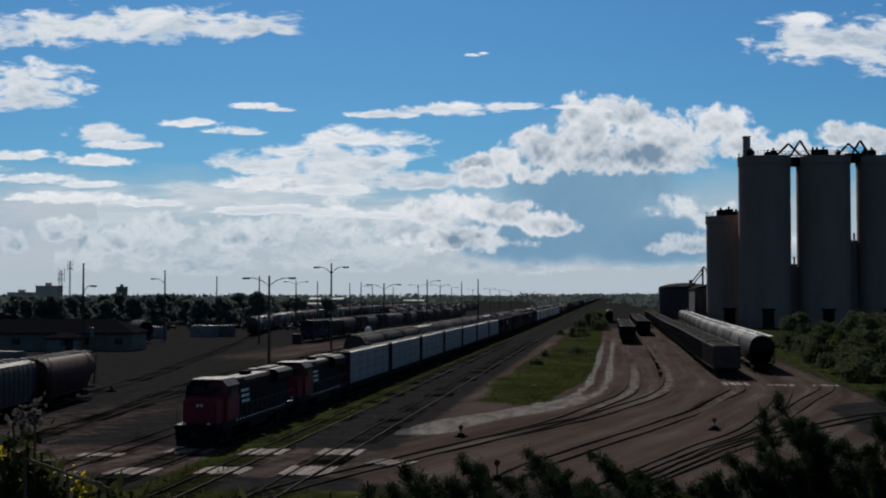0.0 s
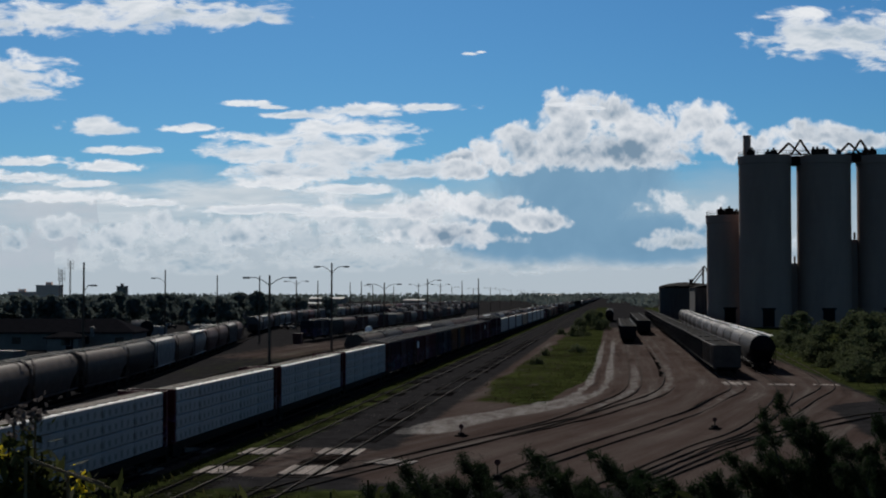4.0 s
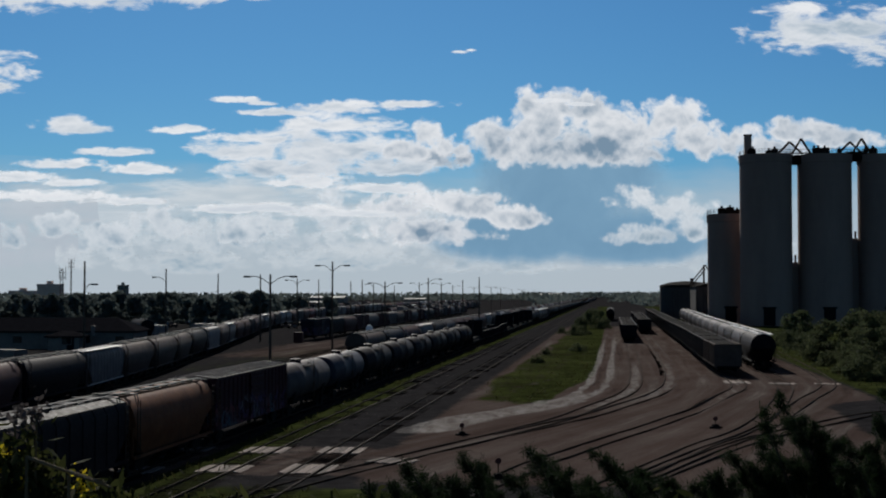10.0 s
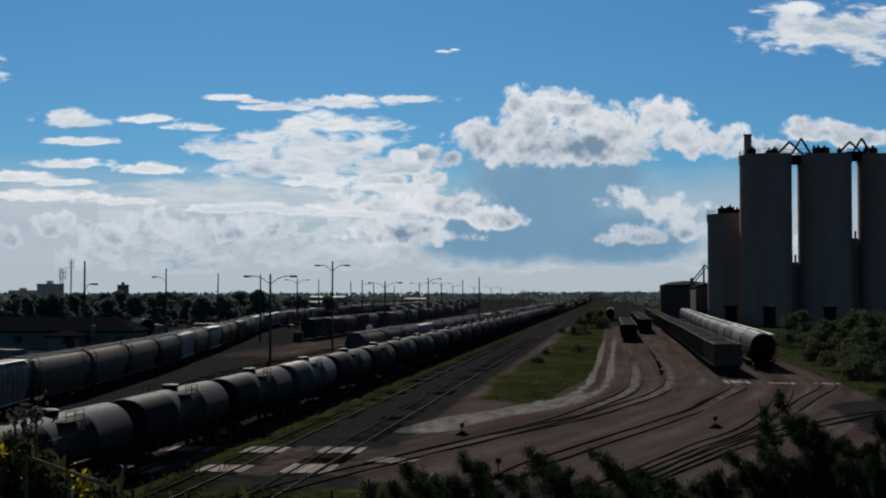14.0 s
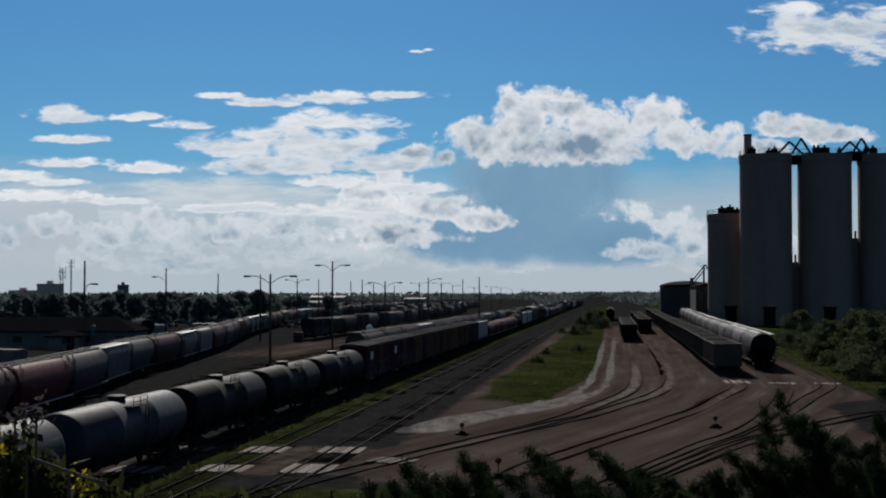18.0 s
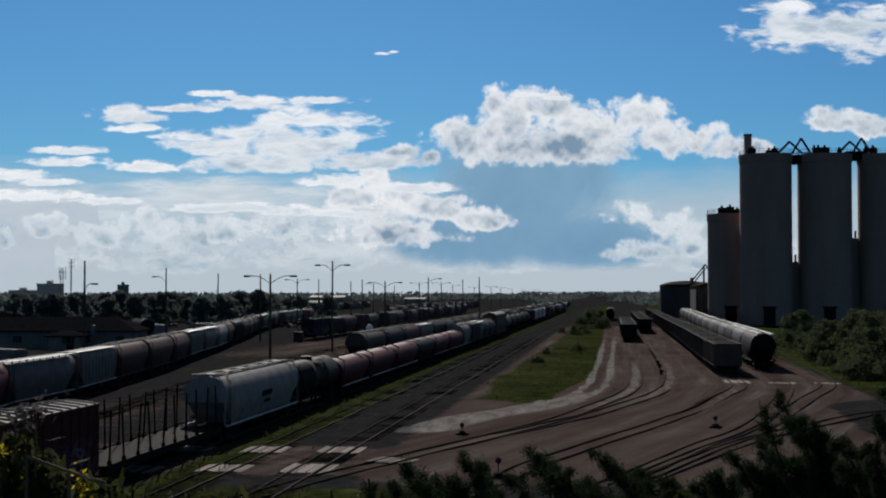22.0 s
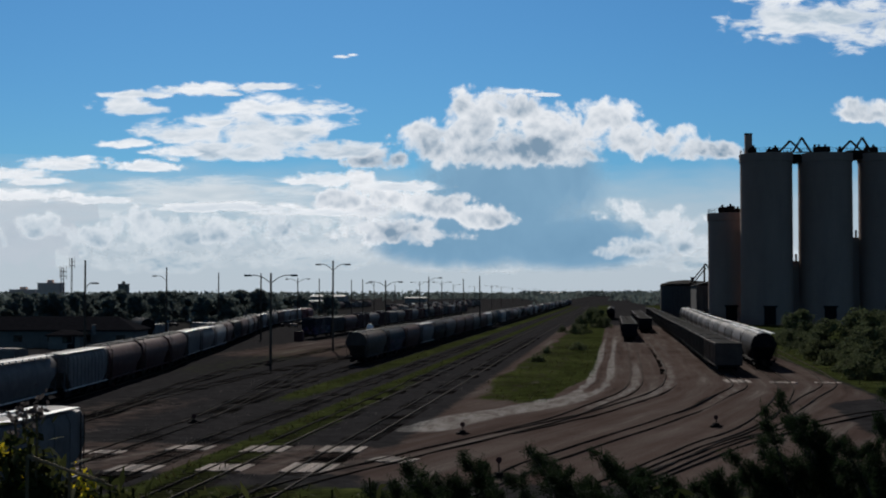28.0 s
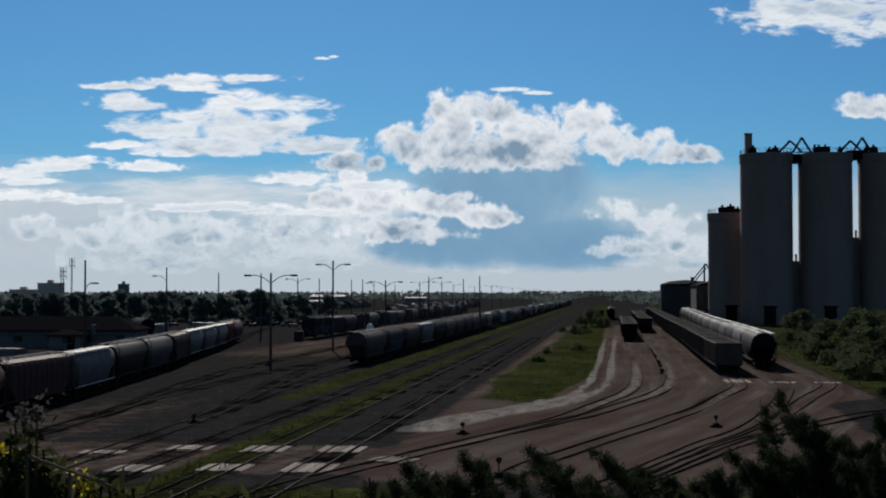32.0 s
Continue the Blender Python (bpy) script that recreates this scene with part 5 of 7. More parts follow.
for cx, cy, top, slot in ((52.0, 381, 47.0, 18.2), (69.0, 383, 48.0, 25.0)):
    link = thing("silo_link", "dark concrete infill and steel bridge between two silos", "link")
    link.matrix_basis = pose(cx, cy, 0)
    part("infill", Shape().box(-2.2, 2.2, 1.0, 3.0, 0, slot).box(-0.25, 0.25, -0.2, 0.4, slot, slot + 2.0), CEMENT, link)
    part("bridge", Shape().box(-2.6, 2.6, -2.5, 2.5, top - 0.8, top + 1.6), DARKP, link)
    for q in (-1.6, 1.6):
        s = Shape()
        w = 3.4 if q < 0 else 2.6
        hgt = 3.4 if q < 0 else 4.3
        s.tube((q - w, -2, 49), (q, -2, 49 + hgt), 0.42, 4).tube((q, -2, 49 + hgt), (q + w, -2, 49), 0.42, 4)
        part("a_frame", s, RUST, link, "dark steel A-frame")
    part("walkway", Shape().box(-6, 6, -2.6, -1.6, 49.0, 49.2).tube((-6, -2.6, 50.2), (6, -2.6, 50.2), 0.07, 4), RUST, link)

CLAD = surface("grey_weathered_cladding", (0.045, 0.045, 0.047), (0.075, 0.073, 0.074), 0.6, 0.95, stretch=(3, 3, 0.3), spec=0.05)
ROOFP = surface("dark_weathered_sheeting", (0.009, 0.009, 0.011), (0.016, 0.016, 0.019), 1.5, 1.0, spec=0.0)
dome = thing("storage_dome", "low dark round storage building with a shallow roof", "building")
dome.matrix_basis = pose(27.0, 485, 0)
part("wall", Shape().disc_z([(0, 9.6), (11.6, 9.6)], 36), CLAD, dome)
part("roof", Shape().disc_z([(11.6, 9.8), (12.4, 9.3), (13.3, 6.2), (13.7, 2.5), (13.8, 0.4)], 36), DARKP, dome)
part("vent_pipe", Shape().disc_z([(12, 0.6), (14.6, 0.6), (14.8, 0.8)], 10, 1.8, -4), DARKP, dome)
shed = thing("loading_shed", "dark steel loading shed under the silos", "building")
shed.matrix_basis = pose(31.5, 420, 0)
part("wall", Shape().box(-6, 6, -14, 14, 4.0, 11.5), CLAD, shed)
part("roof", Shape().loft([[(-6.4, y, 11.4), (6.4, y, 11.4), (0, y, 13.0)] for y in (-14.3, 14.3)]), DARKP, shed)
for x in (-5.6, 5.6):
    for y in (-13, -4, 5, 13):
        part("column", Shape().box(x - 0.25, x + 0.25, y - 0.25, y + 0.25, 0, 4.1), RUST, shed)
gantry = thing("conveyor_gantry", "inclined steel conveyor truss on a mast", "conveyor")
gantry.matrix_basis = pose(31.0, 450, 0)
s = Shape()
for a, b in (((-5, 0, 12), (0.5, 0, 19)), ((0.5, 0, 19), (3.5, 0, 13)), ((-4, 0, 12), (0.5, 0, 17.5))):
    s.tube(a, b, 0.22, 5)
part("truss", s, RUST, gantry)
part("mast", Shape().box(-0.3, 0.3, -0.3, 0.3, 0, 18.8), RUST, gantry)

# ---- buildings and far structures on the other side ----
WALLP = surface("cream_cladding", (0.13, 0.118, 0.108), (0.19, 0.172, 0.158), 0.6, 0.8, spec=0.15)
BRICKY = surface("beige_block", (0.6, 0.43, 0.35), (0.7, 0.51, 0.42), 0.3, 0.9)


def long_house(x, y, turn, length, depth, eave, ridge, nwin, label):
    e = thing("yard_office", label, "building")
    e.matrix_basis = pose(x, y, 0, 0, 0, turn)
    hl, hd = length / 2, depth / 2
    part("wall", Shape().box(-hl, hl, -hd, hd, 0, eave), WALLP, e)
    a, b, c = hl + 0.5, hd + 0.6, max(0.2, hl - hd * 0.8)
    part("roof", Shape().add([(-a, -b, eave - 0.12), (a, -b, eave - 0.12), (a, b, eave - 0.12), (-a, b, eave - 0.12), (-a, -b, eave + 0.1), (a, -b, eave + 0.1), (a, b, eave + 0.1), (-a, b, eave + 0.1), (-c, 0, ridge + 0.3), (c, 0, ridge + 0.3)],
                             [(3, 2, 1, 0), (0, 1, 5, 4), (1, 2, 6, 5), (2, 3, 7, 6), (3, 0, 4, 7), (4, 5, 9, 8), (5, 6, 9), (6, 7, 8, 9), (7, 4, 8)]), ROOFP, e)
    for k in range(nwin):
        q = -hl + (k + 0.6) * length / nwin
        w = part("window", Shape().box(q - 0.75, q + 0.75, -hd - 0.04, -hd + 0.1, 1.1, 2.2), GLASS, e)
        part("frame", Shape().box(q - 0.85, q + 0.85, -hd - 0.08, -hd - 0.01, 2.2, 2.32).box(q - 0.85, q + 0.85, -hd - 0.1, -hd - 0.01, 1.0, 1.1).box(q - 0.85, q - 0.75, -hd - 0.08, -hd - 0.01, 1.1, 2.2).box(q + 0.75, q + 0.85, -hd - 0.08, -hd - 0.01, 1.1, 2.2), WALLP, w)
    part("door", Shape().box(-hl + 3.0, -hl + 4.2, -hd - 0.06, -hd + 0.05, 0.05, 2.15), CAR_PAINT["dark"], e)
    part("roof_vent", Shape().disc_z([(ridge - 0.4, 0.3), (ridge + 1.0, 0.3), (ridge + 1.05, 0.42), (ridge + 1.2, 0.2)], 10, -hl + 7, -1.2), ZINC, e)
    return e


long_house(-101.0, 207.8, 7.4, 45, 10, 2.95, 4.9, 8, "long low yard office with a grey shingled roof and dark windows")
long_house(-87.4, 200.9, 7.4, 5, 4, 2.3, 2.9, 1, "small lean-to annexe beside the yard office")


def box_building(x, y, w, d, h, floors, cols, label, mat):
    e = thing("apartment_block", label, "building")
    e.matrix_basis = pose(x, y, 0, 0, 0, 8)
    part("wall", Shape().box(-w / 2, w / 2, -d / 2, d / 2, 0, h), mat, e)
    part("roof", Shape().box(-w / 2 - 0.3, w / 2 + 0.3, -d / 2 - 0.3, d / 2 + 0.3, h, h + 0.6).box(-w * 0.15, w * 0.1, -2, 2, h + 0.6, h + 3), mat, e)
    for f in range(floors):
        for c in range(cols):
            q = -w / 2 + (c + 0.5) * w / cols
            z = 1.2 + f * (h - 1) / floors
            part("window", shared(("bwin", round(w / cols, 1)), lambda: Shape().box(-w / cols * 0.3, w / cols * 0.3, -0.05, 0.1, 0, 1.5).mesh("window", GLASS)), None, e, at=(q, -d / 2, z))


box_building(-454, 1010, 18, 14, 16.5, 0, 0, "beige apartment block beyond the trees", BRICKY)
box_building(-470, 1210, 9, 9, 17, 5, 3, "narrow grey elevator building beyond the trees", WALLP)
box_building(-543, 1150, 24, 14, 11.5, 0, 0, "long beige block on the skyline", BRICKY)


def far_shed(x, y, w, d, h, mat, label):
    e = thing("warehouse", label, "building")
    e.matrix_basis = pose(x, y, 0)
    part("wall", Shape().box(-w / 2, w / 2, -d / 2, d / 2, 0, h), mat, e)
    part("roof", Shape().loft([[(q, -d / 2 - 0.3, h), (q, d / 2 + 0.3, h), (q, 0, h + d * 0.09)] for q in (-w / 2 - 0.3, w / 2 + 0.3)]), ZINC, e)


far_shed(-260, 1180, 32, 18, 5.5, WALLP, "white-roofed warehouse behind the yard")
far_shed(-150, 990, 16, 10, 5, WALLP, "pale shed behind the yard")
far_shed(-95, 2050, 34, 20, 8, WHITEP, "bright white-roofed warehouse in the distance")
far_shed(-175, 760, 12, 8, 4, WALLP, "small pale shed among yard tracks")


def lattice_mast(x, y, h, w=0.9):
    e = thing("radio_mast", "thin dark steel lattice mast with short cross arms", "mast")
    e.matrix_basis = pose(x, y, 0)
    s = Shape()
    for dx, dy in ((-w, -w), (w, -w), (0, w)):
        s.tube((dx, dy, 0), (dx * 0.5, dy * 0.5, h), 0.12, 4)
    n = int(h / 1.6)
    for k in range(n):
        s.tube((-w, -w, k * h / n), (w * 0.7, -w * 0.7, (k + 1) * h / n), 0.06, 4)
    part("tower", s, RUST, e)
    s = Shape()
    for z in (h - 1.5, h - 3):
        s.box(-1.1, 1.1, -0.1, 0.1, z - 0.1, z + 0.1)
    for q in (-1.1, 1.1):
        s.tube((q, 0, h - 4), (q, 0, h + 0.5), 0.08, 4)
    part("antenna", s, RUST, e)


lattice_mast(-180.2, 410, 17.6, 0.7)
lattice_mast(-216, 500, 23, 0.35)


def lamp_pole(x, y, h, arms, label="tall wooden yard lamp pole with curved lamp arms", arm_z=0.3, reach=2.6):
    e = thing("lamp_pole", label, "street lamp", "yard lamp poles")
    e.matrix_basis = pose(x, y, land(x, y), 0, 0, 0)
    part("pole", Shape().tube((0, 0, -0.1), (0, 0, h), 0.19, 10, 0.12), WOOD, e)
    for sgn in arms:
        s = Shape()
        pts = [(0, 0, h - arm_z - 1.0), (sgn * reach * 0.35, 0, h - arm_z - 0.35), (sgn * reach * 0.7, 0, h - arm_z), (sgn * reach, 0, h - arm_z + 0.03)]
        for a, b in zip(pts, pts[1:]):
            s.tube(a, b, 0.055, 6)
        arm = part("arm", s, ZINC, e)
        part("lamp_head", Shape().cbox(min(sgn * reach, sgn * (reach + 0.9)), max(sgn * reach, sgn * (reach + 0.9)), -0.2, 0.2, h - arm_z - 0.14, h - arm_z + 0.1, 0.06), ZINC, arm)
    return e


lamp_pole(-43.4, 162.3, 11.7, (-1, 1))
lamp_pole(-43.4, 199.6, 14.2, (-1, 1), arm_z=0.6, reach=1.9)
lamp_pole(-72.8, 173, 13.7, (1,), arm_z=3.2, reach=1.0, label="tall wooden pole with a single low lamp")
lamp_pole(-88.2, 250, 14.2, (-1,), arm_z=1.7, reach=2.0, label="tall wooden pole with a single lamp arm")
lamp_pole(-89.9, 290, 13.7, ())
lamp_pole(-44.6, 254, 11.6, (-1, 1))
for k, (px, top, arms) in enumerate(((741, 500, (-1, 1)), (757, 492, (1,)), (780, 500, (-1, 1)), (818, 496, ()), (847, 491, ()), (525, 494, (-1, 1)), (563, 495, ()), (620, 498, ()), (640, 496, ()),
                                     (868, 507, (-1, 1)), (885, 509, (-1, 1)), (905, 511, (-1,)), (922, 512, (-1, 1)), (945, 513, (-1, 1)), (660, 502, (-1,)), (460, 486, ()), (697, 505, ()), (800, 505, (1,)), (838, 508, (-1, 1)))):
    hp = 13.0
    dep = (hp - EYE_Z) * LENS / (520 - top)
    xx = (px - 1082) * 0.9917 * dep / LENS
    lamp_pole(xx, (dep + xx * 0.1281) / 0.9917, hp, arms, "distant wooden yard pole" + (" with lamp arms" if arms else ""), reach=2.4)


# ---- parked things by the yard office ----
def container(x, y, turn, tone, label):
    e = thing("shipping_container", label, "container")
    e.matrix_basis = pose(x, y, 0, 0, 0, turn)
    s = Shape().box(-1.2, 1.2, -3, 3, 0.1, 2.6)
    for k in range(22):
        yy = -2.9 + k * 0.265
        for q in (-1.2, 1.2):
            s.box(q - 0.03, q + 0.03, yy, yy + 0.13, 0.2, 2.5)
    part("box", s, CAR_PAINT[tone], e)
    part("door", Shape().box(-1.15, -0.02, -3.06, -2.98, 0.2, 2.5).box(0.02, 1.15, -3.06, -2.98, 0.2, 2.5), CAR_PAINT[tone], e)


container(-96, 265, 60, "white", "white steel container standing on gravel")
container(-88.7, 277, 70, "white", "white steel container beside parked equipment")
container(-85.6, 279, 80, "pale", "pale grey container beside parked equipment")


def pickup(x, y, turn, tone, label):
    e = thing("parked_truck", label, "car")
    e.matrix_basis = pose(x, y, 0, 0, 0, turn)
    part("body", Shape().cbox(-0.95, 0.95, -2.7, 2.7, 0.45, 1.05, 0.12), CAR_PAINT[tone], e)
    part("cabin", Shape().loft([[(-0.85, -0.9, 1.05), (0.85, -0.9, 1.05), (0.85, 1.3, 1.05), (-0.85, 1.3, 1.05)], [(-0.7, -0.4, 1.75), (0.7, -0.4, 1.75), (0.7, 0.9, 1.75), (-0.7, 0.9, 1.75)]]), GLASS, e)
    for q in (-0.85, 0.85):
        for w in (-1.7, 1.7):
            part("wheel", Shape().disc_x([(q - 0.12, 0.3), (q - 0.1, 0.37), (q + 0.1, 0.37), (q + 0.12, 0.3)], 12, w, 0.37), DARKP, e)


rngp = random.Random(4)
for k in range(16):
    pickup(-128 + k * 3.6 + rngp.uniform(-0.6, 0.6), 335 + (k % 3) * 14 + rngp.uniform(-2, 2), 40 + rngp.uniform(-8, 8), rngp.choice(["white", "pale", "dark", "grey", "navy"]), "parked vehicle in a gravel lot beyond the office")

barrier = thing("concrete_block", "pale rectangular tank lying by the track", "tank")
barrier.matrix_basis = pose(-78.5, 160, 0, 0, 0, 70)
part("shell", Shape().cbox(-1.2, 1.2, -3.4, 3.4, 0.1, 2.0, 0.3), WALLP, barrier)
vessel = thing("storage_tank", "white upright storage tank standing behind the hopper cars", "tank")
vessel.matrix_basis = pose(-40.4, 215, 0)
part("shell", Shape().disc_z([(0, 0.6), (3.3, 0.6), (3.7, 0.5), (3.9, 0.3), (3.98, 0.1)], 18), WHITEP, vessel)
part("skirt", Shape().disc_z([(-0.05, 0.8), (0.35, 0.8), (0.38, 0.72)], 18), BOGIE, vessel)
hut = thing("signal_cabinet", "small dark trackside relay cabinet", "cabinet")
hut.matrix_basis = pose(-58.2, 238, 0)
part("case", Shape().cbox(-0.8, 0.8, -0.7, 0.7, 0, 2.0, 0.08), CAR_PAINT["brown"], hut)


# ---- the passing freight train: boundaries along the train, kind, paint, options ----
CONSIST = [
    (77.9, "loco", "black", {}), (99.3, "loco", "black", {})]
CONSIST += [(119.1 + 23.5 * k, "lumber", "white", {}) for k in range(7)]
REST = [
    (278.2, "box", "purple", {}), (297.5, "box", "maroon", {"mark": True}), (317.6, "box", "navy", {}), (335.0, "box", "ochre", {"dark_door": True}), (353.3, "box", "purple", {}), (369.9, "box", "maroon", {}), (385.0, "box", "maroon", {"mark": True}), (400.0, "box", "purple", {"top": 4.95}),
    (424.2, "lumber", "white", {}), (447.5, "lumber", "white", {}), (470.9, "lumber", "white", {}), (494.4, "lumber", "tan", {}), (518.7, "lumber", "white", {}), (541.5, "lumber", "white", {}), (565.4, "lumber", "white", {}), (588.6, "lumber", "white", {}),
    (611.3, "box", "maroon", {"mark": True}), (630.0, "gon", "dark", {}), (650.0, "hopper", "tan", {}), (668.0, "hopper", "orange", {}), (684.1, "ribbed", "brown", {}), (702.1, "hopper", "orange", {}), (718.0, "ribbed", "maroon", {}),
    (736.0, "gon", "black", {}), (754.0, "gon", "black", {}), (772.0, "gon", "black", {}), (790.0, "gon", "black", {"top": 3.0}),
    (806.5, "box", "brown", {}), (820.0, "box", "brown", {}), (835.0, "ribbed", "dark", {}), (853.4, "hopper", "orange", {}), (867.3, "box", "purple", {}),
    (885.3, "tank", "grey", {}), (901.5, "tank", "blue", {}), (917.0, "tank", "dark", {}), (933.2, "tank", "dark", {}), (949.4, "tank", "dark", {"mark": True}), (965.3, "tank", "dark", {}), (981.7, "tank", "dark", {}), (999.0, "tank", "black", {}),
    (1016.5, "flat", "dark", {}), (1034.5, "gon", "black", {}), (1053.4, "gon", "dark", {}), (1072.3, "gon", "black", {"top": 2.9}), (1091.3, "flat", "dark", {}), (1110.6, "flat", "dark", {}), (1130.0, "flat", "dark", {}), (1149.8, "flat", "dark", {}), (1169.4, "flat", "dark", {}),
    (1188.7, "tank", "dark", {}), (1209.2, "tank", "dark", {"mark": True}), (1227.5, "hopper", "grey", {"bright": True, "low": 0.95}), (1244.2, "hopper", "grey", {"bright": True, "low": 0.95}), (1261.3, "hopper", "grey", {"bright": True, "low": 0.95}), (1279.0, "ribbed", "grey", {"bright": True}),
    (1295.8, "tank", "black", {}), (1311.0, "tank", "black", {}), (1326.0, "tank", "black", {}), (1341.2, "tank", "dark", {}), (1357.5, "tank", "blue", {}), (1375.1, "tank", "dark", {}), (1391.5, "tank", "dark", {"mark": True}), (1408.2, "tank", "black", {}), (1425.0, "tank", "blue", {}), (1441.0, "tank", "dark", {}), (1457.9, "tank", "dark", {})]
REST += [(1472.5 + 16.2 * k, "tank", "dark" if k % 3 else "black", {"mark": True} if k % 4 == 1 else {}) for k in range(13)]
REST += [(1683.2, "tank", "blue", {}), (1699.6, "tank", "blue", {}), (1716.5, "tank", "dark", {"mark": True}), (1731.0, "tank", "dark", {}), (1748.2, "tank", "dark", {}), (1765.1, "tank", "dark", {}), (1782.6, "tank", "dark", {}), (1801.8, "tank", "dark", {}), (1816.4, "tank", "blue", {}), (1832.6, "tank", "blue", {}), (1849.6, "tank", "dark", {}), (1866.8, "tank", "dark", {}), (1884.0, "tank", "dark", {}),
    (1903.3, "box", "maroon", {"mark": True}), (1918.0, "box", "maroon", {"mark": True}), (1934.4, "box", "ochre", {"dark_door": True}), (1952.9, "box", "ochre", {"dark_door": True}), (1968.0, "box", "ochre", {}), (1983.0, "box", "ochre", {"dark_door": True}), (1997.0, "box", "brown", {}),
    (2011.8, "lumber", "white", {}), (2032.6, "hopper", "red", {"low": 0.74}), (2048.6, "hopper", "red", {"low": 0.74}), (2064.6, "hopper", "red", {"low": 0.74}), (2081.0, "hopper", "red", {"low": 0.74}), (2098.1, "hopper", "red", {"low": 0.74}), (2113.5, "tank", "dark", {}),
    (2130.0, "lumber", "white", {}), (2152.2, "lumber", "white", {}), (2175.3, "rack", "tan", {}), (2203.0, "box", "ochre", {"dark_door": True}), (2219.4, "box", "maroon", {}), (2241.8, "stake", "dark", {}), (2261.5, "hopper", "white", {"stripe": True}), (2281.7, "tank", "black", {}),
    (2297.4, "hopper", "red", {"low": 0.74}), (2311.3, "hopper", "red", {"low": 0.74}), (2327.4, "hopper", "red", {"low": 0.74}), (2344.5, "hopper", "dark", {"low": 0.76}), (2360.0, "hopper", "red", {"low": 0.74}), (2376.2, "hopper", "red", {"low": 0.74}),
    (2394.2, "hopper", "white", {}), (2406.4, "ribbed", "grey", {}), (2418.9, "hopper", "pale", {}), (2430.3, "hopper", "grey", {"low": 0.93}), (2441.8, "hopper", "grey", {"low": 0.93}), (2454.5, "rack", "tan", {}),
    (2481.0, "tank", "blue", {"mark": True}), (2498.6, "tank", "black", {}), (2517.0, "tank", "black", {}), (2535.0, "tank", "black", {}), (2553.5, "tank", "black", {}), (2571.0, "box", "purple", {}),
    (2593.3, "lumber", "tarp", {}), (2616.0, "lumber", "tarp", {}), (2639.0, "lumber", "tarp", {}), (2662.2, "box", "navy", {}), (2684.5, "box", "orange", {}),
    (2705.0, "tank", "black", {}), (2721.5, "hopper", "grey", {}), (2739.5, "ribbed", "dark", {}), (2757.5, "tank", "black", {}), (2774.0, "tank", "dark", {}), (2790.5, "hopper", "pale", {}), (2807.5, "tank", "dark", {}),
    (2824.0, "tank", "cream", {}), (2841.0, "box", "maroon", {}), (2858.8, "ribbed", "white", {}), (2877.3, "ribbed", "pale", {}), (2897.6, "end", "", {})]

CONSIST += [(c + 5.5, *rest) for c, *rest in REST]

# speed of the passing train over time, metres a second
SPEED = [(0, 6.0), (0.6, 13.0), (1.0, 17.0), (1.4, 22.0), (1.8, 30.5), (2.2, 38.0), (2.7, 50.0), (3.25, 58.5), (3.5, 61.1), (4.5, 78), (5.5, 92.8), (6.2, 103.3), (7, 113.8), (8.5, 126.5), (10.2, 132.8), (12.2, 132.8), (13, 139.1), (14, 132.8), (15.2, 115.9),
         (16.5, 104.3), (18, 105.4), (19.5, 102.2), (20.5, 101.2), (22.5, 95.9), (23.5, 103.3), (24.5, 109.6), (25.3, 114.9), (27.5, 117), (28.5, 115.9), (32, 115.9)]


def gone(t, speeds=SPEED):
    """Metres travelled by t."""
    d = 0.0
    for (t0, v0), (t1, v1) in zip(speeds, speeds[1:]):
        if t <= t0:
            break
        u = min(t, t1)
        vu = v0 + (v1 - v0) * (u - t0) / (t1 - t0)
        d += (v0 + vu) / 2 * (u - t0)
    return d


TRAIN = []
TRAIN_UNIT = 1.1    # metres to one unit of the train's table
for (c0, kind, tone, more), nxt in zip(CONSIST, CONSIST[1:]):
    L = (nxt[0] - c0) * TRAIN_UNIT
    more = dict(more)
    ob = stock(kind, L, tone, 2, **more)
    TRAIN.append((ob, (c0 + nxt[0]) / 2 * TRAIN_UNIT))
TIMES_T = [0, 0.5, 1, 1.5, 2, 2.5, 3, 3.5, 4.5, 5.5] + [6.5 + k for k in range(22)] + [28.5, 32]


# ---- the shunted string on the curved lead ----
Q_MOVE = [(0, 0), (0.4, 14), (0.8, 30), (1.2, 46), (1.6, 63), (2, 77), (2.4, 88), (2.8, 97), (3.2, 106), (3.5, 115), (4.5, 147), (5.5, 169.5), (5.9, 174), (6.5, 176), (13.2, 176), (13.45, 173), (13.7, 161.5), (13.9, 153.5), (14.1, 142), (14.4, 123.7),
          (15.4, 57), (16.5, -30), (17.5, -118), (18.6, -217), (19.5, -297), (20, -337), (20.5, -380), (21.1, -430), (21.6, -459), (22.0, -472), (22.4, -476), (28.5, -476), (29.2, -478.5), (29.5, -481), (29.8, -489), (30.1, -507), (30.5, -540), (31, -582), (31.5, -625), (32, -668)]
PUSHED = "brown grey brown brown pale tan white dark tan tan tan pale dark brown dark brown dark brown brown grey brown".split()
STOOD = ("grey pale brown grey pale pale brown grey brown red grey pale grey brown pale white brown grey brown brown dark pale pale pale brown orange orange cream red red pale "
         "pale brown brown brown pale pale white brown dark brown grey brown brown pale dark grey brown pale pale pale red red").split()
SHUNT = []
HOP = 15.0 * PLAN
for k, tone in enumerate(PUSHED):
    SHUNT.append((stock("hopper" if (k * 7) % 5 != 2 else "ribbed", HOP, tone, 1), 63.0 * PLAN - HOP * (k + 0.5), True))
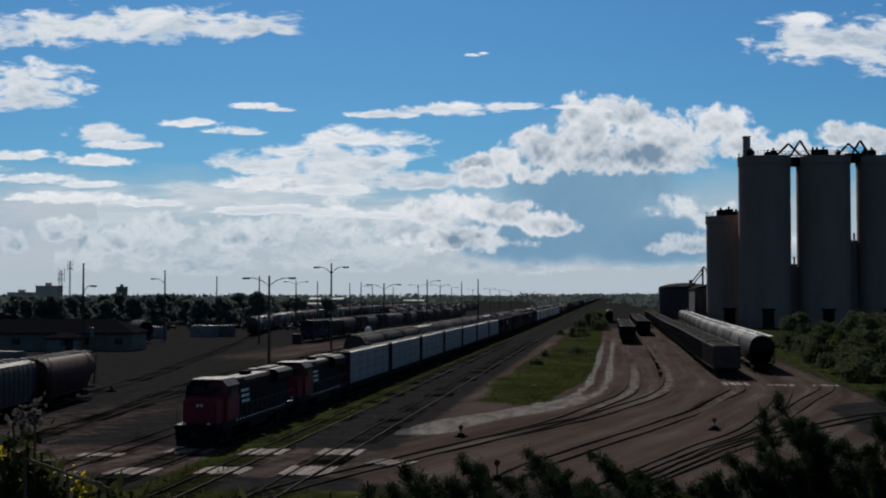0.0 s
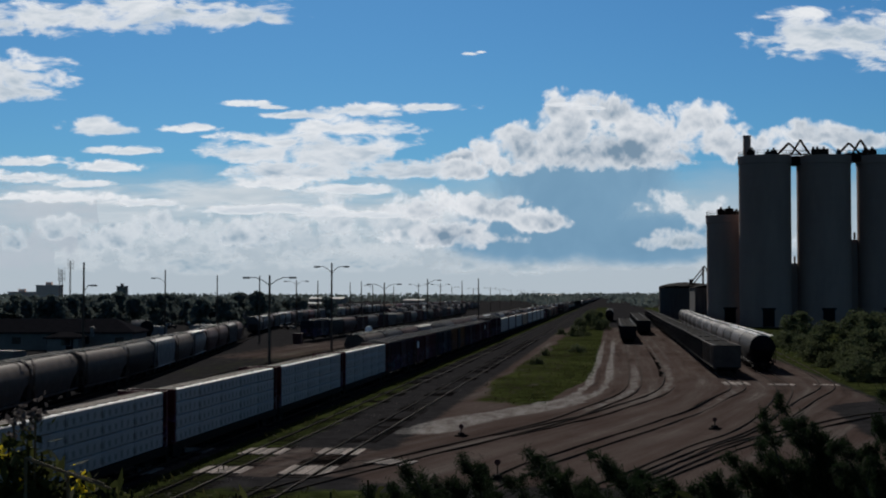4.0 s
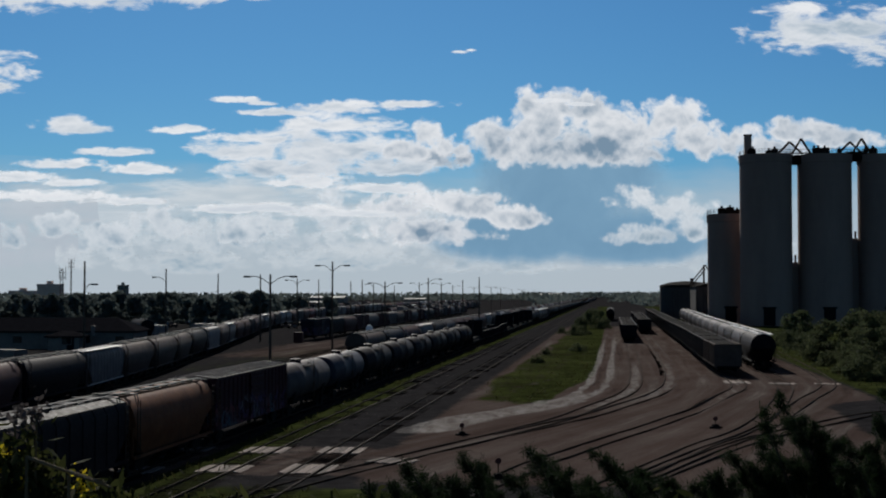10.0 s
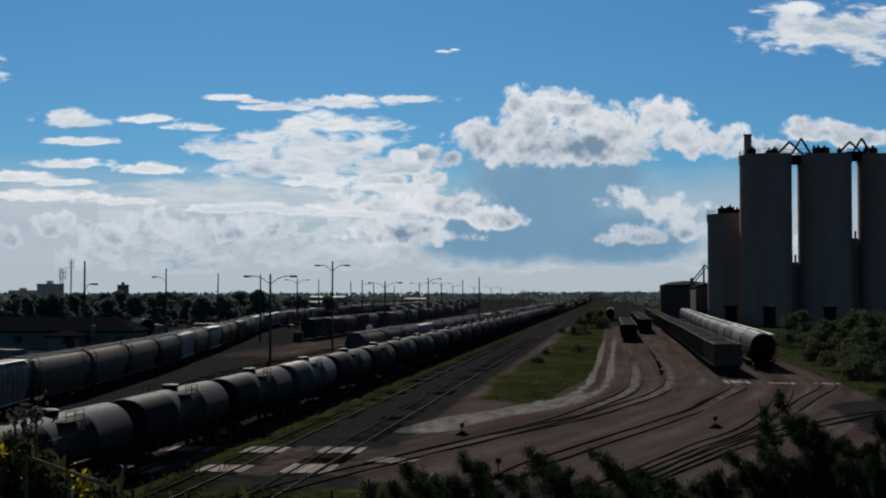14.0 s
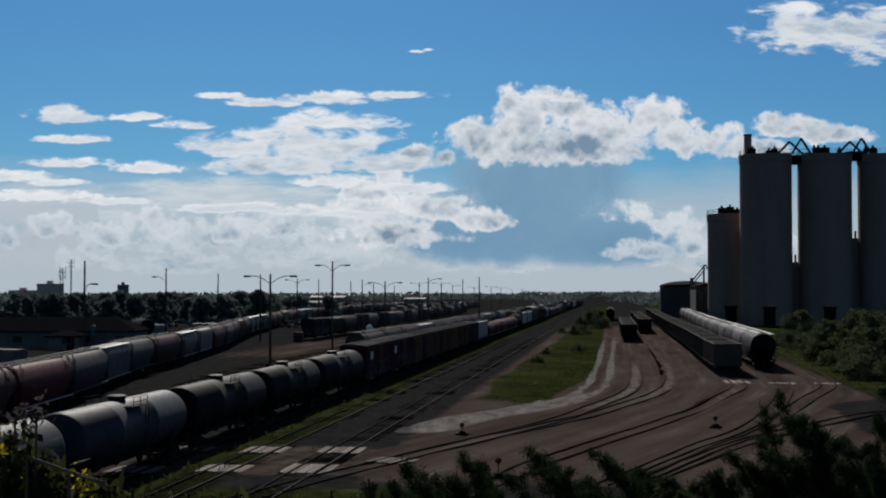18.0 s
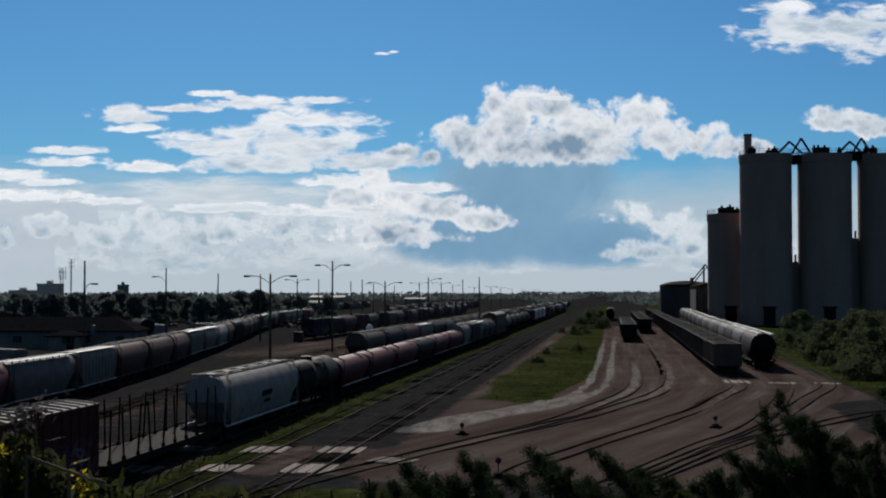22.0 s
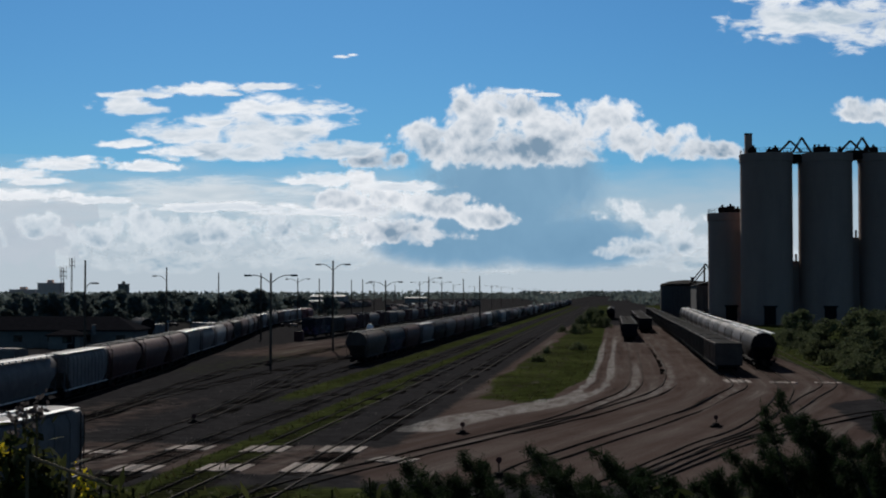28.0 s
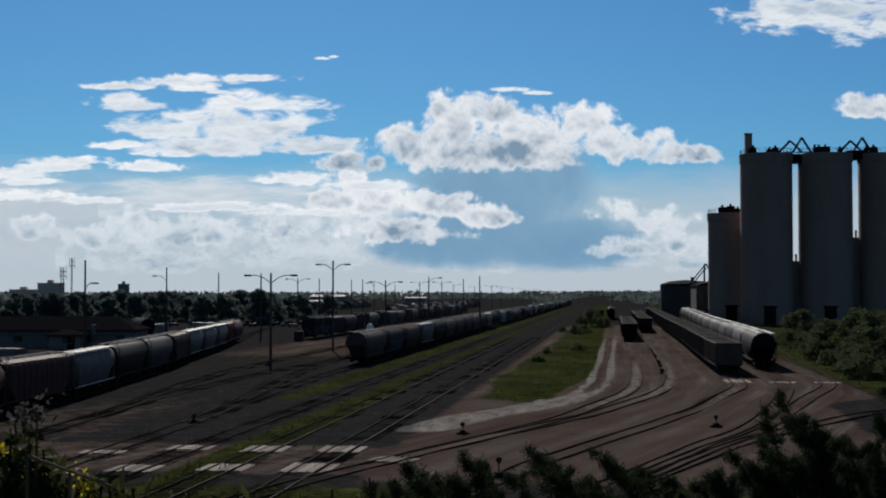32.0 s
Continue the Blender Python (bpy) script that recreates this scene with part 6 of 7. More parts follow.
for k, tone in enumerate(STOOD):
    SHUNT.append((stock("hopper" if (k * 11) % 4 != 1 else "ribbed", HOP, tone, 1), 63.0 * PLAN + HOP * (k + 0.5), False))


def shunt_pose(e, q):
    x, y, h = along(LINE_2, S_2 + e / PLAN + q)
    return pose(x * PLAN, y * PLAN, RAIL_TOP, 0, 0, h)


# ---- standing strings ----
def standing(line_or_x, y0, tones, kinds, L=18.0, fine=0, seed=1, bright=False):
    rng = random.Random(seed)
    y = y0
    for k, tone in enumerate(tones):
        kind = kinds[k % len(kinds)]
        ob = stock(kind, L, tone, fine, **({"top": 3.7, "bay": True, "load": 0.12} if kind == "gon" else {"bright": True} if bright else {}))
        if isinstance(line_or_x, tuple):
            x, yy, h = along(line_or_x, y + L / 2 / PLAN)
        else:
            x, yy, h = line_or_x, y + L / 2 / PLAN, 0
        ob.matrix_basis = pose(x * PLAN, yy * PLAN, RAIL_TOP + land(x, yy) * PLAN, 0, 0, h)
        y += (L + rng.uniform(0, 0.15)) / PLAN


standing(-31.8, 159.5, ["tan", "navy", "brown", "pale", "dark", "grey", "brown", "brown", "grey", "brown", "pale", "dark"], ["hopper"], 18.0, 1)
standing(-31.8, 359.5, ["white", "grey", "brown", "pale", "grey", "dark", "brown", "grey", "pale", "brown"] * 4, ["hopper", "ribbed", "hopper", "tank"], 18.0)
standing(spline([(-58.4, 246), (-59.5, 310), (-62, 420), (-70, 700), (-80, 1100)]), 0, ["navy", "dark", "brown", "brown", "grey", "brown", "grey", "tan", "brown", "grey", "brown"] * 2, ["box", "ribbed", "hopper", "box", "hopper"], 18.0)
standing(spline([(-90, 520), (-96, 800), (-100, 1200)]), 0, ["grey", "brown", "tan", "dark", "pale"] * 5, ["box", "hopper", "tank"], 18.0)
standing(spline([(-78, 450), (-84, 700), (-90, 1100)]), 0, ["brown", "pale", "dark", "tan", "grey"] * 5, ["hopper", "box"], 18.0)
standing(spline([(-128, 400), (-140, 600), (-150, 900)]), 0, ["dark", "navy", "pale", "grey", "tan", "brown"] * 4, ["box", "hopper"], 18.0)
standing(spline([(-104.5, 366), (-112, 460), (-124, 620)]), 0, ["white", "pale", "white"], ["hopper"], 14.5)
# strings by the silos
standing(LINE_R3, 12.0, ["tan", "dark"] + ["dark"] * 22, ["gon"], 18.0)
standing(LINE_R4, 20.0, ["dark", "grey", "dark"], ["hopper"], 18.0, 2, bright=True)
standing(LINE_R4, 67.4, ["grey", "dark"] * 8, ["hopper"], 18.0, 1, bright=True)
standing(3.1, 243.5, ["dark"] * 5, ["gon"], 18.0)
standing(7.3, 294.5, ["dark"] * 8, ["gon"], 18.0)
standing(-0.6, 430, ["dark"] * 3, ["hopper"], 18.0)

# a dark hopper car, standing in for the dark switch engine by the office
sw = stock("hopper", 14.5, "dark", 0)
sw.matrix_basis = pose(-90.5 * PLAN, 243 * PLAN, RAIL_TOP, 0, 0, 30)


# ---- plants ----
def leaf_material(name, c1, c2, c3):
    m, nt, nd, lk, bs = nodes_of(name)
    g = nd.new("ShaderNodeNewGeometry")
    r = ramp(nd, [(0.0, c1), (0.5, c2), (1.0, c3)])
    lk.new(g.outputs["Random Per Island"], r.inputs[0])
    n = noisetex(nd, lk, 0.6, 3, 0.6)
    rr = ramp(nd, [(0.3, (0.6, 0.6, 0.6)), (0.7, (1.25, 1.25, 1.25))])
    lk.new(n.outputs[0], rr.inputs[0])
    lk.new(mixc(nd, lk, 1.0, r.outputs[0], rr.outputs[0], "MULTIPLY"), bs.inputs["Base Color"])
    bs.inputs["Roughness"].default_value = 0.85
    bs.inputs["Specular IOR Level"].default_value = 0.08
    tl = nd.new("ShaderNodeBsdfTranslucent")
    lk.new(bs.inputs["Base Color"].links[0].from_socket, tl.inputs["Color"])
    mx = nd.new("ShaderNodeMixShader")
    mx.inputs[0].default_value = 0.4
    lk.new(bs.outputs[0], mx.inputs[1])
    lk.new(tl.outputs[0], mx.inputs[2])
    lk.new(mx.outputs[0], nd["Material Output"].inputs["Surface"])
    return m


LEAF = leaf_material("broad_leaves", (0.045, 0.058, 0.03), (0.065, 0.08, 0.04), (0.085, 0.1, 0.05))
# far leaves paler and bluer: distance haze is put into their colour
LEAF_HAZED = leaf_material("far_leaves_hazed", (0.085, 0.11, 0.105), (0.1, 0.12, 0.115), (0.11, 0.13, 0.12))
NEEDLE = leaf_material("dark_needles", (0.006, 0.012, 0.006), (0.012, 0.022, 0.01), (0.022, 0.036, 0.014))
WEED = leaf_material("weed_leaves", (0.022, 0.024, 0.009), (0.036, 0.038, 0.013), (0.055, 0.052, 0.022))
BANKLEAF = leaf_material("bank_weed_leaves", (0.022, 0.028, 0.01), (0.04, 0.047, 0.015), (0.065, 0.07, 0.024))
STRAW = leaf_material("dry_stalks", (0.1, 0.08, 0.05), (0.16, 0.13, 0.08), (0.22, 0.18, 0.12))
BLOOM = leaf_material("yellow_petals", (0.55, 0.42, 0.02), (0.7, 0.56, 0.03), (0.8, 0.66, 0.06))
FLUFF = leaf_material("pinkish_seed_heads", (0.045, 0.04, 0.04), (0.075, 0.065, 0.065), (0.12, 0.105, 0.1))
BARK = surface("bark", (0.03, 0.024, 0.02), (0.07, 0.055, 0.045), 4, 0.95, stretch=(4, 4, 0.5))


def quads(centres, sizes, seed, mat, name, slim=1.0, up=0.0, along_dir=None):
    """Loose leaves: one small bent quad at each centre."""
    rng = np.random.default_rng(seed)
    c = np.asarray(centres, dtype=float)
    n = len(c)
    a = rng.normal(size=(n, 3))
    a[:, 2] += up
    if along_dir is not None:
        a = a * 0.35 + np.asarray(along_dir, dtype=float)
    a /= np.linalg.norm(a, axis=1)[:, None]
    b = np.cross(a, rng.normal(size=(n, 3)))
    b /= np.linalg.norm(b, axis=1)[:, None]
    s = np.asarray(sizes, dtype=float).reshape(-1, 1) * np.ones((n, 1))
    va = np.stack([c - a * s, c + b * s * 0.55 * slim, c + a * s, c - b * s * 0.55 * slim], axis=1).reshape(-1, 3)
    me = bpy.data.meshes.new(name)
    me.from_pydata(va.tolist(), [], [(4 * i, 4 * i + 1, 4 * i + 2, 4 * i + 3) for i in range(n)])
    me.materials.append(mat)
    return me


def crown_points(rng, h, w, base, n, lobes):
    """Points in a crown made of uneven clumps with gaps between them."""
    cl = []
    for k in range(lobes):
        t = rng.uniform(0, 1)
        z = base + (h - base) * (0.12 + 0.8 * t)
        r = w * 0.5 * (1 - 0.75 * t ** 1.6) * rng.uniform(0.4, 1.0)
        a = rng.uniform(0, 6.283)
        cl.append((r * math.cos(a), r * math.sin(a), z, w * rng.uniform(0.08, 0.2)))
    pts = []
    for k in range(n):
        x, y, z, r = cl[rng.randrange(lobes)]
        v = Vector((rng.gauss(0, 1), rng.gauss(0, 1), rng.gauss(0, 1))).normalized() * r * rng.uniform(0.55, 1.05)
        pts.append((x + v.x, y + v.y, max(base * 0.5, z + v.z * 0.8)))
    return pts


def tree_template(seed, h, w, trunk_h, n, leaf, mat):
    rng = random.Random(seed)
    s = Shape()
    s.tube((0, 0, -0.2), (0.05, 0, trunk_h), 0.035 * h * 0.5, 8, 0.02 * h * 0.5)
    s.tube((0.05, 0, trunk_h), (0.0, 0.1, h * 0.85), 0.02 * h * 0.5, 6, 0.02)
    for k in range(6):
        a = rng.uniform(0, 6.283)
        z = trunk_h * rng.uniform(0.7, 1.5)
        s.tube((0.03, 0, z), (w * 0.32 * math.cos(a), w * 0.32 * math.sin(a), z + h * 0.22), 0.012 * h * 0.5, 5, 0.02)
    trunk = s.mesh("trunk", BARK)
    crown = quads(crown_points(rng, h, w, trunk_h * 0.8, n, 34), np.random.default_rng(seed).uniform(leaf * 0.6, leaf * 1.3, n), seed, mat, "crown")
    return trunk, crown


# tall belt trees get the leaves with haze painted in
TREES = {"tall": [tree_template(s, 11.5, 9.5, 1.2, 4200, 0.5, LEAF_HAZED) for s in (1, 2, 3)],
         "mid": [tree_template(s, 7.0, 6.5, 1.2, 4200, 0.17, LEAF) for s in (4, 5, 6)],
         "bush": [tree_template(s, 3.2, 4.6, 0.35, 2600, 0.13, LEAF) for s in (7, 8)]}


def tree(kind, x, y, turn, name="tree", label="leafy green tree with an uneven crown", sink=0.0):
    k = int(abs(x * 7 + y * 3)) % len(TREES[kind])
    trunk, crown = TREES[kind][k]
    e = thing(name, label, "tree" if name == "tree" else "bush")
    e.matrix_basis = pose(x, y, land(x, y) - sink, 0, 0, turn)
    part("trunk", trunk, None, e)
    part("crown", crown, None, e)
    return e


rt = random.Random(11)
for k in range(96):
    tree("tall", -265 + k * 1.75 + rt.uniform(-2, 2), 395 + rt.uniform(-55, 85), rt.uniform(0, 360), label="dark green tree in the belt behind the yard office", sink=rt.uniform(1.4, 4.6))
for k in range(16):
    tree("mid", 28.0 + (k % 6) * 3.6 + rt.uniform(-1.0, 1.0), 140 + (k // 6) * 16 + (k % 6) * 3 + rt.uniform(-4, 4), rt.uniform(0, 360), label="leafy green roadside tree below the silos", sink=rt.uniform(0.3, 2.4))
for k in range(16):
    tree("bush", 26.6 + (k % 8) * 2.6 + rt.uniform(-0.6, 0.6), 132 + (k // 8) * 12 + (k % 8) * 1.6, rt.uniform(0, 360), "bush", "dense green bush on the verge", sink=rt.uniform(0.2, 1.2))
for k in range(12):
    tree("mid", 34 + k * 6 + rt.uniform(-2, 2), 250 + rt.uniform(-25, 25), rt.uniform(0, 360), label="leafy tree at the foot of the silos", sink=rt.uniform(0.5, 2.5))
for k in range(22):
    y = 134 + k * 4.2 + rt.uniform(-1, 1)
    x = float(np.interp(y, [128, 137, 150, 166, 196, 240], [20.4, 21.3, 22.0, 22.6, 23.9, 25.5])) + 3.6 + 1.3 * (k % 3) + rt.uniform(-0.4, 0.4)
    tree("bush", x, y, rt.uniform(0, 360), "bush", "dark scrubby bush beside the curved spur", sink=rt.uniform(0.3, 1.5))
for x, y, kind, sink in ((-5.6, 343, "mid", 1.8), (-3.6, 352, "mid", 2.2), (-8.0, 338, "bush", 0), (-2.2, 338, "bush", 0.2), (-7.9, 287, "bush", 1.0), (-6.4, 292, "bush", 1.2), (-5.3, 208, "bush", 1.9), (-11, 300, "bush", 1.8), (-9.8, 172, "bush", 2.2), (-10.3, 196, "bush", 2.2)):
    tree(kind, x, y, rt.uniform(0, 360), "bush", "green bush in the rough grass between the tracks", sink)

# far woods along the skyline: too many to count; distance haze is in the leaf colour
pts, sz = [], []
for x0, x1, y0, y1, h, n in ((-900, -330, 560, 1000, 9.5, 5200), (-330, -190, 520, 760, 8.5, 2200), (-1400, -200, 1300, 2400, 12, 7000), (-260, -40, 1700, 2600, 10, 2600), (-60, 90, 900, 1500, 10.5, 2600), (-60, 700, 1800, 3000, 14, 4500), (-220, 160, 2900, 3500, 15, 2200), (60, 400, 430, 800, 10, 3000)):
    for k in range(n):
        x, y = rt.uniform(x0, x1), rt.uniform(y0, y1)
        if y < 2900 and (abs(x + 25) < 14 + y * 0.005 or (abs(x) < 16 and y < 1400)):
            continue
        top = h * (0.75 + 0.35 * noise.noise((x * 0.012, y * 0.012, 3)))
        pts.append((x, y, top * rt.uniform(0.1, 1.0)))
        sz.append(rt.uniform(1.2, 2.4) * (1 + y / 3500))
tagged(new("far_woods", quads(pts, sz, 5, LEAF_HAZED, "far_woods")), "dark green distant woods along the skyline", "woods", kind="stuff")

# rough grass and weeds, too many to count
pts, sz = [], []
for k in range(26000):
    x, y = rt.uniform(-31, 26), 54 + 190 * rt.random() ** 1.6
    g = grass_at(x, y) + noise.noise((x * 0.6, y * 0.35, 1)) * 0.35
    if rt.random() < (g - 0.45) * 1.3:
        pts.append((x, y, land(x, y) + GRADE + rt.uniform(0.02, 0.2)))
        sz.append(rt.uniform(0.08, 0.3))
tagged(new("rough_grass", quads(pts, sz, 6, WEED, "rough_grass", 0.35, 1.2)), "rough green grass and low weeds", "grass", kind="stuff")
pts, sz = [], []
for k in range(5000):
    x, y = rt.uniform(-40, -14), 56 + 90 * rt.random()
    if noise.noise((x * 0.3, y * 0.3, 9)) > 0.12:
        pts.append((x, y, land(x, y) + GRADE + 0.02))
        sz.append(rt.uniform(0.025, 0.07))
STONES = surface("loose_stones", (0.1, 0.085, 0.075), (0.2, 0.175, 0.15), 8, 0.9, spec=0.1)
tagged(new("loose_stones", quads(pts, sz, 8, STONES, "loose_stones", 1.4)), "scattered pale ballast stones", "gravel", kind="stuff")


def sky_point_at(px, py, d):
    m = aim(0, 0)
    return m @ Vector(((px - 784.0) * d / LENS, (441.0 - py) * d / LENS, -d))


def plume(owner, root, tip, seed, needles=900, wide=0.16):
    """One feathery evergreen branch from root to tip: a woody stem with side sprays of fine needles, fuller towards its root."""
    rng = random.Random(seed)
    root, tip = Vector(root), Vector(tip)
    mid = (root + tip) / 2 + Vector((rng.uniform(0.0, 0.1), rng.uniform(-0.05, 0.05), 0.04))

    def at(u):
        return root * (1 - u) ** 2 + mid * 2 * u * (1 - u) + tip * u * u
    s = Shape()
    for i in range(5):
        s.tube(at(i / 5), at((i + 1) / 5), 0.012 - 0.002 * i, 5, 0.01 - 0.002 * i)
    pts, sz, dirs = [], [], []
    axis = (tip - root).normalized()
    n = int(16 + 20 * wide)
    for k in range(n):
        u = (k + rng.random()) / n
        side = Vector((rng.gauss(0, 1), rng.gauss(0, 1), rng.gauss(0, 0.6))).normalized()
        a = at(u)
        reach = wide * (1.15 - u) ** 0.55 * rng.uniform(0.6, 1.15)
        b = a + side * reach * 0.8 + axis * reach * 0.75
        if k % 2 == 0:
            s.tube(a, b, 0.003, 3, 0.0015)
        for q in range(int(needles / n)):
            w = rng.random() ** 0.8
            p = a.lerp(b, w)
            j = 0.02 * (1.1 - 0.6 * w)
            pts.append(p + Vector((rng.gauss(0, j), rng.gauss(0, j), rng.gauss(0, j))))
            sz.append(rng.uniform(0.01, 0.024))
            out = ((b - a).normalized() + Vector((rng.gauss(0, 0.35), rng.gauss(0, 0.35), rng.gauss(0, 0.35)))).normalized()
            dirs.append(tuple(out))
    br = part("branch", s, BARK, owner)
    part("foliage", quads(pts, sz, seed, NEEDLE, "foliage", 0.16, 0.0, dirs), None, br)


def evergreen(label, tips, root_px, seed, d=5.6):
    e = thing("evergreen_shrub", label, "shrub")
    base = sky_point_at(root_px, 1000, d)
    e.matrix_basis = pose(base.x, base.y, land(base.x, base.y))
    inv = e.matrix_basis.inverted()
    rng = random.Random(seed)
    for k, (px, py, w) in enumerate(tips):
        tip = sky_point_at(px, py, d + rng.uniform(-0.5, 0.5))
        root = sky_point_at(px + rng.uniform(60, 130) * (0.5 + 0.5 * w), 985, d + rng.uniform(-0.4, 0.4))
        plume(e, inv @ root, inv @ tip, seed * 50 + k, int(5200 * w), 0.135 * w + 0.025)
    s = Shape()
    top = inv @ sky_point_at(root_px, 960, d)
    for q in range(4):
        s.tube((0.05 * q - 0.08, 0, -0.1), (top.x + 0.2 * (q - 1.5), top.y, top.z), 0.03, 6, 0.015)
    part("trunk", s, BARK, e)
    return e


evergreen("dark feathery evergreen shrub on the bank", [(712, 822, 0.5), (735, 850, 0.6), (770, 858, 0.7), (818, 815, 0.55), (845, 838, 0.7), (800, 860, 0.6), (690, 868, 0.5), (640, 868, 0.4)], 780, 21)
evergreen("dark feathery evergreen shrub with spiky tips", [(930, 800, 0.6), (960, 822, 0.8), (985, 850, 0.9), (1060, 815, 0.6), (1085, 838, 0.9), (1120, 845, 0.9), (1030, 862, 0.8), (895, 850, 0.5), (1170, 858, 0.7)], 1030, 22)
evergreen("large dark evergreen shrub overhanging the bank", [(1385, 722, 0.7), (1350, 740, 0.5), (1410, 755, 0.9), (1440, 780, 1.1), (1480, 790, 1.2), (1340, 790, 0.6), (1300, 818, 0.8), (1520, 800, 1.2), (1565, 700, 0.5), (1558, 760, 1.1), (1400, 830, 1.2), (1460, 850, 1.3), (1540, 860, 1.3), (1345, 850, 1.0), (1270, 858, 0.8), (1225, 868, 0.7)], 1440, 23)


def weed(label, tip, seed, bloom=None, d=4.6, leaves=90, lean=0.0):
    """One tall weed: a stalk, loose leaves and a flower or seed head."""
    rng = random.Random(seed)
    p = sky_point_at(tip[0], tip[1], d)
    e = thing("tall_weed", label, "weed", "weeds on the bank")
    gx = p.x - lean
    z0 = land(gx, p.y)
    e.matrix_basis = pose(gx, p.y, z0)
    h = p.z - z0
    s = Shape()
    pts = [Vector((lean * u * u + 0.02 * math.sin(5 * u + seed), 0.02 * math.cos(4 * u), h * u)) for u in (0, 0.25, 0.5, 0.75, 1)]
    for a, b in zip(pts, pts[1:]):
        s.tube(a, b, 0.006, 5, 0.004)
    part("stalk", s, STRAW if bloom == "fluff" else WEED, e)
    lp = []
    for k in range(leaves):
        u = rng.uniform(0.45, 0.97)
        lp.append((lean * u * u + rng.gauss(0, 0.05), rng.gauss(0, 0.05), h * u + rng.gauss(0, 0.03)))
    part("leaves", quads(lp, [rng.uniform(0.02, 0.055) for _ in lp], seed, BANKLEAF, "leaves", 0.6), None, e)
    if bloom:
        fp = [(lean + rng.gauss(0, 0.022), rng.gauss(0, 0.02), h + rng.gauss(0, 0.028)) for _ in range(60)]
        fl = part("flower" if bloom == "yellow" else "seed_head", quads(fp, [rng.uniform(0.008, 0.02) for _ in fp], seed, BLOOM if bloom == "yellow" else FLUFF, "flower"), None, e)
        fl["kind"] = "stuff"
    return e


weed("yellow-flowered weed on the bank", (3, 810), 31, "yellow")
weed("yellow-flowered weed on the bank", (32, 866), 32, "yellow")
weed("yellow-flowered weed on the bank", (148, 866), 33, "yellow")
weed("tall weed with a faded pinkish seed head", (58, 738), 35, "fluff", leaves=120)
weed("tall weed with a faded pinkish seed head", (28, 748), 36, "fluff", leaves=120)
for k, (px, py) in enumerate(((12, 770), (45, 790), (75, 800), (20, 830), (95, 838), (120, 850), (60, 856), (170, 850), (190, 845), (240, 868), (8, 860), (110, 870), (330, 875), (410, 872), (580, 870), (655, 850), (1195, 872))):
    weed("green leafy weed on the bank", (px, py), 40 + k, None, leaves=240 if px < 200 else 70)
for k, (a, b) in enumerate((((45, 812), (195, 866)), ((120, 838), (185, 858)))):
    pa, pb = sky_point_at(*a, 4.4), sky_point_at(*b, 4.3)
    e = thing("dry_stem", "pale dry stem bent across the weeds", "stem")
    e.matrix_basis = pose(pa.x, pa.y, land(pa.x, pa.y))
    inv = e.matrix_basis.inverted()
    part("stem", Shape().tube((0, 0, 0), inv @ pa, 0.008, 5, 0.006).tube(inv @ pa, inv @ pb, 0.007, 5, 0.004), STRAW, e)


# ---- clouds: far sheets of the sky that drift slowly ----
DRIFT = []
CLOUD_DEPTH = 4000.0


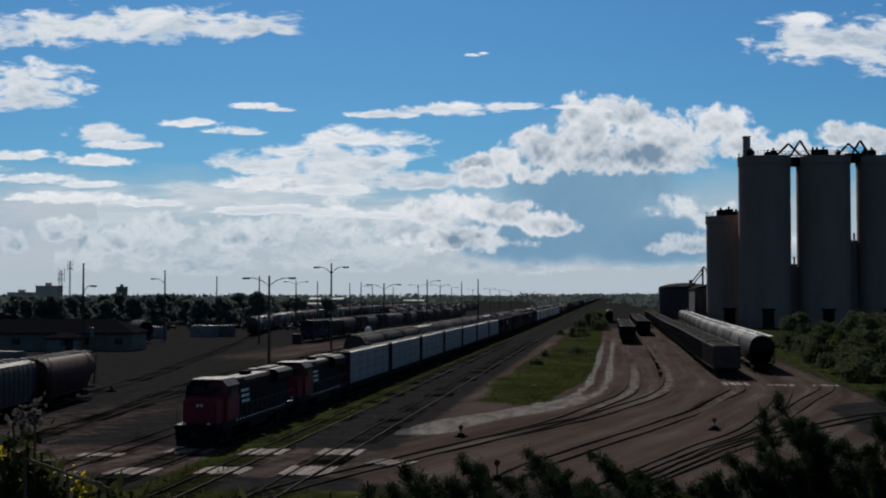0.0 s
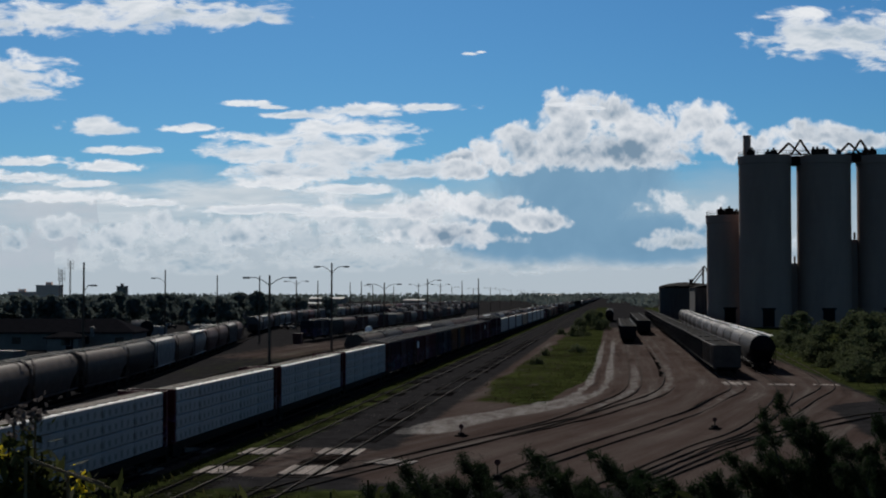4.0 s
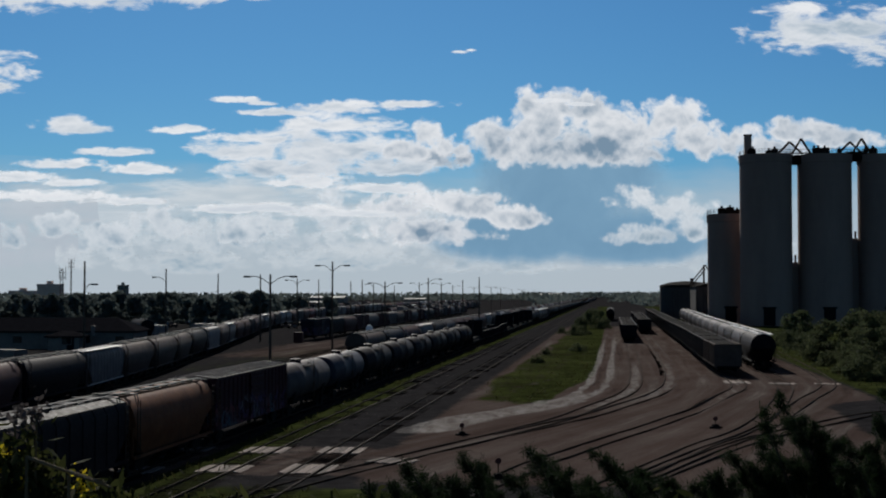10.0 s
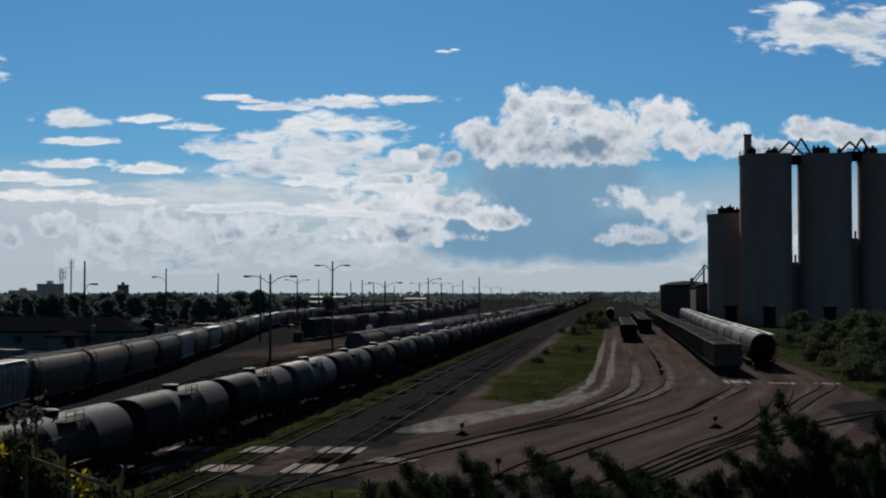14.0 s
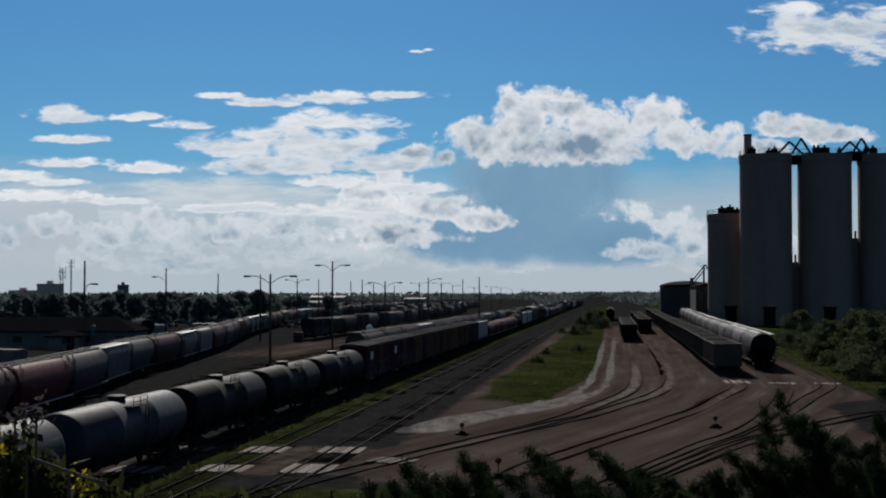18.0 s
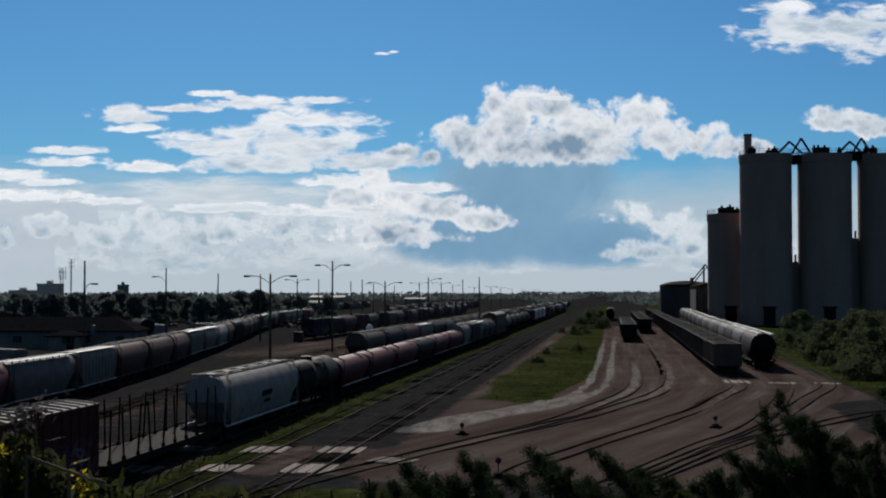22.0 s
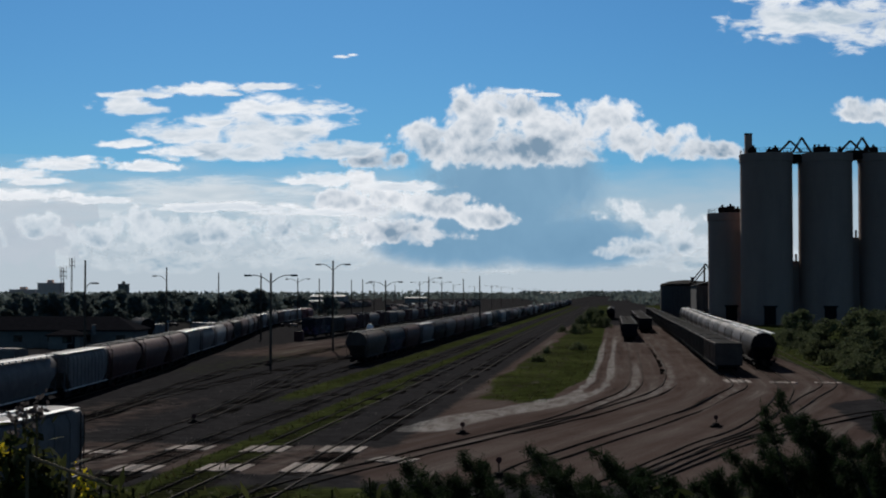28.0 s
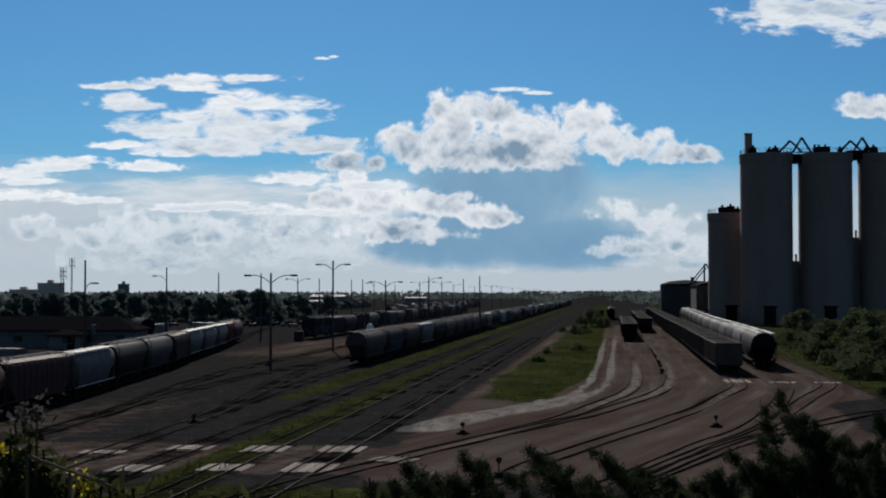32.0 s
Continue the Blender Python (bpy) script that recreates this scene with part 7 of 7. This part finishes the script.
def cloud_material(name, seed, kind, size, lobes):
    """One sheet of vapour. kind: billow size, stretch, edge noise, puffiness, lit and shaded colour, softness, amount of shade.
    lobes: (x, z, half width, half height) of the swellings that the outline follows, on the sheet."""
    bill, stretch, amp, puff, lit, shade, soft, gain = kind
    m = bpy.data.materials.new(name)
    m.use_nodes = True
    nd, lk = m.node_tree.nodes, m.node_tree.links
    nd.clear()
    tc = nd.new("ShaderNodeTexCoord")
    sep = nd.new("ShaderNodeSeparateXYZ")
    lk.new(tc.outputs["Object"], sep.inputs[0])

    def field(dz):
        mp = nd.new("ShaderNodeMapping")
        mp.inputs["Location"].default_value = (seed * 7.31, seed * 3.17, seed * 1.9 + dz)
        mp.inputs["Scale"].default_value = (1 / bill, 1 / bill, stretch / bill)
        lk.new(tc.outputs["Object"], mp.inputs["Vector"])
        n = nd.new("ShaderNodeTexNoise")
        n.inputs["Scale"].default_value, n.inputs["Detail"].default_value, n.inputs["Roughness"].default_value = 1.0, 9.0, 0.6
        n.inputs["Distortion"].default_value = 0.4
        lk.new(mp.outputs[0], n.inputs["Vector"])
        f = mathn(nd, lk, "SUBTRACT", n.outputs[0], 0.5)
        if puff:
            vo = nd.new("ShaderNodeTexVoronoi")
            vo.feature = "SMOOTH_F1"
            vo.inputs["Scale"].default_value, vo.inputs["Detail"].default_value = 1.6, 2.0
            vo.inputs["Smoothness"].default_value = 0.5
            lk.new(mp.outputs[0], vo.inputs["Vector"])
            f = mathn(nd, lk, "ADD", f, mathn(nd, lk, "MULTIPLY", mathn(nd, lk, "SUBTRACT", 0.38, vo.outputs["Distance"]), puff))
        return mathn(nd, lk, "MULTIPLY", f, amp)

    mask, height = None, None
    for x, z, a, b in lobes:
        u = mathn(nd, lk, "DIVIDE", mathn(nd, lk, "SUBTRACT", sep.outputs[0], x), a)
        v = mathn(nd, lk, "DIVIDE", mathn(nd, lk, "SUBTRACT", sep.outputs[2], z), b)
        below = mathn(nd, lk, "LESS_THAN", v, 0.0)
        v2 = mathn(nd, lk, "MULTIPLY", v, mathn(nd, lk, "ADD", 1.0, mathn(nd, lk, "MULTIPLY", below, 0.5)))
        one = mathn(nd, lk, "SUBTRACT", 1.0, mathn(nd, lk, "ADD", mathn(nd, lk, "MULTIPLY", u, u), mathn(nd, lk, "MULTIPLY", v2, v2)))
        if mask is None:
            mask, height = one, v
        else:
            mx = nd.new("ShaderNodeMath")
            mx.operation = "SMOOTH_MAX"
            lk.new(mask, mx.inputs[0])
            lk.new(one, mx.inputs[1])
            mx.inputs[2].default_value = 0.35
            mask = mx.outputs[0]
    zs = [z for _, z, _, _ in lobes]
    bs = [b for _, _, _, b in lobes]
    top, bot = max(z + b for z, b in zip(zs, bs)), min(z - 0.66 * b for z, b in zip(zs, bs))
    f0 = field(0)

    def soft_field(dz):
        mp = nd.new("ShaderNodeMapping")
        mp.inputs["Location"].default_value = (seed * 7.31, seed * 3.17, seed * 1.9 + dz)
        mp.inputs["Scale"].default_value = (0.34 / bill, 0.34 / bill, 0.34 * stretch / bill)
        lk.new(tc.outputs["Object"], mp.inputs["Vector"])
        n = nd.new("ShaderNodeTexNoise")
        n.inputs["Scale"].default_value, n.inputs["Detail"].default_value, n.inputs["Roughness"].default_value = 1.0, 3.0, 0.5
        n.inputs["Distortion"].default_value = 0.4
        lk.new(mp.outputs[0], n.inputs["Vector"])
        return n.outputs[0]
    g0, g1 = soft_field(0), soft_field(-0.24)
    dens = mathn(nd, lk, "ADD", mathn(nd, lk, "MULTIPLY", mathn(nd, lk, "MAXIMUM", mask, -1.5), 0.9), f0)
    al = nd.new("ShaderNodeMapRange")
    al.interpolation_type = "SMOOTHSTEP"
    al.inputs["From Min"].default_value, al.inputs["From Max"].default_value = 0.2, 0.2 + soft
    lk.new(dens, al.inputs["Value"])
    fade = mathn(nd, lk, "MULTIPLY", mathn(nd, lk, "MINIMUM", mathn(nd, lk, "SUBTRACT", size[0] / 2, mathn(nd, lk, "ABSOLUTE", sep.outputs[0])), mathn(nd, lk, "SUBTRACT", size[1] / 2, mathn(nd, lk, "ABSOLUTE", sep.outputs[2]))), 1 / min(160.0, 0.2 * min(size)), True)
    alpha = mathn(nd, lk, "MULTIPLY", al.outputs[0], fade)
    # bright rims against thicker, shaded bodies
    thick = nd.new("ShaderNodeMapRange")
    thick.interpolation_type = "SMOOTHSTEP"
    thick.inputs["From Min"].default_value, thick.inputs["From Max"].default_value = 0.15, 0.85
    lk.new(mathn(nd, lk, "ADD", mathn(nd, lk, "MULTIPLY", mask, 0.75), mathn(nd, lk, "MULTIPLY", f0, 0.6)), thick.inputs["Value"])
    rel = nd.new("ShaderNodeMapRange")
    rel.inputs["From Min"].default_value, rel.inputs["From Max"].default_value = -0.03, 0.1
    lk.new(mathn(nd, lk, "SUBTRACT", g0, g1), rel.inputs["Value"])
    low = nd.new("ShaderNodeMapRange")
    low.inputs["From Min"].default_value, low.inputs["From Max"].default_value = top, bot
    lk.new(sep.outputs[2], low.inputs["Value"])
    # fine relief of the billows, brighter towards the sun above
    rel2 = nd.new("ShaderNodeMapRange")
    rel2.inputs["From Min"].default_value, rel2.inputs["From Max"].default_value = -0.1 * amp, 0.14 * amp
    lk.new(mathn(nd, lk, "SUBTRACT", f0, field(0.17)), rel2.inputs["Value"])
    relief = mathn(nd, lk, "ADD", mathn(nd, lk, "MULTIPLY", rel.outputs[0], 0.5), mathn(nd, lk, "MULTIPLY", mathn(nd, lk, "SUBTRACT", rel2.outputs[0], 0.3), 0.2))
    dark = mathn(nd, lk, "MULTIPLY", thick.outputs[0], mathn(nd, lk, "ADD", relief, mathn(nd, lk, "MULTIPLY", low.outputs[0], 0.68)), True)
    col = mixc(nd, lk, mathn(nd, lk, "MULTIPLY", dark, gain, True), lit, shade)
    em = nd.new("ShaderNodeEmission")
    lk.new(col, em.inputs["Color"])
    em.inputs["Strength"].default_value = 1.0
    tr = nd.new("ShaderNodeBsdfTransparent")
    mxs = nd.new("ShaderNodeMixShader")
    lk.new(alpha, mxs.inputs[0])
    lk.new(tr.outputs[0], mxs.inputs[1])
    lk.new(em.outputs[0], mxs.inputs[2])
    out = nd.new("ShaderNodeOutputMaterial")
    lk.new(mxs.outputs[0], out.inputs["Surface"])
    return m


COUNT = [0]


def cloud(label, path, kind, lobes):
    """A cloud whose outline follows its swellings (dx, dy, width, height) round its middle, drifting along path: (seconds, x, y)."""
    COUNT[0] += 1
    d = CLOUD_DEPTH + 700 - 26 * COUNT[0]
    k = d / LENS
    x0, x1 = min(q[0] - q[2] * 0.75 for q in lobes), max(q[0] + q[2] * 0.75 for q in lobes)
    y0, y1 = min(q[1] - q[3] * 0.85 for q in lobes), max(q[1] + q[3] * 0.75 for q in lobes)
    cx, cy = (x0 + x1) / 2, (y0 + y1) / 2
    sw, sh = (x1 - x0) * k, (y1 - y0) * k
    nx, nz = max(8, int((x1 - x0) / 14)), max(6, int((y1 - y0) / 8))
    vs = [((i / nx * 2 - 1) * sw / 2, ((i / nx * 2 - 1) ** 2 + (j / nz * 2 - 1) ** 2) * min(sw, sh) * 0.04, (j / nz * 2 - 1) * sh / 2) for j in range(nz + 1) for i in range(nx + 1)]
    local = [((q[0] - cx) * k, -(q[1] - cy) * k, q[2] / 2 * k, q[3] / 2 * k) for q in lobes]
    least = (0.2 - 0.4 * kind[2]) / 0.9 - 0.1

    def holds(x, z):
        return any(1 - ((x - a) / p) ** 2 - ((z - b) / q * (1.5 if z < b else 1)) ** 2 > least for a, b, p, q in local)
    fs = []
    for j in range(nz):
        for i in range(nx):
            f = (j * (nx + 1) + i, j * (nx + 1) + i + 1, (j + 1) * (nx + 1) + i + 1, (j + 1) * (nx + 1) + i)
            if any(holds(vs[q][0], vs[q][2]) for q in f):
                fs.append(f)
    me = bpy.data.meshes.new("cloud")
    me.from_pydata(vs, [], fs)
    me.polygons.foreach_set("use_smooth", [True] * len(fs))
    me.materials.append(cloud_material("cloud_vapour", COUNT[0] * 1.7, kind, (sw, sh), local))
    e = tagged(new("cloud", me), label, "cloud", kind="structure")
    rows = []
    for t, x, y in path:
        p = sky_point_at(x + cx, y + cy, d)
        rows.append((t, pose(p.x, p.y, p.z, 0, 0, math.degrees(math.atan(297.0 / LENS)))))
    e.matrix_basis = rows[0][1]
    DRIFT.append((e, rows))
    return e


LIT, GREY, PALE = (1.0, 1.02, 1.05), (0.22, 0.33, 0.45), (0.4, 0.52, 0.64)
CUM = (110.0, 1.05, 1.45, 0.34, LIT, GREY, 0.34, 1.15)
SOFTC = (105.0, 1.1, 1.7, 0.3, (0.86, 0.91, 0.96), (0.3, 0.42, 0.53), 0.42, 1.1)
FLAT = (140.0, 2.6, 2.3, 0.12, LIT, PALE, 0.5, 1.0)
STREAK = (90.0, 2.8, 2.1, 0.08, LIT, PALE, 0.5, 0.6)
RAIN = (240.0, 0.8, 1.0, 0.0, (0.24, 0.43, 0.61), (0.16, 0.32, 0.49), 0.5, 1.0)
LOW = (100.0, 1.25, 2.1, 0.25, (0.8, 0.86, 0.91), (0.32, 0.44, 0.55), 0.5, 1.1)
LOWER = (75.0, 1.7, 2.1, 0.15, (0.74, 0.8, 0.85), (0.37, 0.49, 0.59), 0.6, 1.0)
STRATUS = (200.0, 6.0, 2.0, 0.0, (0.76, 0.82, 0.87), (0.5, 0.61, 0.7), 0.8, 0.8)

# haze over the horizon, thinning upwards
hz = bpy.data.materials.new("horizon_haze")
hz.use_nodes = True
nd, lk = hz.node_tree.nodes, hz.node_tree.links
nd.clear()
tc = nd.new("ShaderNodeTexCoord")
sp = nd.new("ShaderNodeSeparateXYZ")
lk.new(tc.outputs["Generated"], sp.inputs[0])
nz = noisetex(nd, lk, 9.0, 4, 0.5, "Generated", (5, 1, 1))
rp = ramp(nd, [(0.0, (0.95,) * 3), (0.4, (0.9,) * 3), (0.68, (0.7,) * 3), (1.0, (0, 0, 0))])
lk.new(mathn(nd, lk, "ADD", sp.outputs[2], mathn(nd, lk, "MULTIPLY", mathn(nd, lk, "SUBTRACT", nz.outputs[0], 0.5), 0.25)), rp.inputs[0])
em = nd.new("ShaderNodeEmission")
em.inputs["Color"].default_value, em.inputs["Strength"].default_value = (*(0.53, 0.6, 0.68), 1), 1.0
tr = nd.new("ShaderNodeBsdfTransparent")
mx = nd.new("ShaderNodeMixShader")
lk.new(rp.outputs[0], mx.inputs[0])
lk.new(tr.outputs[0], mx.inputs[1])
lk.new(em.outputs[0], mx.inputs[2])
mo = nd.new("ShaderNodeOutputMaterial")
lk.new(mx.outputs[0], mo.inputs["Surface"])
s = Shape()
R = 4830.0
ang = [radians(-75 + 150 * k / 40) for k in range(41)]
s.loft([[(R * math.sin(a), R * math.cos(a), -20) for a in ang], [(R * math.sin(a), R * math.cos(a), 500) for a in ang]], caps=False, closed=False)
backdrop = tagged(new("backdrop", s.mesh("backdrop", hz)), "pale blue haze over the horizon", "sky", kind="structure")

cloud("layered white cloud low on the skyline", [(0, 180, 372), (32, 100, 372)], STRATUS, [(-60, 0, 760, 110), (260, -20, 620, 100), (560, 10, 560, 80)])
cloud("row of low cumulus with grey bases", [(0, 240, 430), (32, 90, 432)], LOW, [(-330, 0, 420, 130), (-60, 5, 460, 130), (240, -5, 430, 140), (480, 0, 420, 130), (720, 5, 460, 120), (980, 15, 500, 100), (1200, 15, 400, 90)])
cloud("small puffs in the haze", [(0, 500, 462), (32, 430, 464)], LOWER, [(-420, 0, 380, 80), (-150, 8, 360, 70), (120, 0, 380, 80), (400, 8, 380, 70), (640, -4, 340, 80), (830, 10, 300, 60)])
cloud("tall grey cumulus heads over the yard", [(0, 610, 400), (9, 600, 395), (19, 640, 390), (32, 640, 395)], SOFTC, [(-10, -12, 150, 140), (110, 5, 240, 130), (220, -15, 220, 110), (-130, 15, 220, 100)])
cloud("grey puffs low over the skyline", [(0, 110, 410), (13, 100, 405), (32, 60, 412)], SOFTC, [(0, 0, 150, 90), (190, 0, 190, 100), (330, 10, 160, 90), (90, 20, 170, 80), (-90, 20, 160, 80)])
cloud("blue-grey rain under a towering cloud", [(0, 1040, 360), (9, 1010, 360), (19, 945, 365), (32, 885, 372)], RAIN, [(0, -30, 440, 330), (-90, 60, 420, 190), (110, 70, 440, 170)])
cloud("white cumulus beside the rain", [(0, 1225, 375), (6, 1190, 365), (13, 1130, 360), (19, 1145, 390), (32, 1115, 385)], SOFTC, [(-20, -5, 170, 90), (60, 10, 200, 90), (110, 50, 240, 80), (-20, 60, 240, 70)])
cloud("white cumulus bank left of the rain", [(0, 850, 385), (9, 800, 375), (19, 730, 380), (32, 740, 375)], CUM, [(-90, -10, 220, 110), (40, -5, 200, 100), (-20, 40, 340, 90), (120, 15, 160, 80)])
cloud("towering white cumulus with a grey base", [(0, 1130, 250), (6, 1080, 242), (13, 1030, 240), (19, 1010, 238), (25, 960, 240), (32, 890, 250)], CUM,
      [(-10, 35, 620, 110), (0, 12, 320, 150), (-150, 10, 250, 130), (190, 15, 360, 120), (40, -5, 260, 160), (-85, -35, 170, 170), (140, -20, 200, 130), (-10, -40, 150, 120), (-270, 45, 220, 70), (310, 30, 220, 70)])
cloud("grey cumulus puff before the tower", [(0, 870, 300), (3, 850, 295), (6, 795, 265), (9, 745, 250), (13, 700, 300), (32, 600, 345)], CUM, [(-20, 15, 150, 80), (25, -15, 90, 90), (70, 10, 110, 80)])
cloud("rippled white sheet of cloud", [(0, 590, 290), (6, 560, 268), (13, 545, 268), (19, 530, 262), (23, 490, 258), (28, 450, 240), (32, 410, 232)], FLAT, [(0, 0, 420, 120), (60, -45, 330, 60), (-60, 35, 340, 60), (130, 30, 300, 60), (-150, -5, 200, 60)])
cloud("thin white streak of cloud", [(0, 800, 195), (6, 620, 198), (13, 610, 188), (19, 575, 178), (23, 410, 190), (28, 360, 165), (32, 330, 150)], STREAK, [(0, 0, 260, 40), (-120, 8, 200, 24), (110, -6, 200, 24)])
cloud("flat white bar of cloud", [(0, 180, 285), (6, 210, 300), (13, 270, 303), (23, 262, 300), (32, 265, 300)], STREAK, [(0, 0, 190, 34), (-150, -10, 220, 30), (-260, 14, 240, 34)])
cloud("flat white bar of cloud over the yard", [(0, 450, 325), (13, 560, 325), (23, 595, 325), (32, 515, 322)], STREAK, [(0, 0, 230, 40), (140, 12, 240, 30)])
cloud("broad bright cloud high above the yard", [(0, 270, 48), (6, 240, 20), (9, 220, 0), (13, 170, -50), (20, 40, -160), (32, -200, -330)], FLAT, [(0, 0, 640, 110), (-180, 10, 420, 100), (190, 0, 300, 60)])
cloud("bright cumulus at the edge of the sky", [(0, 65, 148), (6, 15, 130), (9, -25, 125), (13, -80, 130), (32, -420, 120)], FLAT, [(0, 0, 260, 120), (-40, 30, 280, 80)])
cloud("small bright cloud above the treeline", [(0, 165, 235), (6, 135, 222), (9, 105, 225), (13, 105, 215), (19, 90, 205), (23, 225, 205), (28, 205, 192), (32, 200, 185)], FLAT, [(0, 0, 150, 50), (30, 8, 150, 34)])
cloud("small white wisps above the treeline", [(0, 330, 218), (9, 320, 235), (13, 265, 217), (19, 235, 211), (23, 230, 240), (32, 200, 262)], STREAK, [(0, 0, 150, 26), (90, 14, 150, 26), (-110, 40, 180, 26)])
cloud("broken white cloud above the silos", [(0, 1470, 78), (6, 1465, 66), (13, 1455, 62), (19, 1450, 62), (23, 1435, 58), (32, 1420, 30)], FLAT, [(10, 4, 440, 130), (100, 5, 420, 160), (-70, -40, 190, 50)])
cloud("white cloud behind the silo roofs", [(0, 1500, 240), (9, 1400, 235), (13, 1440, 235), (19, 1380, 225), (23, 1500, 215), (32, 1530, 195)], CUM, [(0, 0, 180, 90), (90, 15, 220, 70)])

for t0x, y, w, h in ((450, 188, 120, 20), (1010, 190, 110, 18), (130, 350, 330, 34), (480, 372, 420, 30), (60, 318, 240, 30)):
    cloud("thin wisp of white cloud", [(0, t0x, y), (32, t0x - 110, y - (26 if y < 300 else 0))], STREAK, [(0, 0, w, h), (w * 0.4, h * 0.3, w * 0.7, h * 0.7)])
cloud("small lone puff of white cloud", [(0, 838, 97), (17, 752, 94), (24, 648, 101), (32, 570, 108)], STREAK, [(0, 0, 46, 11), (18, -3, 30, 9)])


def to_metres():
    """Brings what was drawn on the plan to its size in metres; cars are in metres already, the sky is beyond all scale."""
    done = set(CARS) | {e for e, _ in DRIFT} | {cam, sun, backdrop}
    for ob in list(scene.objects):
        if ob.parent is None and ob not in done:
            ob.matrix_basis = Matrix.Scale(PLAN, 4) @ ob.matrix_basis


to_metres()


def motions():
    """Keys for all that moves."""
    for ob, c in TRAIN:
        walk(ob, [(t, pose(-24.5 * PLAN, c - gone(t) * TRAIN_UNIT, RAIL_TOP)) for t in TIMES_T])
    for ob, e, pushed in SHUNT:
        q1 = 176
        rows = [(t, shunt_pose(e + 0, q)) if pushed or t >= 13.2 else (t, shunt_pose(e, q1)) for t, q in Q_MOVE]
        walk(ob, rows)
    for ob, rows in DRIFT:
        walk(ob, rows)


motions()
